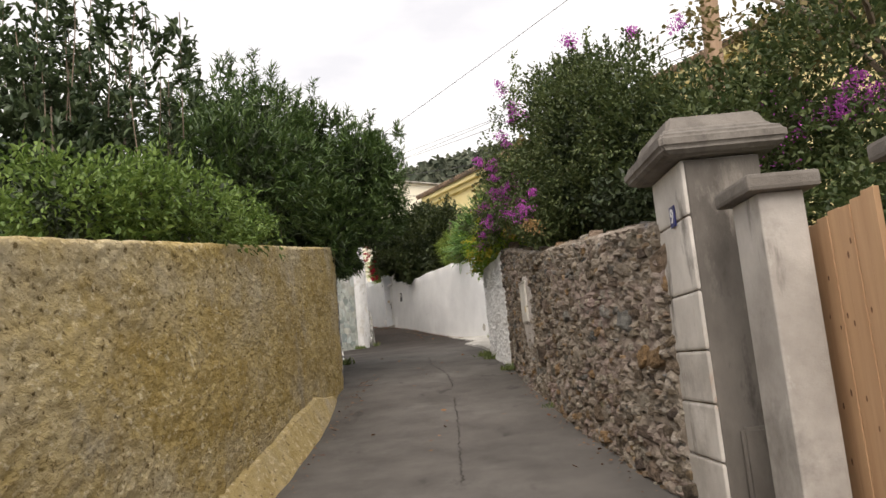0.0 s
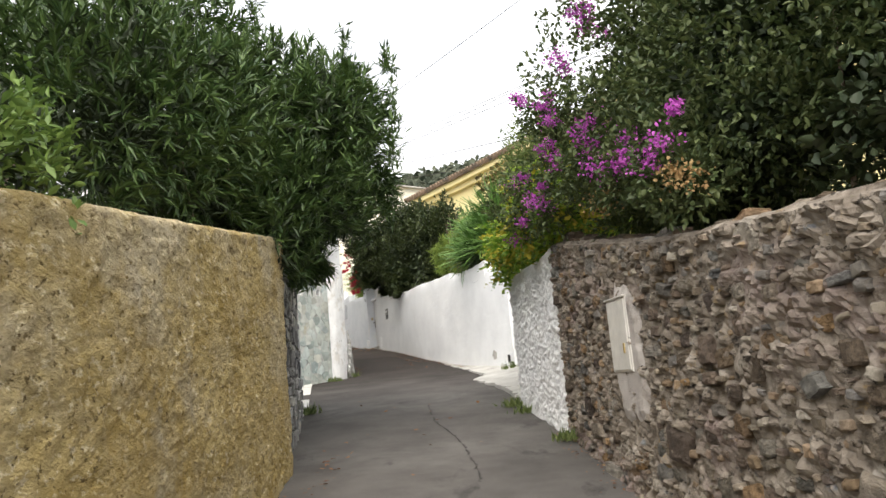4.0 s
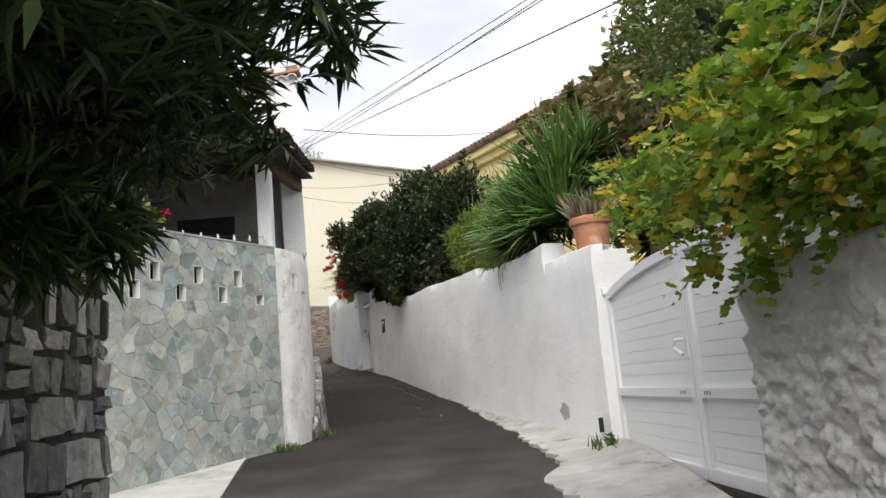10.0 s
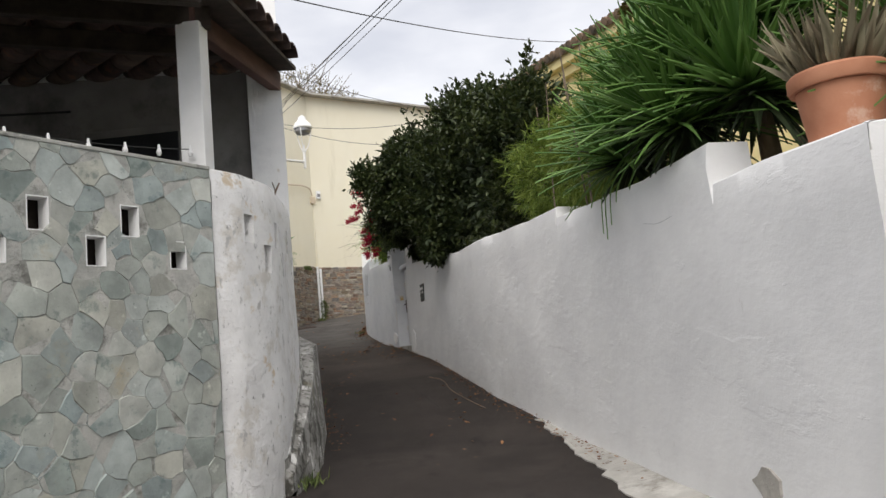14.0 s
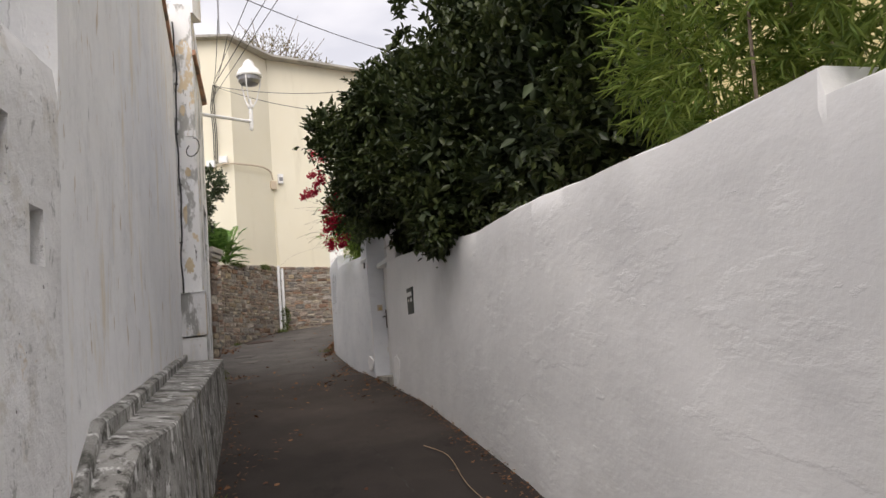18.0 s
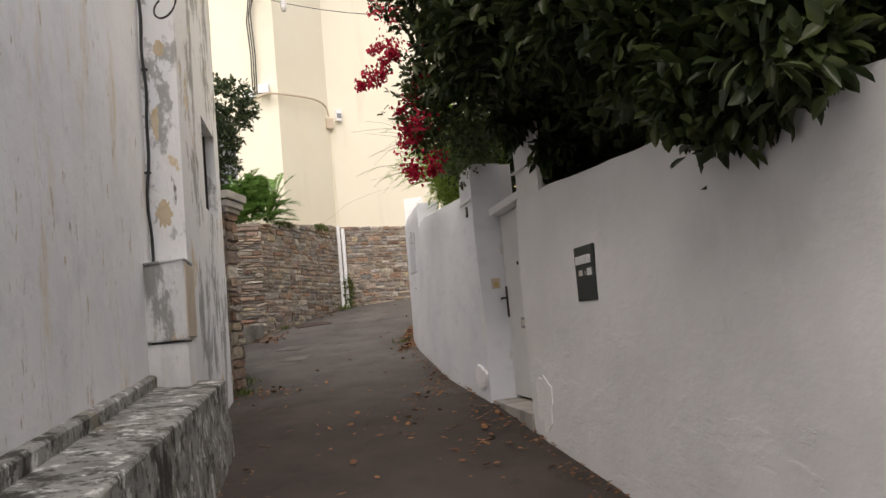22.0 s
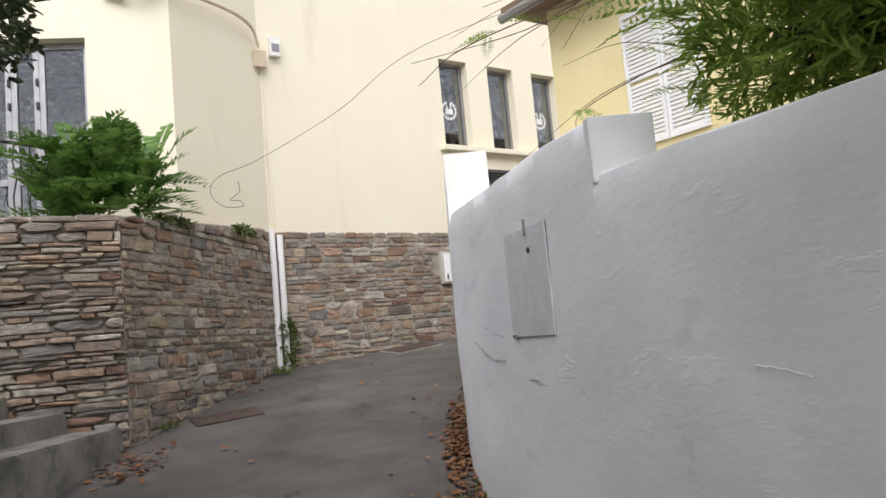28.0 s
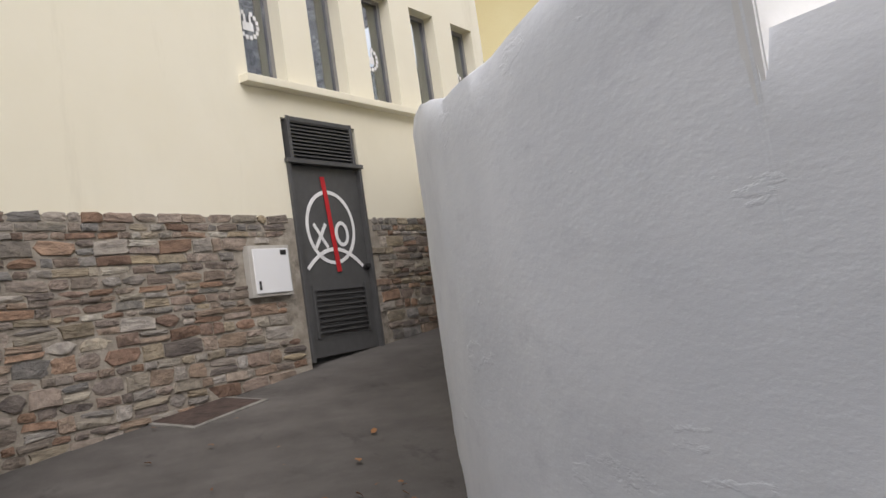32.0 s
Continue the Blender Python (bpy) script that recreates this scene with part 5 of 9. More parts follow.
# ---- east entrance: block pillars and a pine gate ----
def flat_text(body, size, m, material, name, parent, bold=0.0):
    cu = bpy.data.curves.new(name, "FONT")
    cu.body, cu.size, cu.extrude, cu.offset = body, size, 0.002, bold
    cu.align_x, cu.align_y = "CENTER", "CENTER"
    ob = bpy.data.objects.new("tmp_text", cu)
    me = ob.to_mesh().copy()
    ob.to_mesh_clear()
    bpy.data.objects.remove(ob)
    me.materials.clear()
    me.materials.append(material)
    out = new(name, me)
    out.parent = parent
    out.matrix_world = m
    return out


def block_pillar(x0, x1, y0, y1, z_top, label, joints, cap_over, material):
    """A pillar of cast blocks with joints and a two-step cap."""
    p = thing("gate_pillar", label, "pillar", group="gate pillars")
    z0 = g_at((y0 + y1) / 2) - 0.15
    zs = [z0] + [z for z in joints if z > z0 + 0.1] + [z_top]
    for a, b in zip(zs, zs[1:]):
        bm = boxes(((x0 + x1) / 2, (y0 + y1) / 2, (a + b) / 2, x1 - x0, y1 - y0, b - a - 0.008), bevel=0.018)
        part("block", bm, material, p)
    part("core", boxes(((x0 + x1) / 2, (y0 + y1) / 2, (z0 + z_top) / 2, x1 - x0 - 0.04, y1 - y0 - 0.04, z_top - z0 - 0.02)), M_MORTAR, p)
    cx, cy, sx, sy = (x0 + x1) / 2, (y0 + y1) / 2, x1 - x0 + 2 * cap_over, y1 - y0 + 2 * cap_over
    bm = bmesh.new()
    rings = []
    for f, z in ((0.86, 0.0), (1.0, 0.045), (1.0, 0.125), (0.82, 0.165), (0.72, 0.27)):
        rings.append([bm.verts.new((cx + sx / 2 * f * a, cy + sy / 2 * f * b, z_top + z)) for a, b in ((-1, -1), (1, -1), (1, 1), (-1, 1))])
    for a, b in zip(rings, rings[1:]):
        for j in range(4):
            bm.faces.new((a[j], a[(j + 1) % 4], b[(j + 1) % 4], b[j]))
    bm.faces.new(list(reversed(rings[0])))
    bm.faces.new(rings[-1])
    bmesh.ops.recalc_face_normals(bm, faces=bm.faces)
    bmesh.ops.bevel(bm, geom=bm.edges[:], offset=0.02, segments=3, affect="EDGES")
    part("cap", bm, M_CAP, p, "weathered cement cap with two steps")
    return p


big = block_pillar(1.5, 1.98, 4.75, 5.45, 2.73, "tall weathered cement block gate pillar with a stepped cap", [0.9, 1.24, 1.56, 1.92, 2.38], 0.15, M_PILLAR)
part("buttress", slab([(1.62, 4.736), (1.62, 4.68), (1.98, 4.62), (1.98, 4.736)], 0.3, 1.1, 0.02), M_CEMENT_DARK, big)
# Dark layer covering only the pillar's south side
part("south_render", slab([(1.512, 4.765), (1.53, 4.74), (1.98, 4.737), (1.98, 4.765)], 0.4, 2.715), M_CEMENT_DARK, big, "dark cement layer on the south face")
plate = thing("number_plate", "blue enamel house number plate reading nine on a gate pillar", "plate", at=pose(1.492, 5.02, 2.42, 0, 0, 0))
part("panel", boxes((0, 0, 0, 0.008, 0.11, 0.135), bevel=0.003), M_BLUE, plate)
flat_text("9", 0.13, plate.matrix_world @ pose(-0.006, 0, 0, 90, 0, -90), M_WHITEINK, "digit", plate, 0.001).matrix_world = plate.matrix_world @ pose(-0.006, 0, 0, 90, 0, -90)
for xx, yy, zz in ((1.76, 4.2, g_at(4.2) - 0.02), (2.16, 3.28, g_at(4.0))):
    small = thing("gate_post", "smooth pale cement gate post with a projecting flat cap", "post", group="gate posts")
    part("shaft", boxes((xx, yy, zz + 0.9, 0.24, 0.38, 2.07), bevel=0.016), M_POST, small)
    part("cap", boxes((xx, yy, zz + 1.98, 0.38, 0.52, 0.09), bevel=0.022), M_CAP, small, "flat cement cap")
block_pillar(2.1, 2.55, 2.3, 2.95, 2.45, "weathered cement block gate pillar beside the pine gate", [0.5, 0.9, 1.3, 1.68, 2.06], 0.15, M_PILLAR)
pine = thing("pine_gate", "varnished pine board gate with dark knots", "gate")
knot_rng = random.Random(19)
for k in range(8):
    y = 3.5 + 0.115 * k
    zt = 2.23 - 0.09 * (y - 3.5) - 0.008 * (k % 3)
    board = part("board", boxes((1.965 + 0.004 * (k % 2), y + 0.055, (0.38 + zt) / 2, 0.03, 0.111, zt - 0.38), bevel=0.004), M_WOOD, pine)
    for _ in range(4):
        kz, ky = knot_rng.uniform(0.5, zt - 0.1), y + knot_rng.uniform(0.02, 0.09)
        part("knot", lathe([(0.004, 0.0), (knot_rng.uniform(0.008, 0.014), 0.0012), (0.004, 0.002)], 10, pose(1.951 + 0.004 * (k % 2), ky, kz, 0, -90, 0) @ Matrix.Diagonal((1.5, 0.8, 1, 1))), M_KNOT, board, "dark knot in the pine")
part("rail", boxes((2.0, 3.88, 0.8, 0.04, 0.8, 0.12), bevel=0.005), M_WOOD, pine)
part("rail", boxes((2.0, 3.88, 1.9, 0.04, 0.8, 0.12), bevel=0.005), M_WOOD, pine)
thing("wall_behind", "plain rubble garden wall beside the entrance", "wall", ribbon([(2.1, -9), (2.1, 2.3)], lambda x, y: g_at(y) + 1.9, 0.4, -1, 0.6, 6, 0.03), M_MORTAR, kind="structure")

# meter cabinet in the rubble wall
MB = frame_on((1.064, 10.33), (1.03, 10.77))
cab = thing("meter_cabinet", "beige enamel meter cabinet set in a cement patch", "cabinet")
part("body", boxes((0.22, -0.03, 2.36, 0.44, 0.14, 0.54), m=MB, bevel=0.008), M_BOXBEIGE, cab)
door = part("door", boxes((0.22, 0.038, 2.355, 0.4, 0.02, 0.5), m=MB, bevel=0.006), M_BOXBEIGE, cab)
part("keyhole", boxes((0.1, 0.05, 2.26, 0.03, 0.012, 0.07), m=MB, bevel=0.004), M_BRASS, door, "small brass lock")
part("lip", boxes((0.22, 0.042, 2.625, 0.44, 0.03, 0.012), m=MB, bevel=0.004), M_BOXBEIGE, cab)
bm = bmesh.new()
ring = []
for k in range(40):
    a = 2 * math.pi * k / 40
    q = (abs(math.cos(a)) ** 3 + abs(math.sin(a)) ** 3) ** (-1 / 3)
    wob = 1 + 0.16 * noise.noise(Vector((2.0 * math.cos(a), 2.0 * math.sin(a), 3.0))) + 0.16 * noise.noise(Vector((5.0 * math.cos(a), 5.0 * math.sin(a), 1.0)))
    ring.append((0.15 + 0.33 * wob * q * math.cos(a), 2.22 + 0.47 * wob * q * math.sin(a) - 0.1 * max(0, -math.cos(a)) * max(0, -math.sin(a))))
fr, md, bk = [[bm.verts.new(MB @ Vector((0.15 + (u - 0.15) * f, d + 0.006 * noise.noise(Vector((u * 9, z * 9, f))), 2.22 + (z - 2.22) * f))) for u, z in ring] for f, d in ((0.82, 0.03), (1.0, 0.004), (1.05, -0.1))]
bm.faces.new(fr)
for p, q in ((fr, md), (md, bk)):
    for k in range(40):
        bm.faces.new((p[k], q[k], q[(k + 1) % 40], p[(k + 1) % 40]))
bmesh.ops.recalc_face_normals(bm, faces=bm.faces)
part("cement_patch", bm, M_PATCH, cab, "grey cement patch round the cabinet")

# ---- concrete aprons ----
thing("driveway", "pale concrete driveway slab meeting the asphalt", "driveway",
              slab([(-2.33, 16.5), (-2.33, 17.1), (-2.98, 21.7), (-3.1, 22.6), (-9.5, 21.8), (-9.5, 16.9)], lambda x, y: g_at(y) - 0.2, lambda x, y: g_at(y) + 0.02), M_SLAB, kind="structure")
bm = bmesh.new()
apr = [(1.4, 15.1), (0.76, 15.1), (0.68, 17.3), (0.42, 18.6), (0.3, 19.3), (0.6, 19.95), (0.46, 21.1), (0.36, 22.4), (0.22, 23.6), (0.04, 24.9), (-0.16, 26.1), (-0.04, 26.1), (0.36, 24.5), (0.9, 21.9), (1.02, 21.4), (1.4, 20.5)]
apr_rng = random.Random(8)
ap2 = []
for k in range(len(apr)):
    a, b = apr[k], apr[(k + 1) % len(apr)]
    m = max(1, int(math.hypot(b[0] - a[0], b[1] - a[1]) / 0.14))
    for q in range(m):
        t = q / m
        ap2.append((a[0] + (b[0] - a[0]) * t + (apr_rng.uniform(-0.05, 0.05) if a[0] < 1.2 else 0), a[1] + (b[1] - a[1]) * t))
apr = ap2
apron = thing("gate_apron", "cracked concrete apron in front of the white gate", "apron", slab(apr, lambda x, y: g_at(y) - 0.2, lambda x, y: g_at(y) + 0.012 + 0.12 * max(0, min(1, (x - 0.3) / 0.9))), M_APRON, kind="structure")

# ---- white double gate, post, pot ----
def gate_top(y):
    return float(np.interp(y, [15.6, 16.4, 17.2, 18.3, 19.0, 19.6, 20.1, 20.45], [3.78, 3.88, 3.95, 3.98, 3.97, 3.93, 3.87, 3.8]))


# built along y, then swung about its hinge
GATE_M = Matrix.Translation((1.33, 20.45, 0)) @ Matrix.Rotation(radians(4.2), 4, "Z") @ Matrix.Translation((-1.33, -20.45, 0))


def swung(bm):
    bmesh.ops.transform(bm, matrix=GATE_M, verts=bm.verts)
    return bm


gate = thing("white_gate", "white double driveway gate of horizontal boards with an arched top", "gate")
for a, b in ((18.33, 20.44), (15.6, 18.3)):
    leaf = part("leaf", swung(slab([(1.352, a + 0.08), (1.372, a + 0.08), (1.372, b - 0.08), (1.352, b - 0.08)], 2.15, lambda x, y: gate_top(y) - 0.02)), M_PVC, gate, "white gate leaf with arched top rail")
    for yq in (a + 0.045, b - 0.045):
        part("leaf_stile", swung(boxes((1.335, yq, (2.16 + gate_top(yq)) / 2, 0.05, 0.09, gate_top(yq) - 2.1), bevel=0.006)), M_PVC, leaf)
    z = 2.17
    while z < 3.9:
        ys = [y for y in np.linspace(a + 0.09, b - 0.09, 40) if gate_top(y) > z + 0.12]
        if ys:
            part("board", swung(boxes((1.349, (ys[0] + ys[-1]) / 2, z + 0.056, 0.012, ys[-1] - ys[0], 0.109), bevel=0.002)), M_PVC, leaf)
        z += 0.112
    bm = bmesh.new()
    rail = [(y, gate_top(y)) for y in np.linspace(a, b, 18)]
    rows_r = [[bm.verts.new(v) for v in ((1.305, y, z + 0.02), (1.365, y, z + 0.02), (1.365, y, z - 0.06), (1.305, y, z - 0.06))] for y, z in rail]
    for r0, r1 in zip(rows_r, rows_r[1:]):
        for j in range(4):
            bm.faces.new((r0[j], r0[(j + 1) % 4], r1[(j + 1) % 4], r1[j]))
    bm.faces.new(rows_r[0])
    bm.faces.new(list(reversed(rows_r[-1])))
    bmesh.ops.recalc_face_normals(bm, faces=bm.faces)
    part("top_rail", swung(bm), M_PVC, leaf)
    part("mid_rail", swung(boxes((1.325, (a + b) / 2, 2.8, 0.045, b - a - 0.1, 0.085), bevel=0.006)), M_PVC, leaf)
    part("bottom_rail", swung(boxes((1.325, (a + b) / 2, 2.18, 0.045, b - a - 0.02, 0.1), bevel=0.006)), M_PVC, leaf)
    for q in range(3):
        yq = (a + 0.18 + 0.05 * q) if a > 17 else (b - 0.18 - 0.05 * q)
        part("screw_cap", swung(boxes((1.3, yq, 2.8, 0.006, 0.014, 0.03), bevel=0.002)), M_ALU, leaf)
part("handle", swung(tube([(1.28, 18.32, 3.22), (1.235, 18.4, 3.22), (1.23, 18.44, 3.16), (1.265, 18.36, 3.1)], 0.016, 8)), M_PVC, gate, "white lever handle")
part("handle_plate", swung(boxes((1.305, 18.36, 3.15, 0.014, 0.036, 0.16), bevel=0.005)), M_PVC, gate)
part("hinge", swung(boxes((1.3, 20.44, 3.86, 0.06, 0.06, 0.08), bevel=0.01)), M_PVC, gate)
gate_plant = thing("gate_weed", "small green weed at the foot of the gate pier", "weed")
foliage("leaf_mass", [(1.14, 20.22, g_at(20.2) + 0.12, 0.05, 0.07, 0.1)], 30, 5, 0.05, 0.022, "oval", L_WEED, 140, gate_plant, gap=0.0, twig=0.05)
thing("gate_pier", "broad whitewashed pier beside the white gate", "pier",
              slab([(1.345, 20.46), (1.2, 20.5), (1.16, 20.8), (1.08, 21.3), (1.0, 21.8), (1.2, 21.9), (1.66, 21.3), (1.68, 20.46)], 1.9, lambda x, y: 4.33 + 0.02 * math.sin(3 * y), 0.0), M_WHITE, kind="structure")
pot = thing("flower_pot", "large terracotta flower pot on the white pier", "pot")
PM = pose(1.36, 20.98, 4.34) @ Matrix.Diagonal((0.85, 0.85, 0.95, 1))
part("pot_body", lathe([(0.19, 0.0), (0.2, 0.01), (0.255, 0.36), (0.25, 0.365), (0.285, 0.365), (0.295, 0.38), (0.295, 0.44), (0.28, 0.455), (0.25, 0.45), (0.24, 0.4)], 32, PM), M_POT, pot, soft=True)
part("soil", lathe([(0.235, 0.38), (0.22, 0.41), (0.05, 0.42)], 20, PM), M_EARTH, pot)
rngp = np.random.default_rng(31)
n = 150
ang = rngp.uniform(0, 6.283, n)
rad = 0.16 * np.sqrt(rngp.random(n))
ppos = np.c_[1.36 + rad * np.cos(ang), 20.98 + rad * np.sin(ang), np.full(n, 4.72)]
way = np.c_[np.cos(ang) * 0.55 * (0.3 + rad / 0.16), np.sin(ang) * 0.55 * (0.3 + rad / 0.16), np.ones(n)] + rngp.normal(size=(n, 3)) * 0.15
aloe = thing("aloe_plant", "dry greyish aloe growing in the terracotta pot", "plant", leaf_mesh("aloe_plant", ppos, way, rngp.normal(size=(n, 3)), 0.42 * rngp.uniform(0.6, 1.1, n), 0.05 * rngp.uniform(0.7, 1.1, n), "lance", L_ALOE))
socket = thing("wall_socket", "small black socket box low on the white pier", "socket", boxes((0, 0, 0, 0.05, 0.07, 0.15), m=pose(1.115, 20.5, 2.47, 0, 0, -12), bevel=0.008), M_BLACK)


def patch(name, centre, right, su, sz, material, label, seed, n=14, proud=0.006):
    """An irregular flake of bare plaster lying on a wall."""
    rng = random.Random(seed)
    c, r = Vector(centre), Vector(right).normalized()
    nrm = r.cross(Vector((0, 0, 1)))
    bm = bmesh.new()
    pts = []
    for k in range(n):
        a = 2 * math.pi * k / n
        f = rng.uniform(0.7, 1.12)
        pts.append(c + r * su * f * math.cos(a) + Vector((0, 0, sz * f * math.sin(a))))
    fr = [bm.verts.new(p + nrm * proud) for p in pts]
    bk = [bm.verts.new(p - nrm * 0.05) for p in pts]
    bm.faces.new(fr)
    for k in range(n):
        bm.faces.new((fr[k], bk[k], bk[(k + 1) % n], fr[(k + 1) % n]))
    bmesh.ops.recalc_face_normals(bm, faces=bm.faces)
    return bm


part("bare_patch", patch("bare_patch", (0.93, 21.6, 2.6), (0.2, -1, 0), 0.16, 0.1, M_CONCRETE, "", 3, proud=0.024), M_CONCRETE, white_wall, "bare grey patch of fallen plaster")

# ---- porch of the white house ----
PD = (-4.27, 20.2)
PFRAME = frame_on(PD, CORNER)
PL = math.hypot(CORNER[0] - PD[0], CORNER[1] - PD[1])
PT = 5.1
SLITS = [(u - 0.075, u + 0.075, 4.51, 4.74) for u in (0.42, 1.07, 1.73, 2.4)] + [(u - 0.075, u + 0.075, 4.29, 4.505) for u in (0.12, 0.78, 1.45, 2.13, 2.8)]
parapet = thing("wall_porch", "porch parapet faced with green-grey crazy paving", "wall", kind="structure")
part("core", wall_with_openings(PFRAME, 0, PL, 1.9, PT, SLITS, 0.1), M_CRAZY_JOINT, parapet, "pale jointing behind the flagstones")
part("coping", boxes((PL / 2, 0.05, PT + 0.015, PL, 0.12, 0.03), m=PFRAME, bevel=0.008), M_CRAZY_JOINT, parapet)
PD2 = (-6.2, 19.0)
part("low_core", ribbon([PD2, PD], lambda x, y: 4.35, 0.24, 1, 0.5, 6, 0.008, base=lambda x, y: g_at(y)), M_CRAZY_JOINT, parapet)
for s in SLITS:
    bm = bmesh.new()
    for x, w in ((s[0] + 0.004, 0.008), (s[1] - 0.004, 0.008)):
        box(bm, x, 0.055, (s[2] + s[3]) / 2, w, 0.115, s[3] - s[2])
    for z in (s[2] + 0.004, s[3] - 0.004):
        box(bm, (s[0] + s[1]) / 2, 0.055, z, s[1] - s[0] - 0.018, 0.115, 0.008)
    bmesh.ops.transform(bm, matrix=PFRAME, verts=bm.verts)
    part("slit_lining", bm, M_WHITE_CLEAN, parapet, "white lined slit opening")
# Added board: its dark colour stands for the shaded porch behind the slits
part("slit_backing", boxes((PL / 2, 0.2, 4.52, PL - 0.3, 0.03, 0.75), m=PFRAME, bevel=0.005), M_DARKWOOD, parapet, "dark board added for the shade behind the slits")
planter_box = thing("planter_box", "brown trough planter on the low porch wall", "planter", boxes((0, 0, 0, 1.2, 0.3, 0.3), m=frame_on((-5.2, 19.62), (-4.4, 20.12), 4.52), bevel=0.02), M_TILE)
# white rounded corner and niche wall
CW = curve_pts([(-2.69, 22.93), (-2.53, 23.15), (-2.42, 23.6), (-2.46, 24.2), (-2.57, 24.95)], 8)
corner_wall = thing("wall_porch_corner", "flaking whitewashed curved porch wall with small niches", "wall",
                    ribbon(CW, line_top([22.9, 23.3, 24.95], [5.12, 5.1, 5.12]), 0.3, 1, 0.08, 24, 0.02, 1.4, fine=0.006), M_NICHE, kind="structure", soft=True)
cutter = bmesh.new()
for y, z, w, h in ((23.24, 4.655, 0.12, 0.24), (23.5, 4.42, 0.13, 0.24), (23.78, 4.66, 0.14, 0.23), (24.1, 4.435, 0.13, 0.23), (24.43, 4.69, 0.15, 0.23), (24.72, 4.45, 0.12, 0.2)):
    x = float(np.interp(y, CW[:, 1], CW[:, 0]))
    box(cutter, x, y, z, 0.36, w, h)
cut_ob = bpy.data.objects.new("cutter", to_mesh("cutter", cutter))
scene.collection.objects.link(cut_ob)
mod = corner_wall.modifiers.new("niches", "BOOLEAN")
mod.object, mod.solver = cut_ob, "EXACT"
bpy.context.view_layer.update()
cut_me = bpy.data.meshes.new_from_object(corner_wall.evaluated_get(bpy.context.evaluated_depsgraph_get()))
corner_wall.modifiers.clear()
corner_wall.data = cut_me
bpy.data.objects.remove(cut_ob)
porch = thing("porch", "tiled porch roof on dark beams with a white post", "porch")
part("post", boxes((-2.8, 22.98, 5.7, 0.2, 0.2, 1.3), bevel=0.012), M_WHITE_CLEAN, porch, "square white post")


def barrel_tile(length, r, material):
    """A half-round clay tile along y, slightly tapered and 15 mm thick."""
    bm = bmesh.new()
    rings = []
    for y, f in ((0, 1.0), (length, 0.86)):
        outer = [bm.verts.new((r * f * math.cos(a), y, r * f * math.sin(a) * 0.8)) for a in np.linspace(0, math.pi, 9)]
        inner = [bm.verts.new(((r - 0.016) * f * math.cos(a), y, (r - 0.016) * f * math.sin(a) * 0.8)) for a in np.linspace(math.pi, 0, 9)]
        rings.append(outer + inner)
    n = len(rings[0])
    for j in range(n):
        bm.faces.new((rings[0][j], rings[0][(j + 1) % n], rings[1][(j + 1) % n], rings[1][j]))
    for ring in rings:
        for j in range(8):
            bm.faces.new((ring[j], ring[j + 1], ring[n - 2 - j], ring[n - 1 - j]))
    bmesh.ops.recalc_face_normals(bm, faces=bm.faces)
    me = to_mesh("tile", bm)
    me.materials.append(material)
    return smooth(me)


# the roof: a front eave cutting the corner, rising gently to the house
EAVE_A, EAVE_B = (-5.6, 19.05), (-2.52, 22.13)
pfr = frame_on(EAVE_A, EAVE_B)
PEL = math.hypot(EAVE_B[0] - EAVE_A[0], EAVE_B[1] - EAVE_A[1])
PZ, PRISE = 6.45, 0.1


def porch_z(x, y):
    q = pfr.inverted() @ Vector((x, y, 0))
    return PZ + PRISE * q.y


PR = Matrix.Translation((0, 0, PZ)) @ pfr @ Matrix.Rotation(math.atan(PRISE), 4, "X")
BEAM_D = Vector((0.94, 0.34, 0)).normalized()
for bx, by, ln in ((-2.74, 22.98, 5.2), (-2.62, 22.45, 4.2), (-2.5, 21.93, 2.6), (-2.9, 23.8, 5.0)):
    e = Vector((bx, by, 0)) + 0.1 * BEAM_D
    w = e - ln * BEAM_D
    sd = Vector((-BEAM_D.y, BEAM_D.x, 0)) * 0.06
    part("beam", slab([(p.x, p.y) for p in (w - sd, e - sd, e + sd, w + sd)], lambda x, y: porch_z(x, y) - 0.2, lambda x, y: porch_z(x, y) - 0.03, 0.006), M_DARKWOOD, porch, "dark timber beam")
part("side_beam", slab([(-2.86, 22.9), (-2.74, 22.9), (-2.58, 24.97), (-2.7, 24.97)], lambda x, y: porch_z(x, y) - 0.24, lambda x, y: porch_z(x, y) - 0.03, 0.006), M_REDWOOD, porch, "reddish brown beam from post to house")
tile_me = barrel_tile(0.44, 0.14, M_TILE_DARK)
roof_rng = random.Random(8)
TP = 0.308
for i in range(-11, 14):
    u = PEL - 0.16 - TP * i
    for j in range(16):
        p = pfr @ Vector((u, -0.06 + 0.38 * j, 0))
        if p.y > 25.1 or p.x < -7.6 or p.x > -2.56:
            continue
        for flip in (False, True):
            if flip and p.x > -2.72:
                continue
            t = new("under_tile" if flip else "tile", tile_me)
            t.parent = porch
            m = PR @ pose(u + (TP / 2 if flip else 0), -0.06 + 0.38 * j + roof_rng.uniform(-0.015, 0.015), 0.085 if flip else 0.04, -1.5, 0, roof_rng.uniform(-2, 2))
            t.matrix_world = m @ (Matrix.Rotation(math.pi, 4, "Y") if flip else Matrix())
# tiles turned over the side edge
for j in range(9):
    yy = 22.3 + 0.29 * j
    t = new("edge_tile", tile_me)
    t.parent = porch
    t.matrix_world = pose(-2.34 + 0.0 * j, yy, porch_z(-2.6, yy) + 0.05, 3, 0, 86 + roof_rng.uniform(-3, 3))
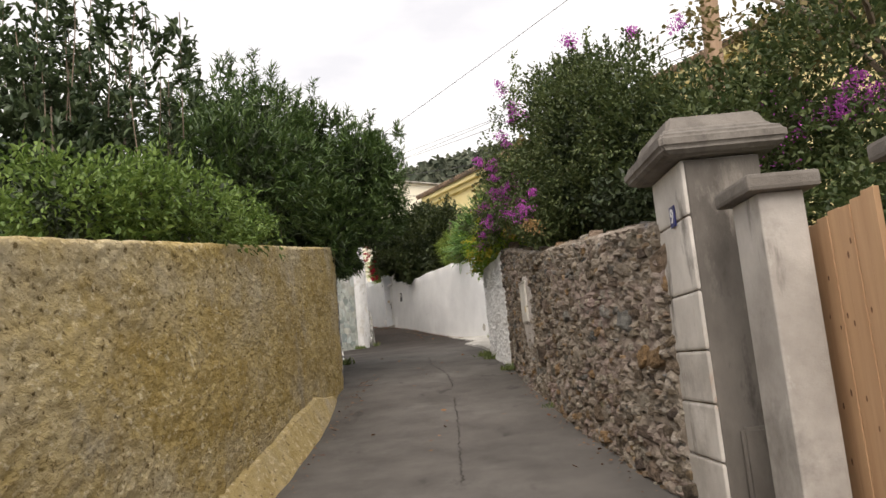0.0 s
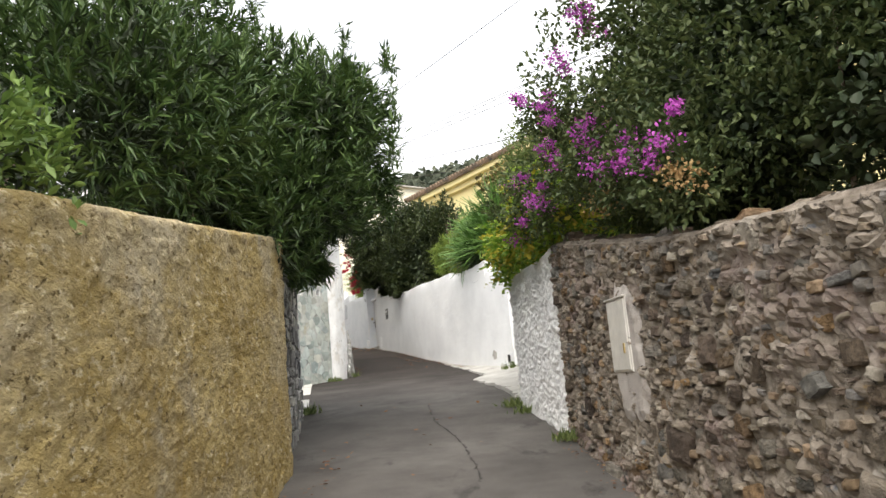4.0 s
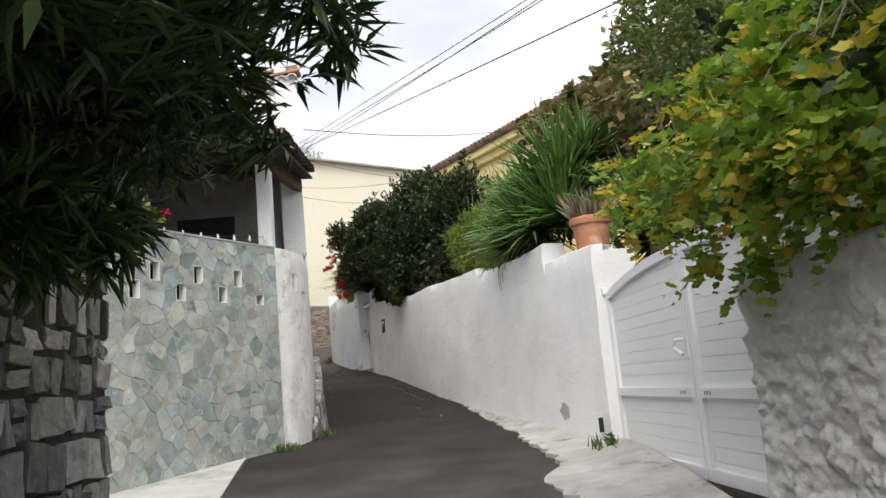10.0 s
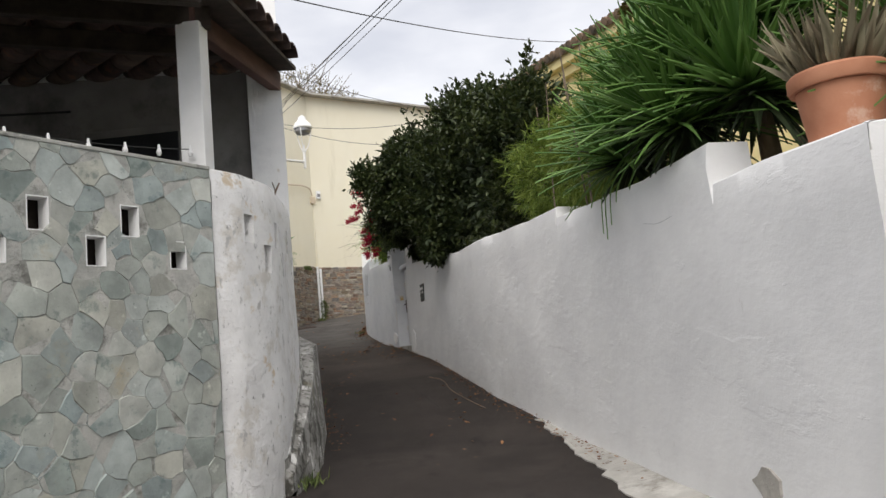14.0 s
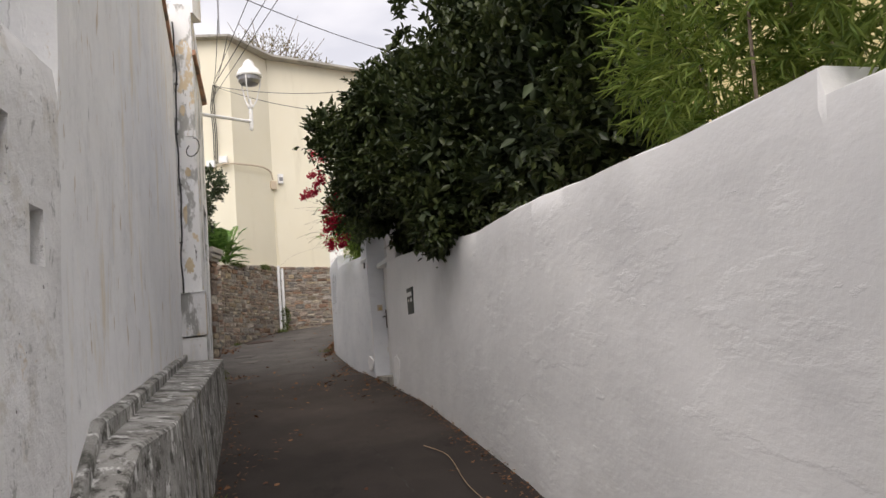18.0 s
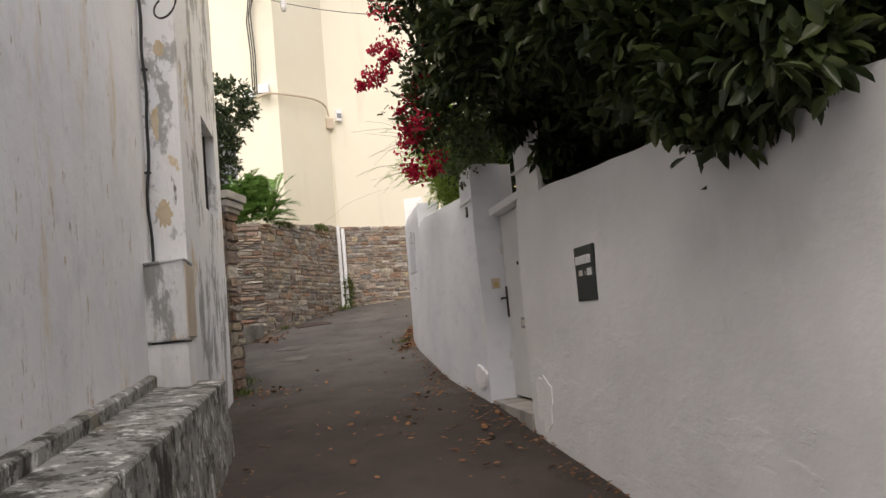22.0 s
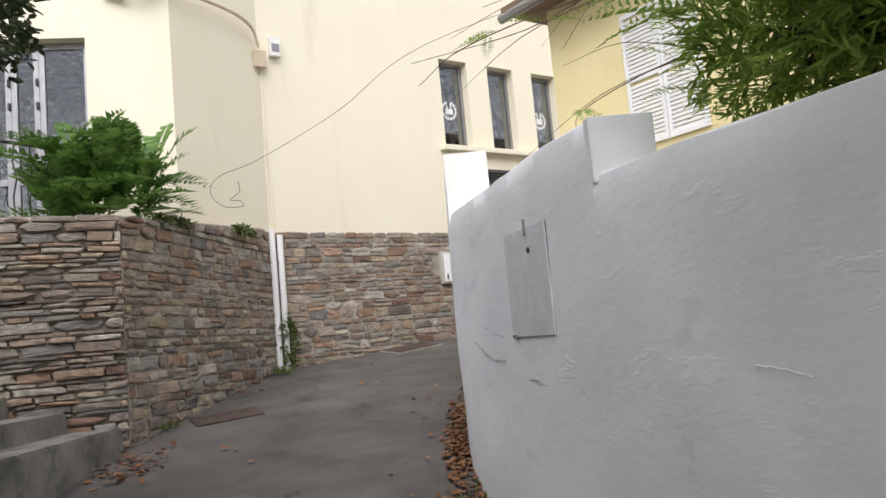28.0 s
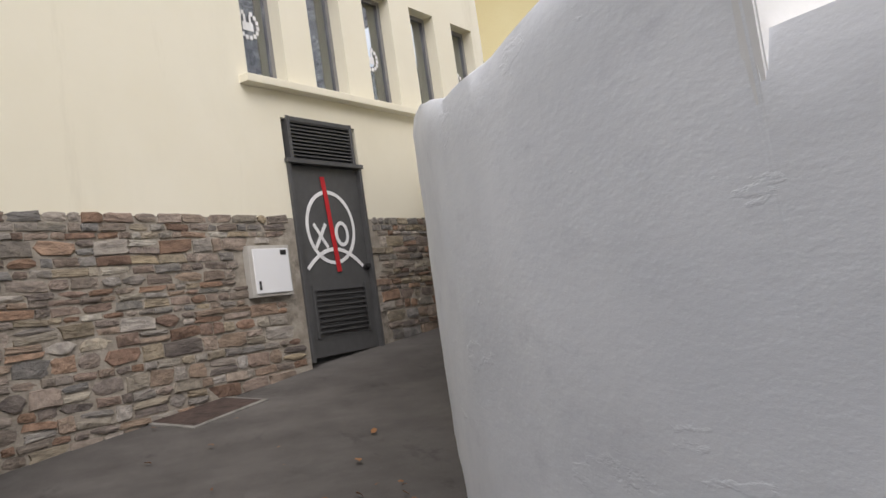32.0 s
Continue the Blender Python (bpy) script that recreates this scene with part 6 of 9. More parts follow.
part("side_boarding", slab([(-2.62, 22.2), (-2.46, 22.2), (-2.4, 24.95), (-3.0, 24.95)], lambda x, y: porch_z(x, y) - 0.02, lambda x, y: porch_z(x, y) + 0.02), M_DARKWOOD, porch, "dark boarding at the roof edge")
# inside of the porch: wall with a dark window, fairy lights, plants
inner = thing("window_1", "dark recessed window inside the porch", "window", kind="structure")
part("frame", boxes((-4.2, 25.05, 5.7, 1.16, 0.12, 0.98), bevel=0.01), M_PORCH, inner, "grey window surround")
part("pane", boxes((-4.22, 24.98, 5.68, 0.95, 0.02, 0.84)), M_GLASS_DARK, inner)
# Lining over the house wall, its grey carrying the shade under the roof
thing("wall_porch_inner", "wall lining under the porch roof, greyed for its shade", "wall", slab([(-2.76, 24.985), (-7.4, 25.255), (-7.4, 25.3), (-2.76, 25.03)], 3.0, lambda x, y: porch_z(x, y) + 0.01), M_PORCH, kind="structure")
thing("awning_pole", "dark metal pole hanging inside the porch", "pole", tube([(-6.1, 24.7, 6.42), (-4.83, 24.8, 6.38)], 0.014, 6), M_BLACK)

# genoise cornice and edge tiles of the white house
gm = barrel_tile(0.26, 0.085, M_GENOISE)
for row, (zz, out) in enumerate(((8.28, 0.1), (8.4, 0.2))):
    for k in range(38):
        x = -2.62 - 0.175 * k
        t = new("cornice_tile", gm)
        t.parent = house
        t.matrix_world = pose(x, 25.0 + 0.06 * k * 0.175 - out, zz - 0.12 * 0.175 * k, 0, 0, 0)
part("cornice_band", slab([(-2.5, 24.78), (-9.4, 25.2), (-9.4, 25.5), (-2.5, 25.1)], lambda x, y: 8.49 - 0.12 * (-2.6 - x), lambda x, y: 8.53 - 0.12 * (-2.6 - x)), M_TILE, house)

M_FLAKE = mat("flaked_ochre_plaster", (0.5, 0.4, 0.26), (0.66, 0.56, 0.4), 6.0, 0.95, 0.5, 30.0, dist=0.01)
# ---- ledge, meter box, cables, lamp on the white house ----
def ledge_x(y):
    return house_x(y) + 0.27


bm = bmesh.new()
cols = []
for y in np.arange(23.6, 34.02, 0.1):
    xm = HOUSE_A[0] + (MAIN_B[0] - HOUSE_A[0]) * (y - HOUSE_A[1]) / (MAIN_B[1] - HOUSE_A[1])
    if y < 24.95:
        xm = float(np.interp(y, CW[:, 1], CW[:, 0]))
    w = max(0.12, min(1, (y - 23.6) / 2.6))
    xf = xm + (max(ledge_x(y), xm + 0.05) - xm) * w
    zt = float(np.interp(y, [25, 27.8, 33.5, 34.3], [3.64, 3.79, 4.08, 4.12]))
    zt = g_at(y) + (zt - g_at(y)) * max(0.1, min(1, (y - 23.5) / 2.0)) ** 0.8
    nn = 0.006 * noise.noise(Vector((y * 1.7, 0, 5)))
    n2 = 0.006 * noise.noise(Vector((y * 4.5, 7, 5)))
    zb = g_at(y) - 0.1
    cols.append([bm.verts.new(v) for v in ((xm - 0.1, y, zt + 0.13), (xm + 0.055 * w + nn, y, zt + 0.115 + n2), (xm + 0.07 * w + nn, y, zt + 0.1 + n2), (xm + 0.07 * w + n2, y, zt + 0.025), (xf - 0.012 + nn, y, zt + n2), (xf + nn, y, zt - 0.014 + n2), (xf + 0.012 + n2, y, zt - 0.3), (xf + 0.03 - nn, y, (zt + zb) / 2), (xf + 0.05, y, zb), (xm - 0.1, y, zb))])
nc = len(cols[0])
for a, b in zip(cols, cols[1:]):
    for j in range(nc):
        bm.faces.new((a[j], b[j], b[(j + 1) % nc], a[(j + 1) % nc]))
bm.faces.new(cols[0])
bm.faces.new(list(reversed(cols[-1])))
bmesh.ops.recalc_face_normals(bm, faces=bm.faces)
ledge = thing("wall_ledge", "lichen-stained plastered ledge at the foot of the white house", "ledge", bm, M_LEDGE, kind="structure", soft=True)
mbox = thing("utility_box", "peeling white and beige utility box on the ledge", "box")
part("body", slab([(-4.93, 33.42), (-5.125, 34.0), (-5.5, 34.0), (-5.42, 33.62)], 4.46, 5.08, 0.012), M_PEEL, mbox, "peeling white box side")
BXF = frame_on((-5.115, 34.005), (-4.92, 33.42))
bdoor = part("door", boxes((0.31, -0.012, 4.77, 0.56, 0.024, 0.58), m=BXF, bevel=0.006), M_CABLE_PALE, mbox, "beige box door")
part("door_fold", boxes((0.26, -0.026, 4.77, 0.02, 0.008, 0.54), m=BXF, bevel=0.003), M_CABLE_PALE, bdoor)
part("lid", slab([(-4.915, 33.405), (-5.115, 34.0), (-5.5, 34.0), (-5.43, 33.6)], 5.08, 5.1, 0.006), M_PEEL, mbox)
part("foot", slab([(-4.95, 33.46), (-5.13, 34.0), (-5.5, 34.0), (-5.43, 33.64)], 4.08, 4.44, 0.02), M_WHITE_OLD, mbox, "whitewashed masonry foot")
cpts = [(-5.41 + 0.014 * math.sin(3.1 * z) + 0.008 * math.sin(9.7 * z), 33.88 + 0.01 * math.sin(5.3 * z), z) for z in np.arange(5.1, 9.5, 0.12)]
wall_cable = thing("wall_cable", "black cable running down the house corner", "cable", tube(cpts, 0.014, 6), M_CABLE)
for z in (5.9, 6.8, 7.6, 8.4):
    part("clip", boxes((-5.41 + 0.014 * math.sin(3.1 * z), 33.88, z, 0.05, 0.03, 0.02), bevel=0.003), M_CABLE, wall_cable)
loop = [(-5.18 + 0.1 * math.sin(a), 33.92 - 0.04 * (1 - math.cos(a)), 7.4 + 0.13 * math.cos(a) - 0.05 * a / 3) for a in np.linspace(0, 5.6, 20)]
cable_loop = thing("cable_loop", "loop of black cable hanging on the house corner", "cable", tube(loop, 0.009, 6), M_CABLE)
band = thing("pier_band", "flat white moulding round the house corner pier", "moulding", boxes((0.14, -0.02, 7.62, 0.34, 0.06, 0.1), m=frame_on((-5.5, 34.01), (-5.2, 34.0)), bevel=0.015), M_WHITE_OLD)
for k, (px_, pz, su, sz) in enumerate(((-5.33, 5.55, 0.1, 0.16), (-5.36, 6.35, 0.05, 0.2), (-5.3, 7.0, 0.07, 0.1), (-5.34, 8.0, 0.06, 0.12))):
    part("bare_patch", patch("bare_patch", (px_, 34.0 + 0.285 * (px_ + 5.17), pz), (0.96, 0.28, 0), 0.7 * su, 0.8 * sz, M_CABLE_PALE, "", 70 + k, 30, 0.004), M_FLAKE, house, "flaked ochre patch of old plaster")
thing("corner_block", "white corner pier with a clay tile on top", "pier", boxes((-5.3, 34.2, 9.85, 0.34, 0.4, 0.5), bevel=0.01), M_WHITE_OLD, kind="structure")
cap_tile = thing("cap_tile", "red clay tile capping the house corner", "tile", boxes((-5.3, 34.2, 10.14, 0.42, 0.5, 0.08), bevel=0.015), M_TILE)

bars = thing("barred_window", "small window with rusty vertical iron bars", "window")
for k in range(6):
    u = HWIN[0] + 0.1 + 0.16 * k
    part("bar", tube([HF @ Vector((u, 0.1, HWIN[2] - 0.01)), HF @ Vector((u, 0.1, HWIN[3] + 0.01))], 0.012, 6), M_BLACK, bars)
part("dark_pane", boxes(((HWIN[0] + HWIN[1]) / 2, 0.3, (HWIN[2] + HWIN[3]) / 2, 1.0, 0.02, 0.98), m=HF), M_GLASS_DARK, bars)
lamp = thing("street_lamp", "white painted street lamp on a wall bracket", "lamp")
part("plate", boxes((-5.86, 36.27, 8.64, 0.05, 0.12, 0.3), bevel=0.01, m=None), M_WHITE_CLEAN, lamp)
part("arm", tube([(-5.84, 36.25, 8.68), (-5.1, 37.05, 8.7)], 0.035, 8), M_WHITE_CLEAN, lamp)
LM = pose(-5.1, 37.05, 0)
part("spigot", lathe([(0.025, 8.52), (0.04, 8.56), (0.04, 8.95), (0.06, 8.98), (0.06, 9.03), (0.03, 9.06), (0.02, 9.16)], 12, LM), M_WHITE_CLEAN, lamp)
for k in range(3):
    a = 2 * math.pi * k / 3 + 0.5
    part("stay", tube([(-5.1 + r * math.cos(a), 37.05 + r * math.sin(a), z) for r, z in ((0.05, 9.0), (0.13, 9.15), (0.2, 9.4), (0.225, 9.62))], 0.014, 6), M_WHITE_CLEAN, lamp)
part("hood", lathe([(0.24, 9.6), (0.25, 9.63), (0.2, 9.75), (0.12, 9.82), (0.1, 9.9), (0.05, 9.95), (0.02, 9.97)], 24, LM), M_WHITE_CLEAN, lamp, "white bell-shaped lamp hood", soft=True)
part("glass", lathe([(0.05, 9.42), (0.17, 9.46), (0.21, 9.52), (0.215, 9.6)], 20, LM), M_ALU, lamp, "dull lamp glass")

# ---- garden door in the white wall ----
DF = frame_on((-2.55, 35.4), (-2.13, 34.08))
gdoor = thing("garden_door", "white painted metal garden door in the wall", "door")
part("leaf", boxes((0.69, 0.02, 4.53, 1.34, 0.05, 1.74), m=DF, bevel=0.006), M_DOORWHITE, gdoor)
part("handle_plate", boxes((0.05, -0.012, 4.56, 0.04, 0.012, 0.3), m=DF, bevel=0.004), M_RUST, gdoor, "dark iron handle plate")
part("handle", tube([DF @ Vector((0.05, -0.02, 4.6)), DF @ Vector((0.05, -0.06, 4.6)), DF @ Vector((-0.02, -0.065, 4.58))], 0.01, 6), M_BLACK, gdoor, "black iron lever")
flap = part("letter_flap", boxes((0.64, -0.01, 4.35, 0.32, 0.02, 0.1), m=DF, bevel=0.005), M_ALU, gdoor, "dull metal letter flap")
part("label_strip", boxes((0.64, -0.023, 4.35, 0.24, 0.006, 0.055), m=DF, bevel=0.002), M_BOXBEIGE, flap)
part("spyhole", boxes((0.52, -0.01, 4.9, 0.03, 0.012, 0.03), m=DF, bevel=0.003), M_BLACK, gdoor)
for z in (4.05, 5.08):
    part("hinge", boxes((0.015, -0.015, z, 0.03, 0.03, 0.09), m=DF, bevel=0.005), M_DOORWHITE, gdoor)
part("lintel", boxes((0.69, -0.03, 5.45, 1.36, 0.16, 0.075), m=DF, bevel=0.012), M_WHITE, gdoor, "white rounded lintel")
sill = thing("door_step", "worn cement step below the garden door", "step", slab([(-2.38, 34.03), (-2.77, 35.3), (-2.45, 35.45), (-2.05, 34.12)], 3.3, 3.63), M_CONCRETE, kind="structure")
thing("door_reveal", "white reveal of the door pier", "reveal", slab([(-2.785, 35.305), (-2.4, 35.45), (-2.45, 35.75), (-2.9, 35.65)], 3.4, 5.93), M_WHITE, kind="structure")
thing("door_reveal", "white reveal of the door pier", "reveal", slab([(-2.332, 34.026), (-2.285, 34.04), (-2.115, 33.462), (-2.15, 33.45)], 5.2, 5.86, 0.012), M_WHITE, kind="structure")
# Added leaf mass closes the bright gap over the door; shade is coloured in
back_fill = thing("dark_leaf_fill", "added leaf mass behind the garden door, coloured dark for shade", "hedge")
inner_mass([(-1.3, 34.4, 5.0, 0.6, 1.0, 1.7), (-1.5, 35.4, 5.2, 0.6, 0.8, 1.6), (-1.1, 33.6, 5.3, 0.6, 0.8, 1.5), (-1.6, 34.9, 6.6, 0.5, 0.7, 0.7), (-2.2, 36.3, 5.7, 0.45, 0.7, 1.0), (-2.0, 35.7, 5.6, 0.4, 0.5, 1.0)], 3600, 0.14, 0.08, "oval", L_INNER, 226, back_fill)
bell = thing("doorbell", "yellowed doorbell plate on the white pier", "doorbell")
BF = frame_on((-2.785, 35.3), (-2.55, 35.388))
part("plate", boxes((0.15, -0.006, 4.75, 0.085, 0.014, 0.1), m=BF, bevel=0.004), M_CABLE_PALE, bell)
part("button", boxes((0.15, -0.016, 4.735, 0.04, 0.012, 0.045), m=BF, bevel=0.004), M_BRASS, bell)
WB = frame_on((-2.95, 35.76), (-2.79, 35.3))
nplate = thing("house_number", "small dark number seven plate on the pier", "plate")
part("panel", boxes((0.24, -0.012, 5.5, 0.07, 0.012, 0.1), m=WB, bevel=0.003), M_BLACK, nplate)
flat_text("7", 0.09, WB @ pose(0.24, -0.02, 5.5, 90, 0, 0), M_WHITEINK, "digit", nplate, 0.001)
part("string", boxes((0.24, -0.012, 5.6, 0.46, 0.03, 0.025), m=WB, bevel=0.005), M_WHITE, nplate)
MF = frame_on((-1.965, 32.83), (-1.865, 32.5))
RPF = frame_on((-2.36, 34.0), (-2.18, 33.44))
part("string_course", boxes((0.3, 0.006, 5.56, 0.6, 0.03, 0.012), m=RPF, bevel=0.004), M_WHITE, white_wall, "thin plaster line on the pier")
mail = thing("letter_box", "dark green letter box set in the white wall", "letter box")
part("frame", boxes((0.165, 0.02, 4.65, 0.34, 0.06, 0.35), m=MF, bevel=0.008), M_GREENBLACK, mail)
part("flap", boxes((0.165, -0.014, 4.735, 0.26, 0.012, 0.055), m=MF, bevel=0.004), M_WHITEINK, mail, "white slot flap")
part("name_card", boxes((0.1, -0.012, 4.655, 0.06, 0.006, 0.035), m=MF), M_BOXBEIGE, mail)
part("name_card", boxes((0.26, -0.012, 4.655, 0.07, 0.006, 0.045), m=MF), M_WHITEINK, mail)
part("lock", boxes((0.19, -0.012, 4.65, 0.025, 0.01, 0.025), m=MF, bevel=0.004), M_ALU, mail)
for cpos, rt, su, sz, sd in (((-2.25, 33.7, 3.76), (0.32, -1, 0), 0.22, 0.21, 11), ((-2.87, 35.53, 3.84), (0.35, -1, 0), 0.22, 0.13, 12)):
    part("rough_patch", patch("rough_patch", cpos, rt, su, sz, M_RUBBLE_WHITE, "", sd, 22, 0.02), M_RUBBLE_WHITE, white_wall, "rough white roughcast patch at the door jamb")

# ---- grey wall: metal panel and white block ----
PNL = frame_on((float(np.interp(39.49, WHITE2[:, 1], WHITE2[:, 0])) + 0.001, 39.49), (float(np.interp(38.92, WHITE2[:, 1], WHITE2[:, 0])) + 0.008, 38.92))
panel = thing("wall_panel", "flat grey metal access panel on the grey wall", "panel")
part("sheet", boxes((0.29, 0.008, 5.46, 0.575, 0.05, 0.56), m=PNL, bevel=0.003), M_PANEL, panel)
part("joint", boxes((0.29, 0.014, 5.46, 0.579, 0.05, 0.565), m=PNL, bevel=0.003), M_BLACK, panel, "dark gap round the panel")
part("keyhole", lathe([(0.016, 0), (0.016, 0.006)], 12, PNL @ pose(0.35, -0.017, 5.62, 90, 0, 0)), M_BLACK, panel)
part("hasp", boxes((0.33, -0.022, 5.74, 0.018, 0.01, 0.09), m=PNL, bevel=0.003), M_ALU, panel)
part("hasp", boxes((0.05, -0.022, 5.185, 0.05, 0.012, 0.02), m=PNL, bevel=0.003), M_ALU, panel)
thing("wall_block", "bright white plastered block on top of the grey wall", "block", slab([(-4.432, 41.045), (-4.434, 41.1), (-4.11, 41.13), (-4.1, 41.045)], 6.0, 6.6, 0.004), M_WHITE_CLEAN, kind="structure")
thing("wall_block", "white plastered step in the top of the grey wall", "block", slab([(-3.812, 38.38), (-3.822, 38.44), (-3.54, 38.47), (-3.53, 38.4)], 5.8, 6.085, 0.004), M_GREY_WHITE, kind="structure")

scr = random.Random(17)


def scrape(points, width, material=None, name="scrape", label="rough grey scrape in the render", line=None, owner=None, gaps=0.12):
    """A shallow scuffed band along a wall line through (y, z) points."""
    line = WHITE2 if line is None else line
    bm = bmesh.new()
    prev = None
    for y, z in curve_pts(points, 10):
        x = float(np.interp(y, line[:, 1], line[:, 0]))
        w = width * scr.uniform(0.2, 1.0)
        jz = scr.uniform(-0.4, 0.4) * width
        cur = [bm.verts.new((x - d, y, z + jz + q * w)) for q, d in ((-1, 0.001), (0, 0.001 + 0.22 * width), (1, 0.001))]
        if prev and scr.random() > gaps:
            for a in range(2):
                bm.faces.new((prev[a], prev[a + 1], cur[a + 1], cur[a]))
        prev = cur
    bmesh.ops.recalc_face_normals(bm, faces=bm.faces)
    part(name, bm, material or M_SCUFF, owner or white_wall_b, label)


scrape([(40.36, 5.16), (39.97, 5.06), (39.77, 5.05), (39.58, 5.03), (39.36, 4.96), (39.19, 4.95)], 0.013)
scrape([(39.72, 5.03), (39.5, 5.0), (39.3, 4.945), (39.12, 4.93)], 0.008)
scrape([(40.31, 5.28), (39.81, 5.21), (39.51, 5.15)], 0.004)
scrape([(38.9, 4.96), (38.72, 4.93), (38.6, 4.9)], 0.005)
for pts, w in (([(40.23, 5.4), (40.1, 5.38), (40.0, 5.36)], 0.004), ([(40.3, 5.29), (39.81, 5.26), (39.47, 5.22)], 0.004), ([(40.44, 5.28), (40.0, 5.22), (39.7, 5.2)], 0.005), ([(40.27, 5.24), (39.89, 5.2), (39.52, 5.15)], 0.004), ([(39.92, 5.35), (39.75, 5.34), (39.63, 5.32)], 0.003), ([(38.12, 5.09), (37.95, 5.09), (37.8, 5.08)], 0.005), ([(37.52, 5.05), (37.4, 5.04), (37.3, 5.02)], 0.006)):
    scrape(pts, 1.0 * w, M_GREY_WHITE, "trowel_ridge", "raised trowel mark in the render")
for pts in ([(25.55, 4.53), (25.37, 4.51), (25.22, 4.5), (25.17, 4.56)], [(25.0, 4.42), (24.86, 4.425), (24.72, 4.42)], [(23.29, 4.36), (22.96, 4.34), (22.66, 4.29), (22.4, 4.3)], [(27.4, 4.1), (27.1, 4.02), (26.7, 4.0)], [(30.9, 4.4), (30.5, 4.38), (30.2, 4.3)], [(28.6, 3.5), (28.3, 3.58), (28.1, 3.54)]):
    scrape(pts, 0.0025, M_SCUFF, "hairline_crack", "thin crack in the whitewash", WHITE, white_wall, 0.0)

# ---- stone gate post, steps, rail, glazed door ----
spost = thing("stone_pier", "rough stone gate pier with a moulded cement capital", "pier")
SP = (-6.16, 37.02)
part("core", boxes((SP[0], SP[1], 4.8, 0.34, 0.34, 2.4)), M_MORTAR, spost)
part("capital", boxes((SP[0], SP[1], 6.03, 0.46, 0.46, 0.06), (SP[0], SP[1], 6.1, 0.54, 0.54, 0.08), (SP[0], SP[1], 6.2, 0.6, 0.6, 0.1), bevel=0.015), M_CONCRETE, spost, "moulded grey cement capital")
thing("wall_scroll", "sloping cement coping behind the stone pier", "coping", slab([(-6.35, 36.62), (-6.02, 36.55), (-6.08, 36.9), (-6.4, 36.95)], lambda x, y: 3.5, lambda x, y: 6.5 - 1.2 * max(0, y - 36.6)), M_CONCRETE, kind="structure")
side_wall = thing("wall_entrance", "stone wall beside the entrance steps", "wall", ribbon([(-6.3, 37.2), (-6.9, 38.2), (-9.5, 39.3)], lambda x, y: 6.0, 0.3, 1, 0.4, 6, 0.02), M_MORTAR, kind="structure")
stair = thing("stairs", "cement steps up to the cream building", "stairs", kind="structure")
for k in range(4):
    x0, y1 = -7.64 - 0.42 * k, 42.56 - 0.2 * k
    part("step", slab([(x0, 40.1 - 0.2 * k), (x0, y1), (x0 - 3.0, y1 - 1.42), (x0 - 3.0, 40.1 - 0.2 * k)], 4.0, 4.66 + 0.19 * k, 0.015), M_STEP, stair)
glazed = thing("glazed_door", "grey aluminium glazed door and side light", "door")
for u0, u1 in ((WL - 3.0, WL - 1.95), (WL - 1.95, WL - 1.62), (WL - 1.62, WL - 1.02)):
    lf = part("sash", boxes(((u0 + 0.035), 0.2, 7.95, 0.07, 0.07, 2.7), ((u1 - 0.035), 0.2, 7.95, 0.07, 0.07, 2.7), ((u0 + u1) / 2, 0.2, 9.26, u1 - u0 - 0.14, 0.07, 0.08), ((u0 + u1) / 2, 0.2, 7.55, u1 - u0 - 0.14, 0.07, 0.08), ((u0 + u1) / 2, 0.2, 6.65, u1 - u0 - 0.14, 0.07, 0.1), m=WF, bevel=0.005), M_ALU, glazed)
    part("pane", boxes(((u0 + u1) / 2, 0.2, 8.4, u1 - u0 - 0.13, 0.012, 1.64), ((u0 + u1) / 2, 0.2, 7.1, u1 - u0 - 0.13, 0.012, 0.85), m=WF), M_GLASS, lf)
    for z in (8.5, 8.8, 8.15):
        part("hinge", boxes((u1 - 0.02, 0.15, z, 0.03, 0.05, 0.09), m=WF, bevel=0.006), M_BLACK, lf)
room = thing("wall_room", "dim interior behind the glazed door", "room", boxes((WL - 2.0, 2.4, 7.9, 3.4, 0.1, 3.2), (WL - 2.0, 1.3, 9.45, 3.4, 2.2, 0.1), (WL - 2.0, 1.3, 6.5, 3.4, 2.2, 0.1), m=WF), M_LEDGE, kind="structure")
rail = thing("stair_rail", "wrought iron stair rail with twisted bars", "rail")
ra, rb = Vector((-8.1, 43.75, 7.55)), Vector((-10.4, 42.8, 7.95))
part("handrail", tube([ra, rb], 0.022, 6), M_BLACK, rail)
part("bottom_rail", tube([ra - Vector((0, 0, 0.85)), rb - Vector((0, 0, 0.85))], 0.014, 6), M_BLACK, rail)
for k in range(16):
    p = ra.lerp(rb, (k + 0.5) / 16)
    part("bar", tube([p - Vector((0, 0, 0.86)), p - Vector((0.02, 0, 0.6)), p - Vector((-0.02, 0, 0.4)), p - Vector((0.02, 0, 0.2)), p], 0.009, 5), M_BLACK, rail)

# ---- fittings of the cream building ----
pipes = thing("downpipe", "pair of white plastic downpipes on the stone wall", "pipe")
for du, zt in ((-0.02, 6.98), (0.1, 6.9)):
    part("pipe", tube([CF @ Vector((du, -0.08, 4.9)), CF @ Vector((du, -0.09, 6.0)), CF @ Vector((du, -0.09, zt))], 0.045, 10), M_PVC, pipes, soft=True)
for z in (5.6, 6.5):
    part("clip", boxes((0.04, -0.07, z, 0.26, 0.08, 0.03), m=CF, bevel=0.004), M_ALU, pipes)
conduit = thing("conduit", "thin cream cable conduit on the render", "conduit")
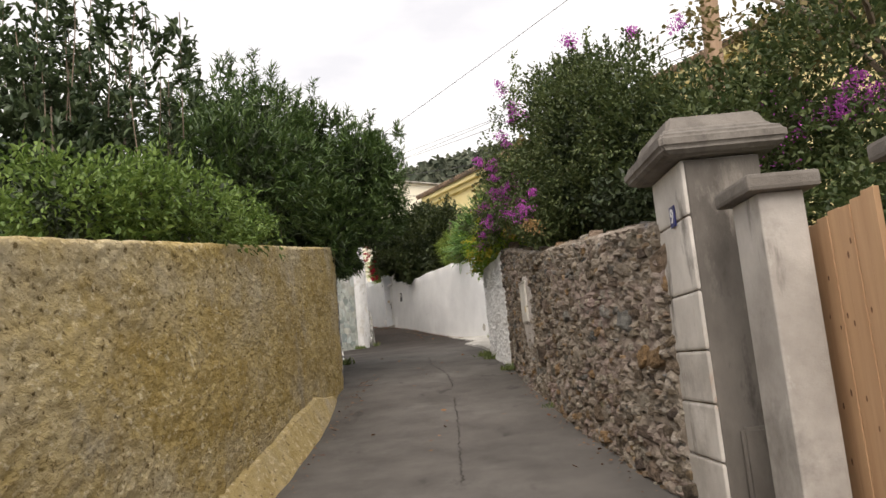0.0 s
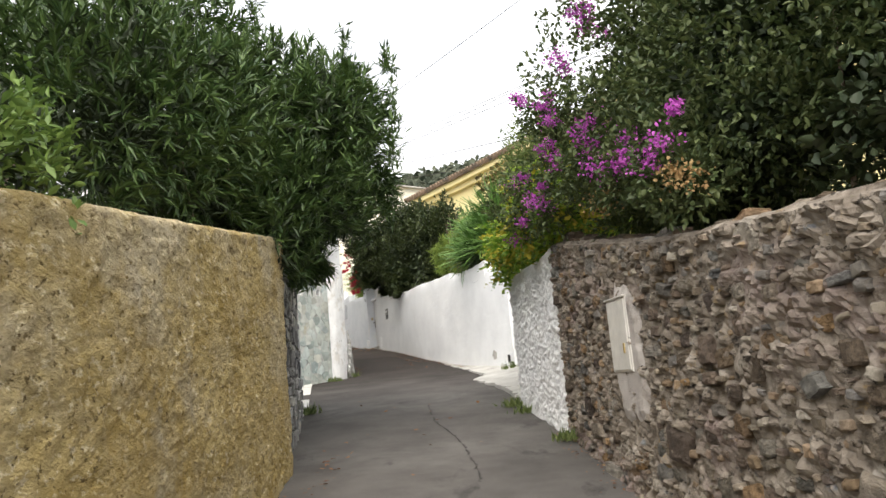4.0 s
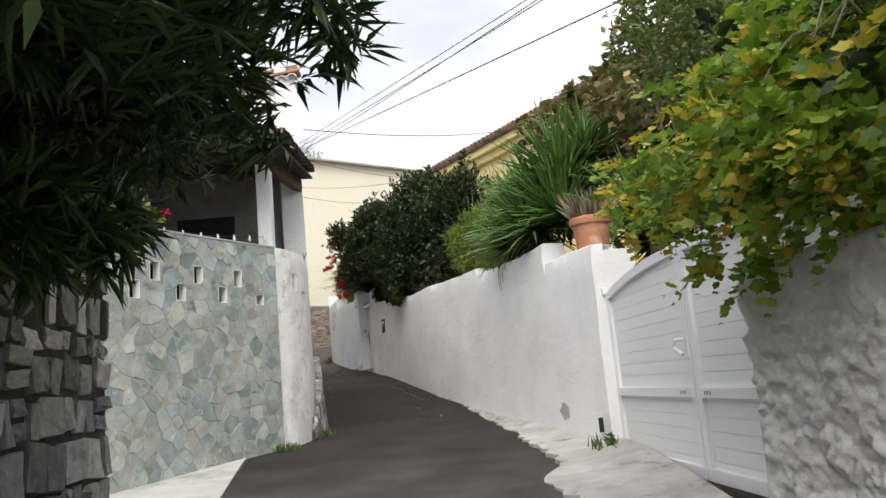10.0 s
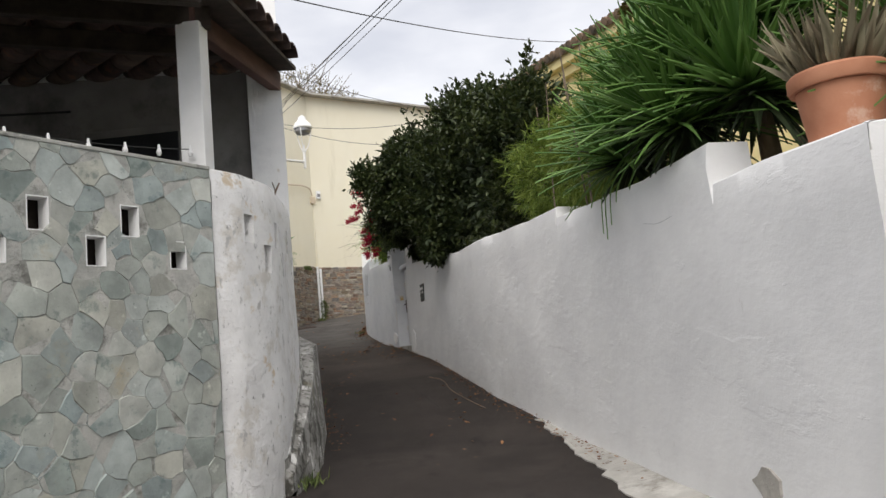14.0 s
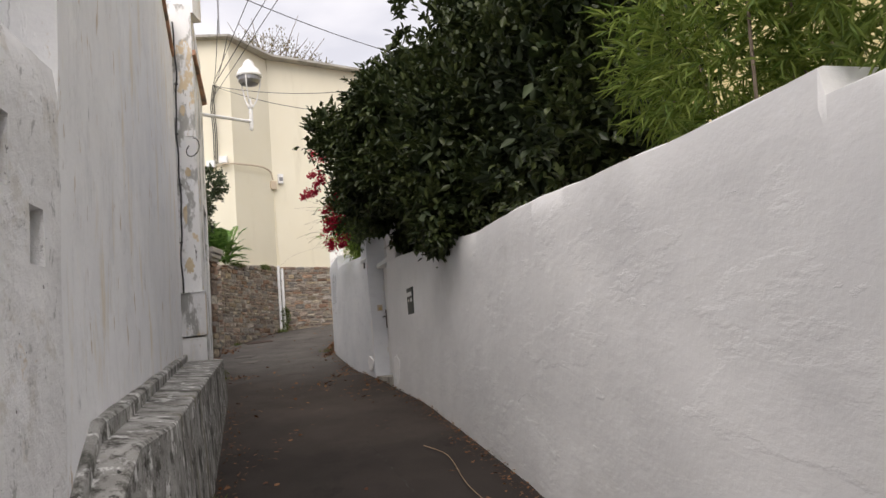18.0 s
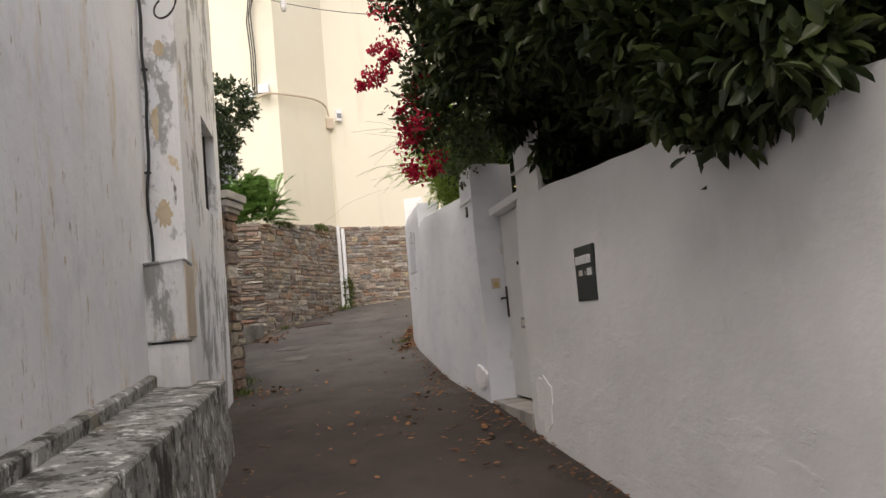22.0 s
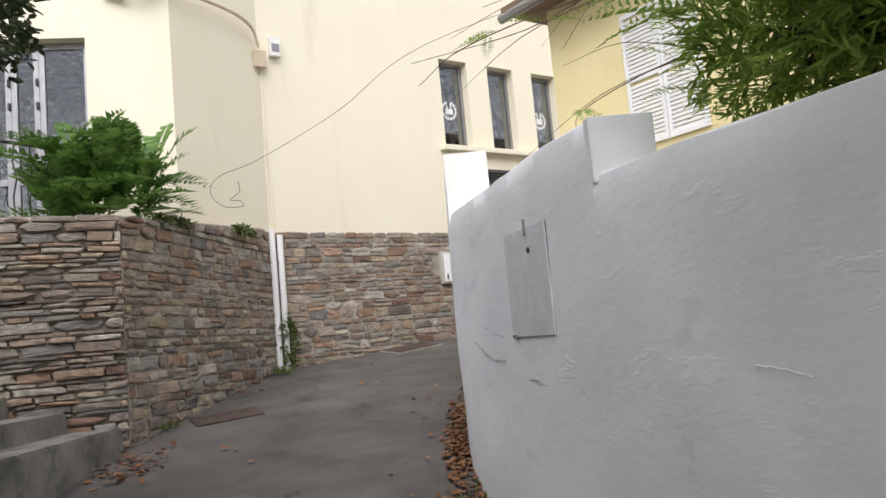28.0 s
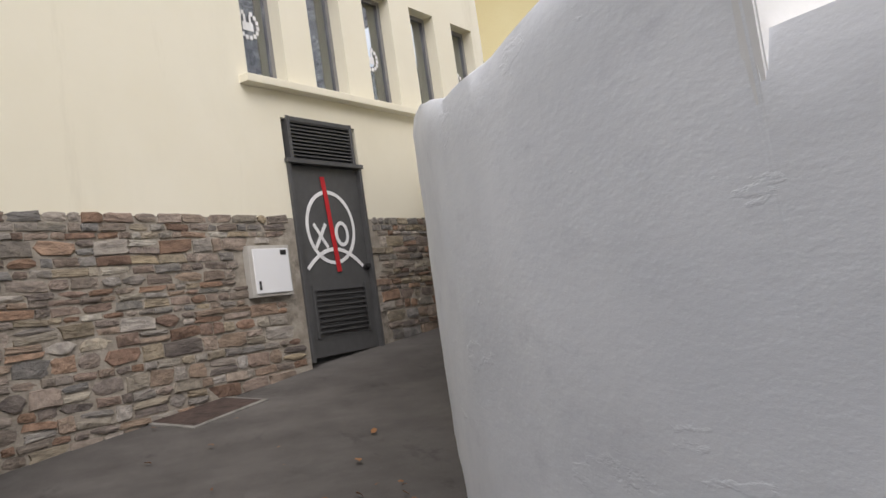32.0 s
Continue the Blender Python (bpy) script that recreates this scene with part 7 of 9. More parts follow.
for du in (0.0, 0.07):
    part("tube", tube([CF @ Vector((du, -0.015, 6.95)), CF @ Vector((du * 0.5, -0.015, 8.2)), CF @ Vector((0.02, -0.015, 9.45))], 0.012, 6), M_CREAM, conduit)
thing("junction_box", "small cream junction box on the render", "box", boxes((-0.02, -0.06, 9.55, 0.2, 0.12, 0.26), m=CF, bevel=0.012), M_CABLE_PALE)
emeter = thing("electric_meter", "small white meter with a grey window on the render", "meter")
part("case", boxes((0.24, -0.05, 9.78, 0.16, 0.1, 0.3), m=CF, bevel=0.01), M_WHITEINK, emeter)
part("window", boxes((0.24, -0.105, 9.76, 0.12, 0.012, 0.12), m=CF, bevel=0.004), M_ALU, emeter)
thing("render_cable", "taped cable arching across the cream wall", "cable", tube([Vector(p) for p in curve_pts([(-8.3, 44.5, 9.75), (-7.9, 44.4, 9.85), (-7.55, 44.8, 9.9), (-7.2, 45.7, 10.0), (-7.05, 46.2, 9.95), (-7.0, 46.35, 9.7)], 5)], 0.025, 6), M_CABLE_PALE)
for k, (x, z) in enumerate(((-8.35, 9.9), (-7.98, 10.0))):
    thing("cable_box", "small pale cable box on the cream wall", "box", boxes((x, 44.5, z, 0.24, 0.14, 0.2), bevel=0.01), M_WHITEINK if k else M_PVC, group="cable boxes")
for k in range(3):
    x = -8.25 + 0.05 * k
    thing("riser_cable", "black cable rising up the cream wall", "cable", tube([(x, 44.5, 9.9), (x + 0.03, 44.45, 10.8), (x - 0.02, 44.45, 11.6 + 0.1 * k), (x + 0.06, 44.5, 12.3)], 0.014, 5), M_CABLE, group="riser cables")
for k, (u0, u1, z0, z1) in enumerate(WINS):
    w = thing("window_%d" % (k + 2), "tall narrow window with a grey frame in cream render", "window", kind="structure")
    part("frame", boxes((u0 + 0.03, 0.2, (z0 + z1) / 2, 0.06, 0.06, z1 - z0), (u1 - 0.03, 0.2, (z0 + z1) / 2, 0.06, 0.06, z1 - z0), ((u0 + u1) / 2, 0.2, z0 + 0.03, u1 - u0 - 0.12, 0.06, 0.06), ((u0 + u1) / 2, 0.2, z1 - 0.03, u1 - u0 - 0.12, 0.06, 0.06), m=CF, bevel=0.004), M_ALU, w)
    part("pane", boxes(((u0 + u1) / 2, 0.21, (z0 + z1) / 2, u1 - u0 - 0.11, 0.012, z1 - z0 - 0.11), m=CF), M_GLASS, w)
    if k in (0, 2, 4):
        bm = bmesh.new()
        for j in range(14):
            a = radians(115 + 310 * j / 13)
            box(bm, 0.15 * math.cos(a), 0, 0.15 * math.sin(a), 0.045, 0.004, 0.05, m=None)
        box(bm, 0, 0, -0.02, 0.16, 0.0045, 0.1)
        box(bm, -0.04, 0, 0.06, 0.03, 0.004, 0.12)
        box(bm, 0.04, 0, 0.06, 0.03, 0.004, 0.12)
        bmesh.ops.transform(bm, matrix=CF @ Matrix.Translation(((u0 + u1) / 2 - 0.02, 0.198, z0 + 0.72)), verts=bm.verts)
        part("emblem", bm, M_WHITEINK, w, "round white emblem on the glass")
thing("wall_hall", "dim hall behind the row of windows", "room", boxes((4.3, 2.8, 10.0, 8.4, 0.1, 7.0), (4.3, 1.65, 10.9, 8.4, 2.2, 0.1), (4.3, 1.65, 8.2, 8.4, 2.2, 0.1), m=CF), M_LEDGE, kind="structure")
mdoor = thing("metal_door", "dark grey metal service door with louvres and spray paint", "door")
dc, dw = 4.395, 1.25
leafm = part("leaf", boxes((dc, 0.06, 6.45, dw - 0.06, 0.06, 2.2), m=CF, bevel=0.005), M_GREYMETAL, mdoor)
part("frame", boxes((3.785, 0.03, 6.46, 0.05, 0.12, 2.3), (5.005, 0.03, 6.46, 0.05, 0.12, 2.3), (dc, 0.03, 7.585, dw + 0.06, 0.16, 0.05), m=CF, bevel=0.005), M_GREYMETAL, mdoor)
for k in range(9):
    part("louvre", boxes((dc, 0.02, 5.62 + 0.06 * k, 0.86, 0.05, 0.012), m=CF), M_GREYMETAL, leafm)
part("louvre_frame", boxes((dc - 0.45, 0.02, 5.86, 0.03, 0.04, 0.6), (dc + 0.45, 0.02, 5.86, 0.03, 0.04, 0.6), m=CF, bevel=0.003), M_GREYMETAL, leafm)
part("latch", boxes((4.93, 0.01, 6.35, 0.1, 0.05, 0.05), m=CF, bevel=0.005), M_BLACK, mdoor)
grille = thing("louvre_grille", "dark grey ventilation grille above the metal door", "grille")
part("frame", boxes((3.86, 0.03, 7.86, 0.05, 0.1, 0.5), (4.93, 0.03, 7.86, 0.05, 0.1, 0.5), (dc, 0.03, 8.08, 1.02, 0.1, 0.05), (dc, 0.06, 7.86, 1.02, 0.02, 0.5), m=CF, bevel=0.004), M_GREYMETAL, grille)
for k in range(10):
    part("slat", boxes((dc, 0.02, 7.66 + 0.043 * k, 1.02, 0.06, 0.014), m=CF), M_GREYMETAL, grille)


def stroke(points, r, material, name, m, parent, lift=0.0):
    """A flat sprayed line through points of the door's plane."""
    pts = [Vector((p[0], 0, p[1])) for p in points]
    bm = bmesh.new()
    prev = None
    for k, p in enumerate(pts):
        d = (pts[min(k + 1, len(pts) - 1)] - pts[max(k - 1, 0)]).normalized()
        n = Vector((-d.z, 0, d.x)) * r * (1 + 0.18 * noise.noise(p * 7))
        cur = [bm.verts.new((p + n) + Vector((0, -lift, 0))), bm.verts.new((p - n) + Vector((0, -lift, 0)))]
        if prev:
            bm.faces.new((prev[0], prev[1], cur[1], cur[0]))
        prev = cur
    ext = bmesh.ops.extrude_face_region(bm, geom=bm.faces[:])
    bmesh.ops.translate(bm, vec=(0, 0.004, 0), verts=[v for v in ext["geom"] if isinstance(v, bmesh.types.BMVert)])
    bmesh.ops.recalc_face_normals(bm, faces=bm.faces)
    bmesh.ops.transform(bm, matrix=m, verts=bm.verts)
    return part(name, bm, material, parent, "sprayed line on the door")


GM = CF @ Matrix.Translation((dc, 0.024, 6.75))
circ = [(0.4 * math.cos(a), 0.08 + 0.42 * math.sin(a)) for a in np.linspace(0, 2 * math.pi, 40)]
stroke(circ, 0.023, M_WHITEINK, "spray_ring", GM, leafm)
stroke([(-0.3, 0.12), (-0.2, -0.02), (-0.1, -0.16)], 0.022, M_WHITEINK, "spray_cross", GM, leafm, 0.004)
stroke([(-0.1, 0.12), (-0.2, -0.02), (-0.3, -0.16)], 0.022, M_WHITEINK, "spray_cross", GM, leafm, 0.005)
stroke([(0.17 + 0.1 * math.cos(a), 0.0 + 0.13 * math.sin(a)) for a in np.linspace(0, 2 * math.pi, 22)], 0.024, M_WHITEINK, "spray_eye", GM, leafm, 0.004)
stroke([(0.48 * u, -0.4 + 0.22 * (1 - u * u) ** 1.0 * 1.0) for u in np.linspace(-1, 1, 16)], 0.022, M_WHITEINK, "spray_mouth", GM, leafm, 0.005)
stroke([(-0.06, 0.68), (-0.03, 0.4), (0.0, 0.0), (0.04, -0.45)], 0.035, M_RED, "spray_bar", GM, leafm, 0.009)
coffret = thing("meter_box", "white plastic meter box in the stone wall", "box")
part("body", boxes((3.26, -0.02, 6.35, 0.58, 0.12, 0.54), m=CF, bevel=0.008), M_CONCRETE, coffret)
cdoor = part("door", boxes((3.27, -0.085, 6.35, 0.5, 0.02, 0.47), m=CF, bevel=0.008), M_PVC, coffret)
part("lock", boxes((3.07, -0.098, 6.2, 0.025, 0.008, 0.09), m=CF), M_BLACK, cdoor)
part("lock", boxes((3.44, -0.098, 6.54, 0.08, 0.008, 0.05), m=CF), M_BLACK, cdoor)

# manhole covers
def cover(x, y, yaw, sx, sy, label):
    z = g_at(y)
    sl = math.atan2(g_at(y + 0.5) - g_at(y - 0.5), 1.0)
    m = Matrix.Translation((x, y, z + (0.008 if sx > 0.6 else 0.002))) @ Matrix.Rotation(sl, 4, "X") @ Matrix.Rotation(radians(yaw), 4, "Z")
    c = thing("manhole_cover", label, "manhole cover", group="manhole covers")
    iron = sx > 0.75
    if iron:
        part("surround", boxes((0, 0, -0.004, sx + 0.1, sy + 0.1, 0.016), m=m, bevel=0.004), M_STEP, c, "pale cement surround")
    part("frame", boxes((0, 0, 0, sx, sy, 0.016), m=m, bevel=0.004), M_RUST if sx > 0.6 else M_LID, c)
    part("lid", boxes((0, 0, 0.006, sx - 0.06, sy - 0.06, 0.01), m=m, bevel=0.003), M_RUST if sx > 0.6 else M_LID, c)


cover(-5.22, 47.6, 41, 0.82, 0.56, "rusty iron drain cover beside the stone wall")
cover(-6.97, 43.58, 28, 0.7, 0.45, "rusty rectangular iron drain cover in the asphalt")
cover(-6.5, 40.7, -5, 0.42, 0.4, "small square cement-filled cover in the asphalt")
cover(-6.09, 39.62, -5, 0.38, 0.5, "small square cement-filled cover in the asphalt")
# shutters on the shuttered house
for k in range(2):
    sh = thing("shutter", "closed white louvred shutter", "shutter", group="shutters")
    u = 1.55 + 0.56 * k
    part("frame", boxes((u - 0.25, -0.02, 8.15, 0.05, 0.04, 1.7), (u + 0.25, -0.02, 8.15, 0.05, 0.04, 1.7), (u, -0.02, 8.97, 0.45, 0.04, 0.06), (u, -0.02, 7.33, 0.45, 0.04, 0.06), (u, -0.02, 8.15, 0.45, 0.04, 0.06), m=SF, bevel=0.004), M_PVC, sh)
    for j in range(30):
        z = 7.38 + 0.052 * j
        if abs(z - 8.15) > 0.05:
            part("slat", boxes((u, -0.012, z, 0.45, 0.03, 0.035), m=SF), M_PVC, sh)

# ---- overhead wires ----
HUB = (-8.2, 44.6, 12.3)
WIRES = [((-2.6, 25.3, 8.85), (9.5, 16.0, 13.2), 0.1), (HUB, (6.7, 12, 7.0), 0.0), (HUB, (6.2, 12, 6.7), 0.15), ((-8.2, 44.6, 12.0), (6.9, 12, 7.4), 0.2), ((-8.2, 44.6, 12.4), (3.2, 15.0, 5.6), 0.0), ((-2.55, 25.3, 7.62), (2.2, 35.6, 10.6), 0.15), (HUB, (-5.3, 36.4, 10.2), 0.15), (HUB, (-5.5, 36.5, 10.6), 0.2), (HUB, (-1.2, 41.0, 10.7), 0.35), (HUB, (-1.5, 41.5, 10.0), 0.4), ((-5.2, 33.8, 10.2), (-0.8, 40.5, 10.6), 0.2)]
for a, b, dd in WIRES:
    thing("overhead_wire", "thin black overhead wire strung across the lane", "wire", tube(sag(a, b, dd), 0.008, 5), M_CABLE, group="overhead wires")

# ---- cracks in the asphalt ----
crk = random.Random(23)


def crack(points, width):
    """A tarred crack: a narrow ragged strip lying on the lane."""
    bm = bmesh.new()
    prev = None
    for x, y in curve_pts(points, 22):
        if crk.random() < 0.22:
            prev = None
        w = width * crk.uniform(0.1, 1.0)
        xx = x + crk.uniform(-1, 1) * 0.018
        cur = [bm.verts.new((xx + q * w, y, g_at(y) + 0.012 * noise.noise(Vector((xx * 0.8, y * 0.8, 0))) + h)) for q, h in ((-1, 0.003), (0, 0.006), (1, 0.003))]
        if prev:
            for a in range(2):
                bm.faces.new((prev[a], prev[a + 1], cur[a + 1], cur[a]))
        prev = cur
    bmesh.ops.recalc_face_normals(bm, faces=bm.faces)
    part("crack", bm, M_CRACK, ground, "dark crack in the asphalt")


crack([(-0.03, 10.6), (-0.03, 10.03), (-0.01, 8.66), (-0.02, 7.5), (-0.02, 6.42)], 0.012)
crack([(-0.49, 16.18), (-0.39, 14.59), (-0.19, 13.48), (-0.07, 12.11), (-0.05, 11.4)], 0.016)
crack([(-2.33, 30.56), (-1.81, 28.92), (-1.52, 27.97), (-1.33, 27.23)], 0.01)
sprout = thing("wall_sprout", "bare forked twig growing from the porch wall top", "twig")
part("stem", tube([(-2.5, 24.0, 5.0), (-2.46, 24.02, 5.12), (-2.43, 24.05, 5.2)], 0.012, 6, 0.007), M_BARK, sprout)
part("fork", tube([(-2.46, 24.02, 5.12), (-2.47, 23.95, 5.19)], 0.007, 5, 0.005), M_BARK, sprout)
string_lights = thing("string_lights", "string of small bulbs hung under the porch eave", "lights")
la, lb = PFRAME @ Vector((0.4, 0.05, 5.2)), PFRAME @ Vector((3.0, 0.05, 5.26))
part("wire", tube(sag(la, lb, 0.08), 0.004, 5), M_CABLE, string_lights)
for k in range(10):
    p = sag(la, lb, 0.08, 9)[k]
    part("bulb", lathe([(0.008, 0.03), (0.012, 0.0), (0.022, -0.03), (0.014, -0.055), (0.003, -0.06)], 8, Matrix.Translation(p)), M_WHITEINK, string_lights)

# ---- plants, west side ----
laurel = thing("laurel_tree", "tall dark-leaved laurel tree behind the ochre wall", "tree")
stems("trunk", [(-3.9, 8.0, 0.9)] * 5, [(-4.4, 8.4, 5.0), (-3.4, 8.6, 4.8), (-4.9, 7.4, 4.6), (-3.6, 7.2, 4.4), (-4.2, 9.2, 5.2)], 0.06, M_BARK, laurel, 1)
foliage("crown", [(-4.2, 8.2, 3.7, 1.3, 1.6, 1.3), (-3.6, 8.8, 3.3, 1.0, 1.2, 1.0), (-5.0, 7.4, 3.5, 1.2, 1.2, 1.3), (-4.4, 8.6, 4.6, 0.9, 1.1, 0.7)], 2900, 8, 0.12, 0.05, "oval", L_LAUREL, 2, laurel, twig=0.42, rise=0.9, gap=0.1)
rng_l = random.Random(41)
SHOOT = [(rng_l.uniform(-5.9, -2.75), rng_l.uniform(7.2, 9.4), rng_l.uniform(4.3, 5.7)) for _ in range(84)]
stems("shoot", [(x * 0.97 - 0.1, y, z - 0.9) for x, y, z in SHOOT[:40]], [(x, y, z + 0.6) for x, y, z in SHOOT[:40]], 0.007, M_BARK, laurel, 42, bend=0.04)
foliage("sprig", [(x, y, z + 0.15, 0.13, 0.13, 0.5) for x, y, z in SHOOT], 1050, 7, 0.11, 0.048, "oval", L_LAUREL, 43, laurel, twig=0.2, rise=1.0, spread=0.8, gap=0.0)
inner_mass([(-4.2, 8.2, 3.9, 1.3, 1.6, 1.6), (-3.6, 8.8, 3.3, 1.0, 1.2, 1.0), (-5.0, 7.4, 3.6, 1.2, 1.2, 1.5)], 1200, 0.15, 0.07, "oval", L_INNER, 102, laurel)
jasmine = thing("jasmine_bush", "light green jasmine bush spilling over the ochre wall", "bush")
stems("stem", [(-2.2, 6.4, 0.8)] * 5, [(-2.0, 5.2, 3.0), (-2.2, 6.0, 3.2), (-2.3, 7.3, 3.3), (-2.0, 8.0, 3.2), (-2.6, 6.6, 3.4)], 0.025, M_BARK, jasmine, 3)
foliage("crown", [(-2.25, 6.3, 3.0, 0.75, 1.6, 0.5), (-2.1, 7.6, 3.15, 0.55, 0.9, 0.45), (-2.4, 5.2, 2.85, 0.6, 0.9, 0.5)], 3400, 8, 0.055, 0.026, "oval", L_JASMINE, 4, jasmine, twig=0.26, gap=0.2)
inner_mass([(-2.25, 6.3, 3.0, 0.75, 1.6, 0.5), (-2.1, 7.6, 3.15, 0.55, 0.9, 0.45), (-2.4, 5.2, 2.85, 0.6, 0.9, 0.5)], 900, 0.07, 0.035, "oval", L_INNER, 104, jasmine)
oleander = thing("oleander", "huge dark green oleander overhanging the lane", "shrub")
stems("stem", [(-2.7 - 0.08 * k, 13.2 + 0.3 * k, 1.5) for k in range(7)], [(-2.2, 12.4, 4.6), (-2.0, 13.8, 5.2), (-2.2, 15.0, 5.0), (-2.4, 16.2, 5.4), (-3.0, 12.6, 5.4), (-2.4, 11.2, 4.8), (-2.2, 14.6, 4.4)], 0.04, M_BARK, oleander, 5)
OLE = [(-2.9, 11.4, 4.5, 1.5, 1.9, 1.25), (-2.5, 13.6, 4.7, 1.55, 1.8, 1.6), (-2.2, 15.2, 4.6, 1.35, 1.3, 1.5), (-3.4, 13.2, 5.6, 1.6, 2.2, 1.2), (-1.7, 13.3, 4.1, 0.9, 1.3, 0.75), (-1.6, 14.5, 4.3, 0.75, 0.9, 0.85), (-1.35, 13.1, 5.0, 0.75, 1.0, 0.8), (-2.1, 15.9, 4.7, 0.75, 0.75, 0.8), (-1.75, 12.5, 3.7, 0.38, 0.75, 0.5), (-1.2, 13.9, 5.4, 0.6, 0.8, 0.6), (-2.2, 14.4, 5.9, 1.2, 1.4, 0.8)]
OLE_UNDER = lambda x, y, z: x < -0.58 - 0.29 * (y - 13.2) or z > 3.4 + 0.5 * (y - 13.2)
OLE_KEEP = lambda x, y, z: OLE_UNDER(x, y, z) and x < -0.55 - 0.4 * max(0, y - 14.0) and (x < -1.35 or z > 3.75) and (y < 13.1 or z > 3.85 + 0.12 * (y - 13))
foliage("crown", OLE, 7600, 11, 0.15, 0.026, "lance", L_OLEANDER, 6, oleander, twig=0.18, rise=0.45, spread=0.75, keep=OLE_KEEP)
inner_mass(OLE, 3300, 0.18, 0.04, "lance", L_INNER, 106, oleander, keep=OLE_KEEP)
rng_o = random.Random(14)
SPRIG = [(-2.6 + rng_o.uniform(-1.3, 0.7), rng_o.uniform(10.6, 15.2), rng_o.uniform(5.4, 6.5)) for _ in range(26)]
SPRIG += [(rng_o.uniform(-1.1, -0.55), rng_o.uniform(12.3, 14.2), rng_o.uniform(4.0, 5.7)) for _ in range(16)]
foliage("sprig", [(x, y, z + 0.2, 0.1, 0.1, 0.4) for x, y, z in SPRIG], 620, 8, 0.12, 0.02, "lance", L_OLEANDER, 107, oleander, twig=0.2, rise=1.0, spread=0.6, gap=0.0, keep=OLE_UNDER)
foliage("low_branch", [(-1.85, 14.6, 3.66, 0.3, 0.45, 0.24), (-1.72, 14.9, 3.78, 0.22, 0.3, 0.2), (-1.98, 14.3, 3.6, 0.2, 0.3, 0.2)], 190, 11, 0.15, 0.026, "lance", L_OLEANDER, 117, oleander, twig=0.16, rise=-0.2, spread=0.75, gap=0.0)
foliage("low_branch", [(-0.78, 14.6, 4.3, 0.18, 0.4, 0.22), (-0.86, 14.9, 4.12, 0.15, 0.3, 0.15), (-1.1, 15.1, 4.08, 0.18, 0.3, 0.18), (-0.85, 14.4, 4.65, 0.3, 0.5, 0.3)], 190, 9, 0.15, 0.026, "lance", L_OLEANDER, 118, oleander, twig=0.2, rise=-0.1, spread=0.75, gap=0.0, keep=OLE_UNDER)
FRINGE = [(-1.92 - 0.06 * k, 12.5 + 0.45 * k, 3.66 + 0.05 * k, 0.28, 0.4, 0.24) for k in range(8)]
foliage("low_branch", FRINGE, 520, 11, 0.15, 0.026, "lance", L_OLEANDER, 127, oleander, twig=0.16, rise=-0.35, spread=0.75, gap=0.0)
inner_mass([(x - 0.25, y, z + 0.15, a, b, c + 0.1) for x, y, z, a, b, c in FRINGE], 1700, 0.18, 0.04, "lance", L_INNER, 128, oleander, f=1.0)
# ---- east side ----
boug = thing("bougainvillea", "dark bougainvillea with magenta flowers above the rubble wall", "bush")
stems("stem", [(2.2, 9.5 + 0.4 * k, 1.2) for k in range(6)], [(1.9, 8.6, 4.4), (1.8, 10.6, 5.0), (1.8, 12.0, 4.4), (2.6, 9.4, 5.6), (1.9, 11.4, 5.4), (1.7, 12.2, 4.0)], 0.035, M_BARK, boug, 7)
BOU = [(2.1, 9.6, 4.2, 1.1, 1.7, 1.2), (1.95, 11.4, 4.2, 0.9, 1.2, 1.1), (2.6, 8.4, 3.7, 1.1, 1.3, 1.0), (1.7, 10.2, 3.5, 0.7, 2.2, 0.5), (2.0, 10.8, 5.2, 0.8, 1.0, 0.7)]
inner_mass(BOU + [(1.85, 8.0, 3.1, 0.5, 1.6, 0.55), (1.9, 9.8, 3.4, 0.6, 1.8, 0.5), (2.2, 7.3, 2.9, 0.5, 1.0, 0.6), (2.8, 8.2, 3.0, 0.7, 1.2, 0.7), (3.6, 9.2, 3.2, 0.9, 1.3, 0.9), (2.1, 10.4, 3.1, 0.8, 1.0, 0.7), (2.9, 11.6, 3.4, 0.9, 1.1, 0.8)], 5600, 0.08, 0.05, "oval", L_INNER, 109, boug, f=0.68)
foliage("crown", BOU, 9500, 8, 0.052, 0.03, "oval", L_BOUG, 8, boug, twig=0.2, rise=0.3)
FLOWERS = [(0.68, 13.0, 4.21), (0.83, 12.28, 3.82), (0.98, 9.85, 3.51), (1.01, 9.36, 3.29), (0.95, 10.38, 3.85), (0.9, 11.1, 3.82), (1.02, 9.24, 3.43), (0.95, 10.27, 4.08), (0.87, 11.72, 4.58), (0.46, 13.0, 3.94), (0.79, 12.92, 3.75), (0.93, 10.7, 3.79), (0.87, 11.57, 3.84), (1.03, 9.09, 3.18), (0.96, 10.18, 3.48), (0.91, 10.96, 3.67), (0.87, 11.67, 4.16), (0.82, 12.54, 4.75)]
foliage("flower_branch", [(x + 0.12, y, z - 0.05, 0.3, 0.4, 0.28) for x, y, z in FLOWERS], 1300, 7, 0.05, 0.03, "oval", L_BOUG, 108, boug, twig=0.15, gap=0.0)
frng_b = random.Random(3)
for x, y, z in FLOWERS[::2]:
    sprays("blossom", [(x + frng_b.gauss(0, 0.06), y + frng_b.gauss(0, 0.15), z + frng_b.gauss(0, 0.08)) for _ in range(3)], 0.05, 100, L_MAGENTA, int(y * 100), boug, label="magenta bougainvillea flowers")
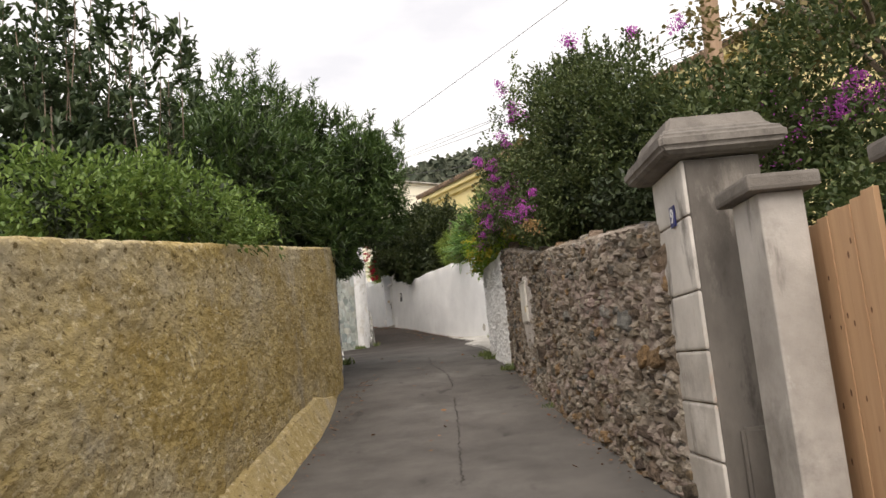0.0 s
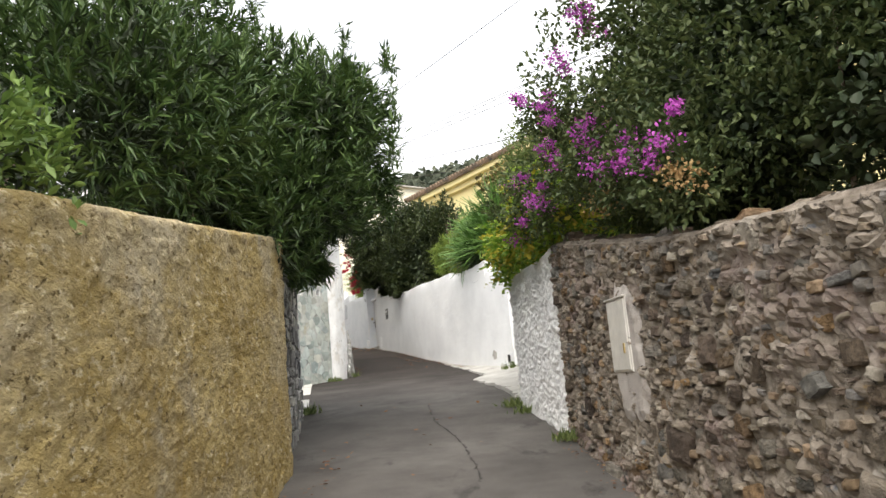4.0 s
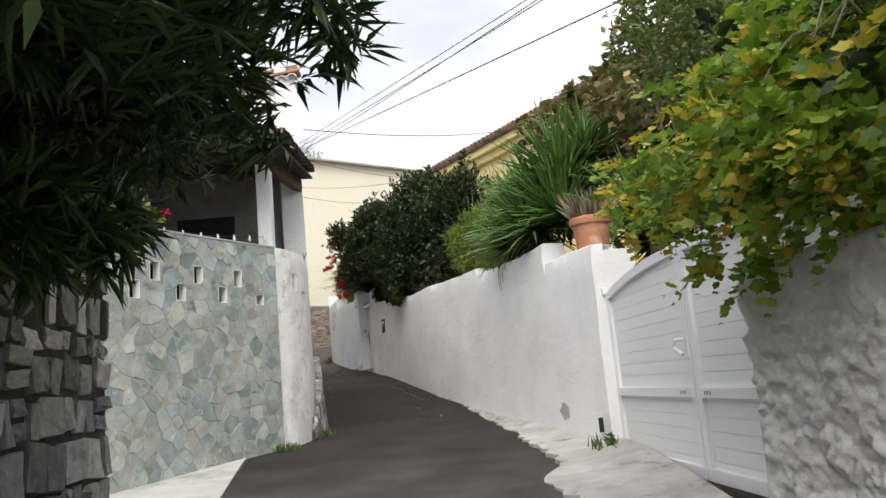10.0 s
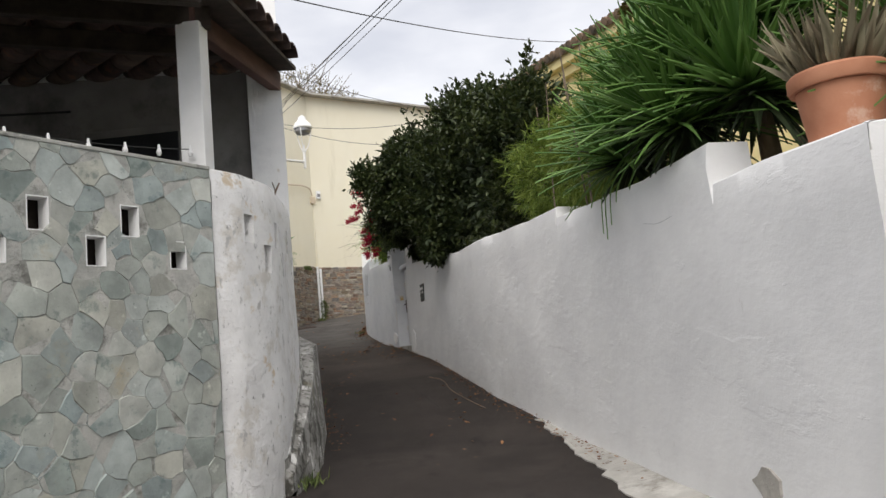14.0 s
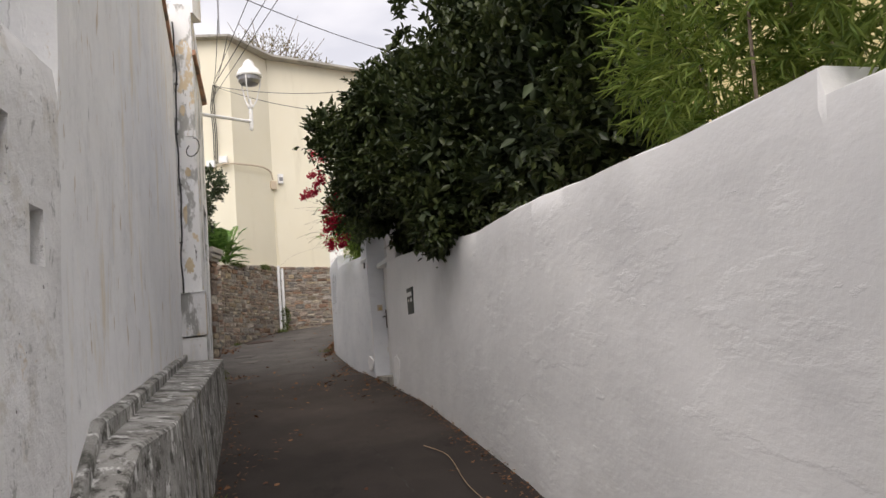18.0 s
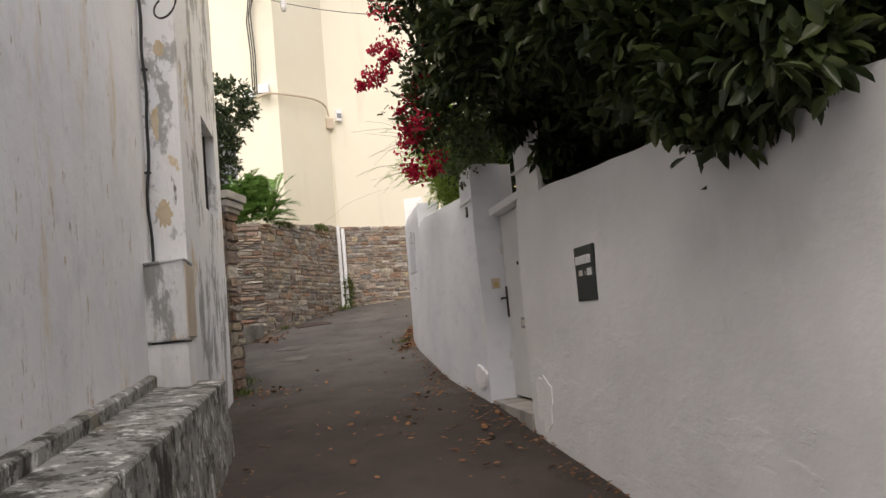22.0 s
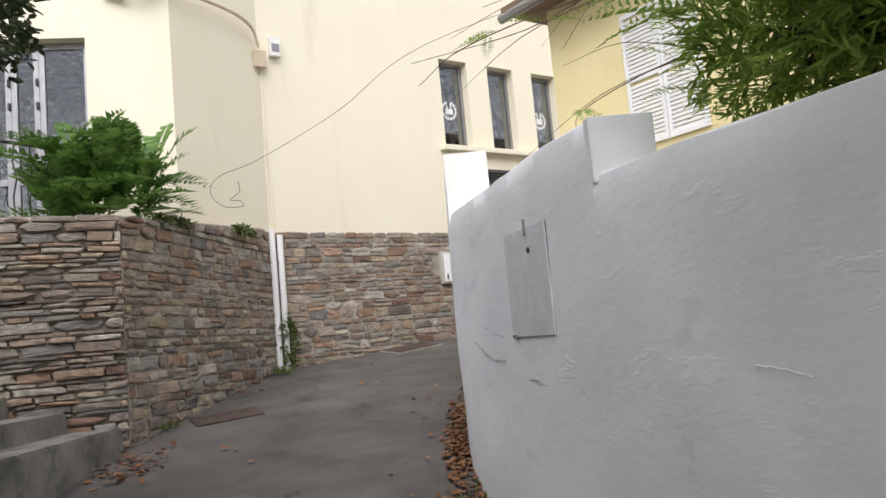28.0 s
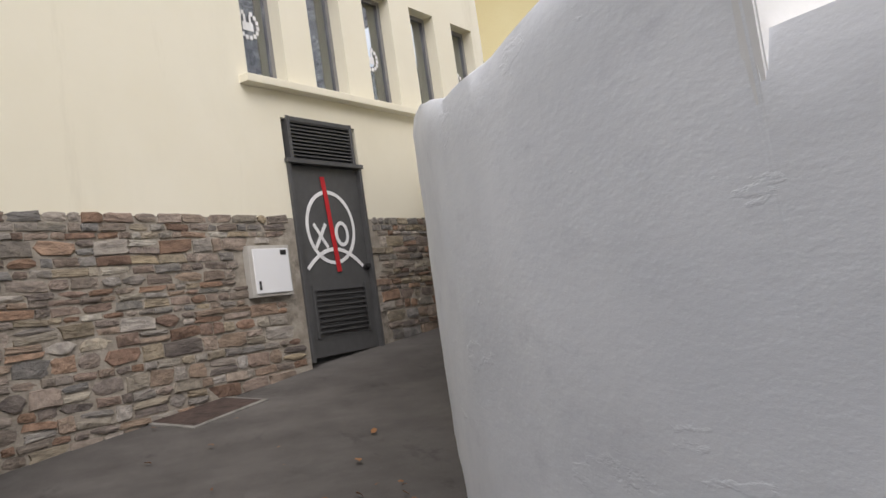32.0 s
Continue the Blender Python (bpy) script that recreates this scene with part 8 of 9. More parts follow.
HIGH = [(1.18, 12.00, 5.83), (0.98, 12.00, 5.52), (1.30, 12.00, 5.41), (0.83, 12.00, 5.12), (1.10, 12.00, 5.01), (1.41, 12.00, 4.90), (0.71, 12.00, 4.68), (1.01, 12.00, 4.57), (1.28, 12.00, 4.42), (0.83, 12.00, 4.30), (1.57, 12.00, 5.38), (1.94, 12.00, 5.85), (2.27, 12.00, 5.90), (1.08, 12.00, 4.04), (1.84, 9.4, 5.45), (2.16, 9.3, 5.34), (2.51, 9.2, 5.48), (1.52, 10.2, 5.0), (1.17, 11.0, 5.14), (1.94, 9.3, 5.26), (3.09, 9.0, 5.4), (1.04, 12.0, 4.62), (1.2, 11.4, 4.24), (1.0, 11.4, 4.0), (0.78, 12.2, 3.72), (3.12, 6.4, 3.27), (3.3, 6.4, 3.36), (3.6, 6.4, 3.62), (3.72, 6.4, 3.46), (3.5, 6.4, 3.56)]
foliage("flower_branch", [(x + 0.05, y, z - 0.12, 0.22, 0.25, 0.25) for x, y, z in HIGH], 620, 7, 0.055, 0.034, "oval", L_BOUG, 121, boug, twig=0.3, rise=0.6, gap=0.0)
for x, y, z in HIGH[::2] + HIGH[25:]:
    sprays("blossom", [(x + frng_b.gauss(0, 0.06), y + frng_b.gauss(0, 0.1), z + frng_b.gauss(0, 0.06)) for _ in range(3)], 0.055, 80, L_MAGENTA, int(z * 100), boug, label="magenta bougainvillea flowers")
AIRY = [(frng_b.uniform(0.9, 2.6), frng_b.uniform(9.4, 12.6), frng_b.uniform(4.9, 5.7)) for _ in range(26)]
foliage("sprig", [(x, y, z - 0.4 * max(0, y - 10.5), 0.1, 0.1, 0.4) for x, y, z in AIRY], 420, 6, 0.05, 0.03, "oval", L_WEED, 122, boug, twig=0.2, rise=0.9, gap=0.0)
sprays("dry_spray", [(1.04, 8.83, 3.09), (1.03, 8.95, 3.14), (0.95, 10.36, 3.3), (1.0, 10.5, 3.34), (1.05, 8.71, 3.06)], 0.07, 60, L_DRYSPRAY, 19, boug, label="dry orange-brown flower spray")
vine = thing("grape_vine", "yellow-green vine trailing over the limewashed wall", "vine")
stems("stem", [(1.9, 14.0, 1.8)] * 5, [(1.2, 13.4, 4.2), (1.1, 14.8, 4.4), (1.2, 16.2, 4.6), (0.9, 15.4, 3.9), (2.0, 15.4, 5.0)], 0.03, M_BARK, vine, 10)
inner_mass([(1.45, 14.2, 3.95, 0.95, 1.3, 0.55), (1.5, 15.6, 4.4, 0.95, 1.1, 0.75), (1.9, 16.6, 4.8, 0.7, 0.8, 0.6), (2.2, 14.6, 4.5, 0.7, 1.0, 0.5)], 260, 0.12, 0.09, "oval", L_INNER, 111, vine)
bamboo = thing("bamboo", "clump of yellow-green bamboo behind the white wall", "bamboo")
stems("cane", [(0.6 + 0.25 * (k % 4), 24.2 + 0.35 * k, 2.6) for k in range(10)], [(0.3 + 0.25 * (k % 4), 24.0 + 0.4 * k, 6.2 + 0.2 * (k % 3)) for k in range(10)], 0.014, M_BARK, bamboo, 12, bend=0.05)
foliage("crown", [(0.75, 25.2, 5.4, 0.7, 1.0, 0.7), (0.4, 26.4, 5.5, 0.65, 0.9, 0.7), (0.9, 24.3, 5.5, 0.6, 0.8, 0.8)], 2600, 8, 0.12, 0.016, "lance", L_BAMBOO, 13, bamboo, twig=0.16, droop=0.3)
camellia = thing("camellia", "large dark glossy camellia leaning over the white wall", "shrub")
stems("stem", [(0.0, 29.5 + 0.3 * k, 3.0) for k in range(5)], [(0.0, 28.4, 6.2), (-0.4, 30.2, 6.8), (-0.8, 31.6, 6.4), (-0.2, 30.6, 7.6), (0.3, 28.6, 7.0)], 0.06, M_BARK, camellia, 14)
CAM = [(-0.4, 29.0, 6.0, 1.0, 1.7, 1.2), (-0.9, 31.0, 6.3, 1.2, 1.7, 1.5), (-1.45, 32.7, 6.35, 0.9, 1.2, 0.95), (-0.9, 30.4, 5.5, 0.6, 1.2, 0.5), (-0.6, 30.4, 7.4, 0.9, 1.3, 0.8), (-2.0, 33.6, 6.75, 0.7, 1.0, 0.75), (-1.9, 34.8, 6.3, 0.6, 1.0, 0.9), (-1.5, 35.4, 5.9, 0.6, 0.9, 0.7), (-1.7, 34.6, 5.5, 0.35, 0.6, 0.5), (-2.1, 35.9, 6.1, 0.35, 0.6, 0.7), (-1.8, 36.2, 6.6, 0.5, 0.7, 0.7), (0.2, 28.6, 6.6, 1.0, 1.4, 1.1), (0.2, 28.2, 5.7, 0.7, 1.0, 0.8), (-1.5, 31.6, 7.3, 0.6, 0.8, 0.6), (-2.95, 33.4, 7.2, 0.5, 0.7, 0.5), (-2.6, 33.5, 6.7, 0.5, 0.6, 0.55), (-2.25, 33.2, 7.2, 0.65, 0.8, 0.55), (-2.0, 33.0, 7.7, 0.6, 0.7, 0.4), (-2.36, 33.4, 6.0, 0.22, 0.35, 0.22)]
# the boughs that lean out over the lane
OVER = [(-1.38, 30.1, 5.35, 0.24, 0.42, 0.36), (-1.3, 30.0, 5.85, 0.35, 0.45, 0.4), (-1.42, 30.85, 5.3, 0.34, 0.5, 0.36), (-1.6, 31.3, 5.7, 0.4, 0.55, 0.4), (-1.85, 32.0, 6.1, 0.42, 0.6, 0.45), (-1.75, 31.7, 6.3, 0.6, 0.8, 0.7), (-2.2, 32.5, 6.6, 0.65, 0.8, 0.75), (-2.0, 32.0, 7.1, 0.65, 0.9, 0.6), (-2.45, 33.0, 6.3, 0.5, 0.6, 0.55)]
CAM_KEEP = lambda x, y, z: x > float(np.interp(y, WHITE[:, 1], WHITE[:, 0])) + 0.06 or (y > 29.75 and z > 4.95 + 0.5 * max(0, y - 31.0))
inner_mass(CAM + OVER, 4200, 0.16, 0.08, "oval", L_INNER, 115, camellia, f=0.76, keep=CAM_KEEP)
rng_c = random.Random(15)
CSP = [(rng_c.uniform(-1.6, 0.4), rng_c.uniform(28.0, 33.0), 0) for _ in range(22)]
foliage("sprig", [(x, y, 7.0 + 0.5 * math.sin(y) + 0.3 * rng_c.random(), 0.12, 0.12, 0.5) for x, y, _ in CSP], 330, 7, 0.1, 0.05, "oval", L_CAMELLIA, 116, camellia, twig=0.25, rise=1.0, gap=0.0)
foliage("crown", CAM, 8200, 8, 0.1, 0.052, "oval", L_CAMELLIA, 15, camellia, twig=0.32, rise=0.5, gap=0.25, keep=CAM_KEEP)
foliage("leaning_bough", OVER, 3000, 8, 0.11, 0.054, "oval", L_CAMELLIA, 215, camellia, twig=0.3, rise=0.1, droop=0.2, gap=0.2, keep=CAM_KEEP)
foliage("hanging_spray", [(-2.3, 33.55, 5.9, 0.18, 0.3, 0.2), (-2.08, 33.36, 5.62, 0.1, 0.14, 0.16), (-1.36, 30.0, 5.08, 0.1, 0.2, 0.12), (-1.36, 30.5, 5.12, 0.14, 0.22, 0.14), (-1.5, 30.9, 5.16, 0.15, 0.2, 0.14)], 200, 8, 0.11, 0.052, "oval", L_CAMELLIA, 125, camellia, twig=0.22, rise=-0.3, droop=0.5, gap=0.0)
inner_mass([(-1.8, 34.7, 6.1, 0.5, 0.8, 0.7), (-1.6, 33.9, 6.2, 0.5, 0.6, 0.7), (-1.5, 35.6, 6.2, 0.5, 0.8, 0.7), (-0.8, 32.8, 6.3, 0.8, 1.2, 1.1), (-0.7, 34.4, 6.6, 0.8, 1.2, 1.2), (-0.3, 31.2, 6.0, 0.9, 1.2, 1.2)], 2000, 0.14, 0.08, "oval", L_INNER, 126, camellia)
redb = thing("red_bougainvillea", "bougainvillea with crimson flowers over the garden door", "bush")
foliage("crown", [(-2.7, 34.4, 6.4, 0.5, 0.8, 0.6), (-2.85, 35.6, 6.2, 0.4, 0.6, 0.45), (-3.05, 34.1, 6.25, 0.28, 0.4, 0.5), (-2.5, 33.9, 6.7, 0.4, 0.6, 0.5)], 1500, 7, 0.055, 0.032, "oval", L_BOUG, 16, redb, twig=0.2, gap=0.0)
REDS = [(-3.44, 34.0, 6.52), (-3.32, 34.0, 6.58), (-3.14, 34.0, 6.25), (-2.98, 34.0, 6.35), (-3.08, 34.0, 6.0), (-3.14, 34.0, 5.66), (-2.98, 34.0, 5.69), (-3.16, 34.0, 5.93), (-3.39, 34.2, 6.85), (-3.25, 34.2, 7.1), (-3.05, 34.2, 6.57), (-2.8, 33.6, 6.5)]
rrng = random.Random(6)
for x, y, z in REDS:
    sprays("blossom", [(x + rrng.gauss(0, 0.06), y + rrng.gauss(0, 0.08), z + rrng.gauss(0, 0.05)) for _ in range(3)], 0.05, 75, L_RED, int(z * 100), redb, 0.033, 0.03, label="crimson bougainvillea flowers")
mimosa = thing("mimosa", "feathery light green mimosa above the grey wall", "shrub")
foliage("crown", [(-2.9, 36.9, 6.2, 0.6, 1.0, 0.5), (-3.1, 37.8, 6.15, 0.5, 0.6, 0.4)], 900, 12, 0.07, 0.018, "lance", L_MIMOSA, 18, mimosa, twig=0.2, spread=0.7)
inner_mass([(-2.8, 36.9, 6.3, 0.6, 1.0, 0.5), (-2.9, 37.8, 6.2, 0.4, 0.6, 0.4), (-2.6, 36.2, 6.5, 0.5, 0.8, 0.5)], 600, 0.1, 0.04, "lance", L_INNER, 119, mimosa)

# ---- yuccas, ferns, trees ----
def blades(name, heads, count, length, width, material, seed, parent, low=-0.3):
    """Sword leaves round yucca heads: each blade a bent strip of six cross-sections."""
    rng = np.random.default_rng(seed)
    vs, fs = [], []
    for hx, hy, hz, sc in heads:
        for _ in range(count):
            a, el = rng.uniform(0, 6.283), math.asin(low + (1 - low) * rng.random() ** 0.75)
            ln, wd = length * sc * rng.uniform(0.7, 1.15), width * rng.uniform(0.8, 1.2)
            d = np.array([math.cos(a) * math.cos(el), math.sin(a) * math.cos(el), math.sin(el)])
            s = np.array([-math.sin(a), math.cos(a), 0.0])
            bend = rng.uniform(0.1, 0.4) * (1.2 - el)
            base = len(vs)
            for k in range(6):
                u = k / 5
                p = np.array([hx, hy, hz]) + d * ln * u - np.array([0, 0, 1]) * bend * ln * u * u * 0.6
                w = wd * (0.55 + 0.9 * u if u < 0.4 else 0.91 * (1 - (u - 0.4) / 0.6) + 0.03)
                up = np.cross(s, d)
                vs += [p - s * w / 2, p + up * -0.15 * wd, p + s * w / 2]
            for k in range(5):
                i = base + 3 * k
                fs += [(i, i + 1, i + 4, i + 3), (i + 1, i + 2, i + 5, i + 4)]
    me = bpy.data.meshes.new(name)
    me.from_pydata([tuple(v) for v in vs], [], fs)
    me.materials.append(material)
    return part(name, smooth(me), material, parent)


for k, (trunk, heads) in enumerate((
        ([(1.2, 23.4, 2.4), (1.0, 23.2, 4.6), (0.75, 23.1, 5.2)], [(0.75, 23.1, 5.15, 1.0), (0.55, 23.5, 4.95, 0.85), (0.75, 22.5, 4.95, 0.9), (0.9, 23.6, 5.5, 0.9), (0.95, 22.8, 5.3, 1.05)]),
        ([(1.5, 22.6, 2.4), (1.4, 22.5, 4.8), (1.2, 22.4, 5.7)], [(1.2, 22.4, 5.55, 1.1), (1.4, 22.8, 5.2, 0.95), (1.1, 22.0, 5.0, 0.9), (1.6, 22.6, 5.9, 1.0), (1.0, 22.5, 5.2, 1.0)]),
        ([(2.1, 21.4, 2.3), (2.05, 21.3, 4.2), (2.0, 21.2, 4.9)], [(1.95, 21.3, 4.75, 1.0), (2.1, 21.6, 4.5, 0.8)]))):
    y = thing("yucca", "tall yucca with green sword leaves behind the white wall", "yucca", group="yuccas")
    part("trunk", tube([Vector(p) + Vector((0.12, 0, 0)) for p in curve_pts(trunk, 4)], 0.09, 8, 0.06), M_BARK, y)
    blades("blade_crown", [(hx + 0.14, hy, hz, hs) for hx, hy, hz, hs in heads], 150, 0.95, 0.072, L_YUCCA, 40 + k, y, -0.2)
    # Skirt fills the shaded depth between blades; the shade is in its colour
    blades("shaded_blade_skirt", [(hx + 0.22, hy, hz, hs) for hx, hy, hz, hs in heads], 90, 0.5, 0.075, L_INNER, 140 + k, y, -0.85)
    if k == 0:
        # old blades hanging over the wall top
        for ty, tz, w in ((23.15, 4.56, 0.05), (23.3, 4.4, 0.045), (23.42, 4.3, 0.05), (23.5, 4.36, 0.035), (23.72, 4.62, 0.04), (22.86, 4.6, 0.05)):
            wx = float(np.interp(ty, WHITE[:, 1], WHITE[:, 0]))
            line = curve_pts([Vector((0.8, ty - 0.45, 5.1)), Vector((wx + 0.04, ty - 0.15, 4.86)), Vector((wx - 0.07, ty - 0.04, 4.68)), Vector((wx - 0.09, ty, tz))], 4)
            bm = bmesh.new()
            rows_ = []
            for i, p in enumerate(line):
                u = i / (len(line) - 1)
                h = Vector((0.25, 0.95, 0.1)) * (0.5 * w * (1.04 - u) ** 0.6)
                rows_.append([bm.verts.new(Vector(p) - h), bm.verts.new(Vector(p) + Vector((0.008, 0, -0.006))), bm.verts.new(Vector(p) + h)])
            for a, b in zip(rows_, rows_[1:]):
                for j in range(2):
                    bm.faces.new((a[j], a[j + 1], b[j + 1], b[j]))
            part("hanging_blade", bm, L_YUCCA, y, soft=True)


def fronds(name, roots, length, leaflets, leaf, width, material, seed, parent, arch=0.5, shape="lance", tumble=0.1):
    """Pinnate fronds: rows of leaflets along arched stalks."""
    rng = np.random.default_rng(seed)
    pos, way, up, ln = [], [], [], []
    for x, y, z, a, el, sc in roots:
        d = np.array([math.cos(a) * math.cos(el), math.sin(a) * math.cos(el), math.sin(el)])
        s = np.array([-math.sin(a), math.cos(a), 0.0])
        for k in range(leaflets):
            u = (k + 1) / leaflets
            p = np.array([x, y, z]) + d * length * sc * u - np.array([0, 0, arch * length * sc * u * u])
            t = d - np.array([0, 0, 2 * arch * u])
            for sg in (-1, 1):
                pos.append(p)
                way.append(s * sg + 0.45 * t + rng.normal(size=3) * 0.8 * tumble)
                up.append(np.cross(s, d) + rng.normal(size=3) * tumble)
                ln.append(leaf * sc * math.sin(math.pi * (0.15 + 0.8 * u)) + 0.01)
    ln = np.array(ln)
    return part(name, leaf_mesh(name, np.array(pos), np.array(way), np.array(up), ln, ln * width, shape, material), material, parent)


# pinnate climber over the limewashed wall
VINE = [(0.95, 14.2, 3.78, 0.38, 0.7, 0.34), (0.9, 15.0, 3.95, 0.4, 0.5, 0.35), (0.62, 14.6, 3.72, 0.2, 0.35, 0.2), (0.7, 15.1, 3.48, 0.1, 0.25, 0.22), (1.6, 15.0, 4.3, 0.8, 1.1, 0.5), (1.5, 13.6, 3.75, 0.6, 0.7, 0.32), (0.74, 14.4, 3.54, 0.1, 0.3, 0.18), (2.1, 16.0, 4.6, 0.7, 0.7, 0.5), (2.2, 14.6, 4.6, 0.8, 1.1, 0.6), (1.0, 13.3, 3.72, 0.35, 0.5, 0.28), (1.25, 12.7, 3.8, 0.4, 0.5, 0.3), (1.4, 13.4, 4.2, 0.5, 0.7, 0.4), (0.95, 13.8, 4.15, 0.35, 0.5, 0.35), (0.9, 16.9, 4.15, 0.26, 0.5, 0.28), (1.05, 16.2, 4.15, 0.3, 0.45, 0.32)]
for count, leaf_m, seed in ((3000, L_VINE, 11), (900, L_VINE_YELLOW, 12)):
    vrng = np.random.default_rng(seed)
    vp, vo = tips_in(VINE, count, vrng, 0.5, 0.2)
    fronds("leaf_spray", [(p[0], p[1], p[2], math.atan2(o[1], o[0]) + vrng.normal() * 0.9, vrng.uniform(-1.3, 0.5), vrng.uniform(0.7, 1.25)) for p, o in zip(vp, vo)], 0.2, 5, 0.058, 0.78, leaf_m, seed, vine, 0.25, "lobed", 0.5)
vr2 = random.Random(13)
for _ in range(16):
    a = Vector((1.2 + vr2.uniform(-0.2, 0.5), vr2.uniform(13.6, 15.3), 4.0 + vr2.uniform(-0.1, 0.4)))
    b = Vector((vr2.uniform(0.45, 0.85), a.y + vr2.uniform(-0.5, 0.5), a.z - vr2.uniform(0.1, 0.6)))
    part("tendril", tube(curve_pts([a, a.lerp(b, 0.5) + Vector((0, 0, 0.18)), b], 5), 0.007, 5, 0.003), M_BARK, vine)
frng = random.Random(9)
fern = thing("fern", "bright green fern growing on the stone planter wall", "fern")
for k in range(25):
    cx, cy, cz = -7.85 + frng.uniform(-0.65, 0.25), 43.3 + frng.uniform(-0.3, 0.45), 6.6 + frng.uniform(0, 0.8)
    fronds("frond", [(cx + frng.uniform(-0.08, 0.08), cy + frng.uniform(-0.08, 0.08), cz + frng.uniform(0, 0.15), frng.uniform(0, 6.28), frng.uniform(0.3, 1.3), frng.uniform(0.55, 1.15)) for _ in range(6)], 0.92, 16, 0.19, 0.34, L_FERN, 500 + k, fern, 0.35)
darkbush = thing("ivy_bush", "dark dense shrub beside the entrance steps", "shrub")
stems("stem", [(-7.9, 39.8, 4.5)] * 4, [(-7.5, 39.4, 7.6), (-7.1, 39.1, 8.0), (-7.7, 40.2, 8.0), (-7.5, 39.5, 7.0)], 0.04, M_BARK, darkbush, 51)
foliage("crown", [(-7.35, 39.3, 7.5, 0.75, 0.8, 0.9), (-6.75, 38.9, 8.0, 0.6, 0.6, 0.45), (-7.3, 39.0, 6.7, 0.5, 0.5, 0.5)], 1900, 8, 0.07, 0.04, "oval", L_LAUREL, 52, darkbush, twig=0.15)
mrng = random.Random(12)
fronds("feather_leaf", [(-3.15 + mrng.uniform(-0.3, 0.5), mrng.uniform(36.2, 38.3), 5.95 + mrng.uniform(0, 0.9), mrng.uniform(0, 6.28), mrng.uniform(-0.2, 1.0), mrng.uniform(0.6, 1.2)) for _ in range(270)], 0.5, 17, 0.085, 0.22, L_MIMOSA, 53, mimosa, 0.4)
TWIGS = []
for k in range(14):
    a = Vector((-3.15, 36.4 + 0.13 * k, 6.05 + 0.12 * (k % 3)))
    b = a + Vector((mrng.uniform(-1.5, -0.5), mrng.uniform(0.4, 2.2), mrng.uniform(0.15, 0.95)))
    m1 = a.lerp(b, 0.35) + Vector((mrng.uniform(-0.15, 0.15), mrng.uniform(-0.2, 0.2), 0.2))
    m2 = a.lerp(b, 0.7) + Vector((mrng.uniform(-0.2, 0.2), mrng.uniform(-0.2, 0.2), 0.15))
    TWIGS.append(curve_pts([a, m1, m2, b], 5))
    part("twig", tube(TWIGS[-1], 0.005, 5, 0.0015), M_BARK, mimosa)
    for _ in range(2):
        c = m2 + Vector((mrng.uniform(-0.5, 0.1), mrng.uniform(-0.1, 0.6), mrng.uniform(-0.3, 0.35)))
        part("twig", tube(curve_pts([m1, m1.lerp(c, 0.5) + Vector((0, 0, 0.08)), c], 4), 0.003, 4, 0.001), M_BARK, mimosa)
TENDRIL = [(-3.4, 37.0, 6.1), (-3.9, 37.1, 6.12), (-4.45, 37.15, 6.0), (-4.7, 37.15, 5.84), (-4.92, 37.15, 5.73), (-5.03, 37.17, 5.7), (-5.06, 37.18, 5.66), (-5.02, 37.15, 5.615), (-4.955, 37.1, 5.6), (-4.96, 37.1, 5.615), (-4.985, 37.1, 5.62), (-4.955, 37.08, 5.635), (-4.95, 37.05, 5.655)]
thing("hanging_tendril", "long bare brown tendril hanging in front of the cream wall", "tendril", tube([Vector(p) for p in curve_pts(TENDRIL, 6)], 0.0008, 5), M_BARK)
stick = thing("fallen_stick", "thin bare brown stick lying across the asphalt", "stick", tube([(x, y, g_at(y) + 0.025) for x, y in curve_pts([(-1.69, 29.97), (-1.44, 29.5), (-1.26, 28.52), (-0.98, 27.6), (-0.76, 26.95)], 4)], 0.004, 6, 0.002), M_TWIG)
fronds("twig_leaf", [(*c[mrng.randrange(len(c) // 4, len(c) // 2 + 3)], mrng.uniform(0, 6.28), mrng.uniform(-0.3, 0.8), mrng.uniform(0.5, 1.0)) for c in TWIGS for _ in range(5)], 0.3, 12, 0.055, 0.26, L_MIMOSA, 54, mimosa, 0.3)

plane = thing("plane_tree", "plane tree with yellowing brown autumn leaves", "tree")
stems("trunk", [(3.6, 22.5, 2.0)] * 6, [(2.6, 21.8, 6.6), (3.8, 22.6, 7.6), (4.4, 20.4, 6.4), (2.8, 24.4, 7.2), (1.8, 25.2, 7.6), (4.6, 21.2, 7.2)], 0.1, M_BARK, plane, 60, bend=0.12)
foliage("crown", [(3.2, 21.8, 6.5, 1.6, 1.8, 1.4), (3.6, 19.4, 5.9, 1.4, 1.5, 1.5), (4.2, 18.0, 4.9, 1.2, 1.2, 1.4), (2.3, 24.8, 7.0, 1.2, 1.3, 0.9), (3.2, 20.4, 4.6, 1.0, 1.2, 1.0)], 2800, 6, 0.14, 0.13, "lobed", L_VINE_DRY, 61, plane, twig=0.3, droop=0.4, gap=0.1)
inner_mass([(3.4, 21.6, 5.6, 1.5, 1.7, 1.6), (3.7, 19.4, 5.2, 1.3, 1.5, 1.5), (4.2, 18.0, 4.6, 1.1, 1.2, 1.4), (2.9, 20.4, 4.4, 0.9, 1.2, 0.9)], 1500, 0.16, 0.12, "oval", L_INNER, 161, plane)
sparse = thing("willow_shrub", "tall sparse pale green shrub behind the vine", "shrub")
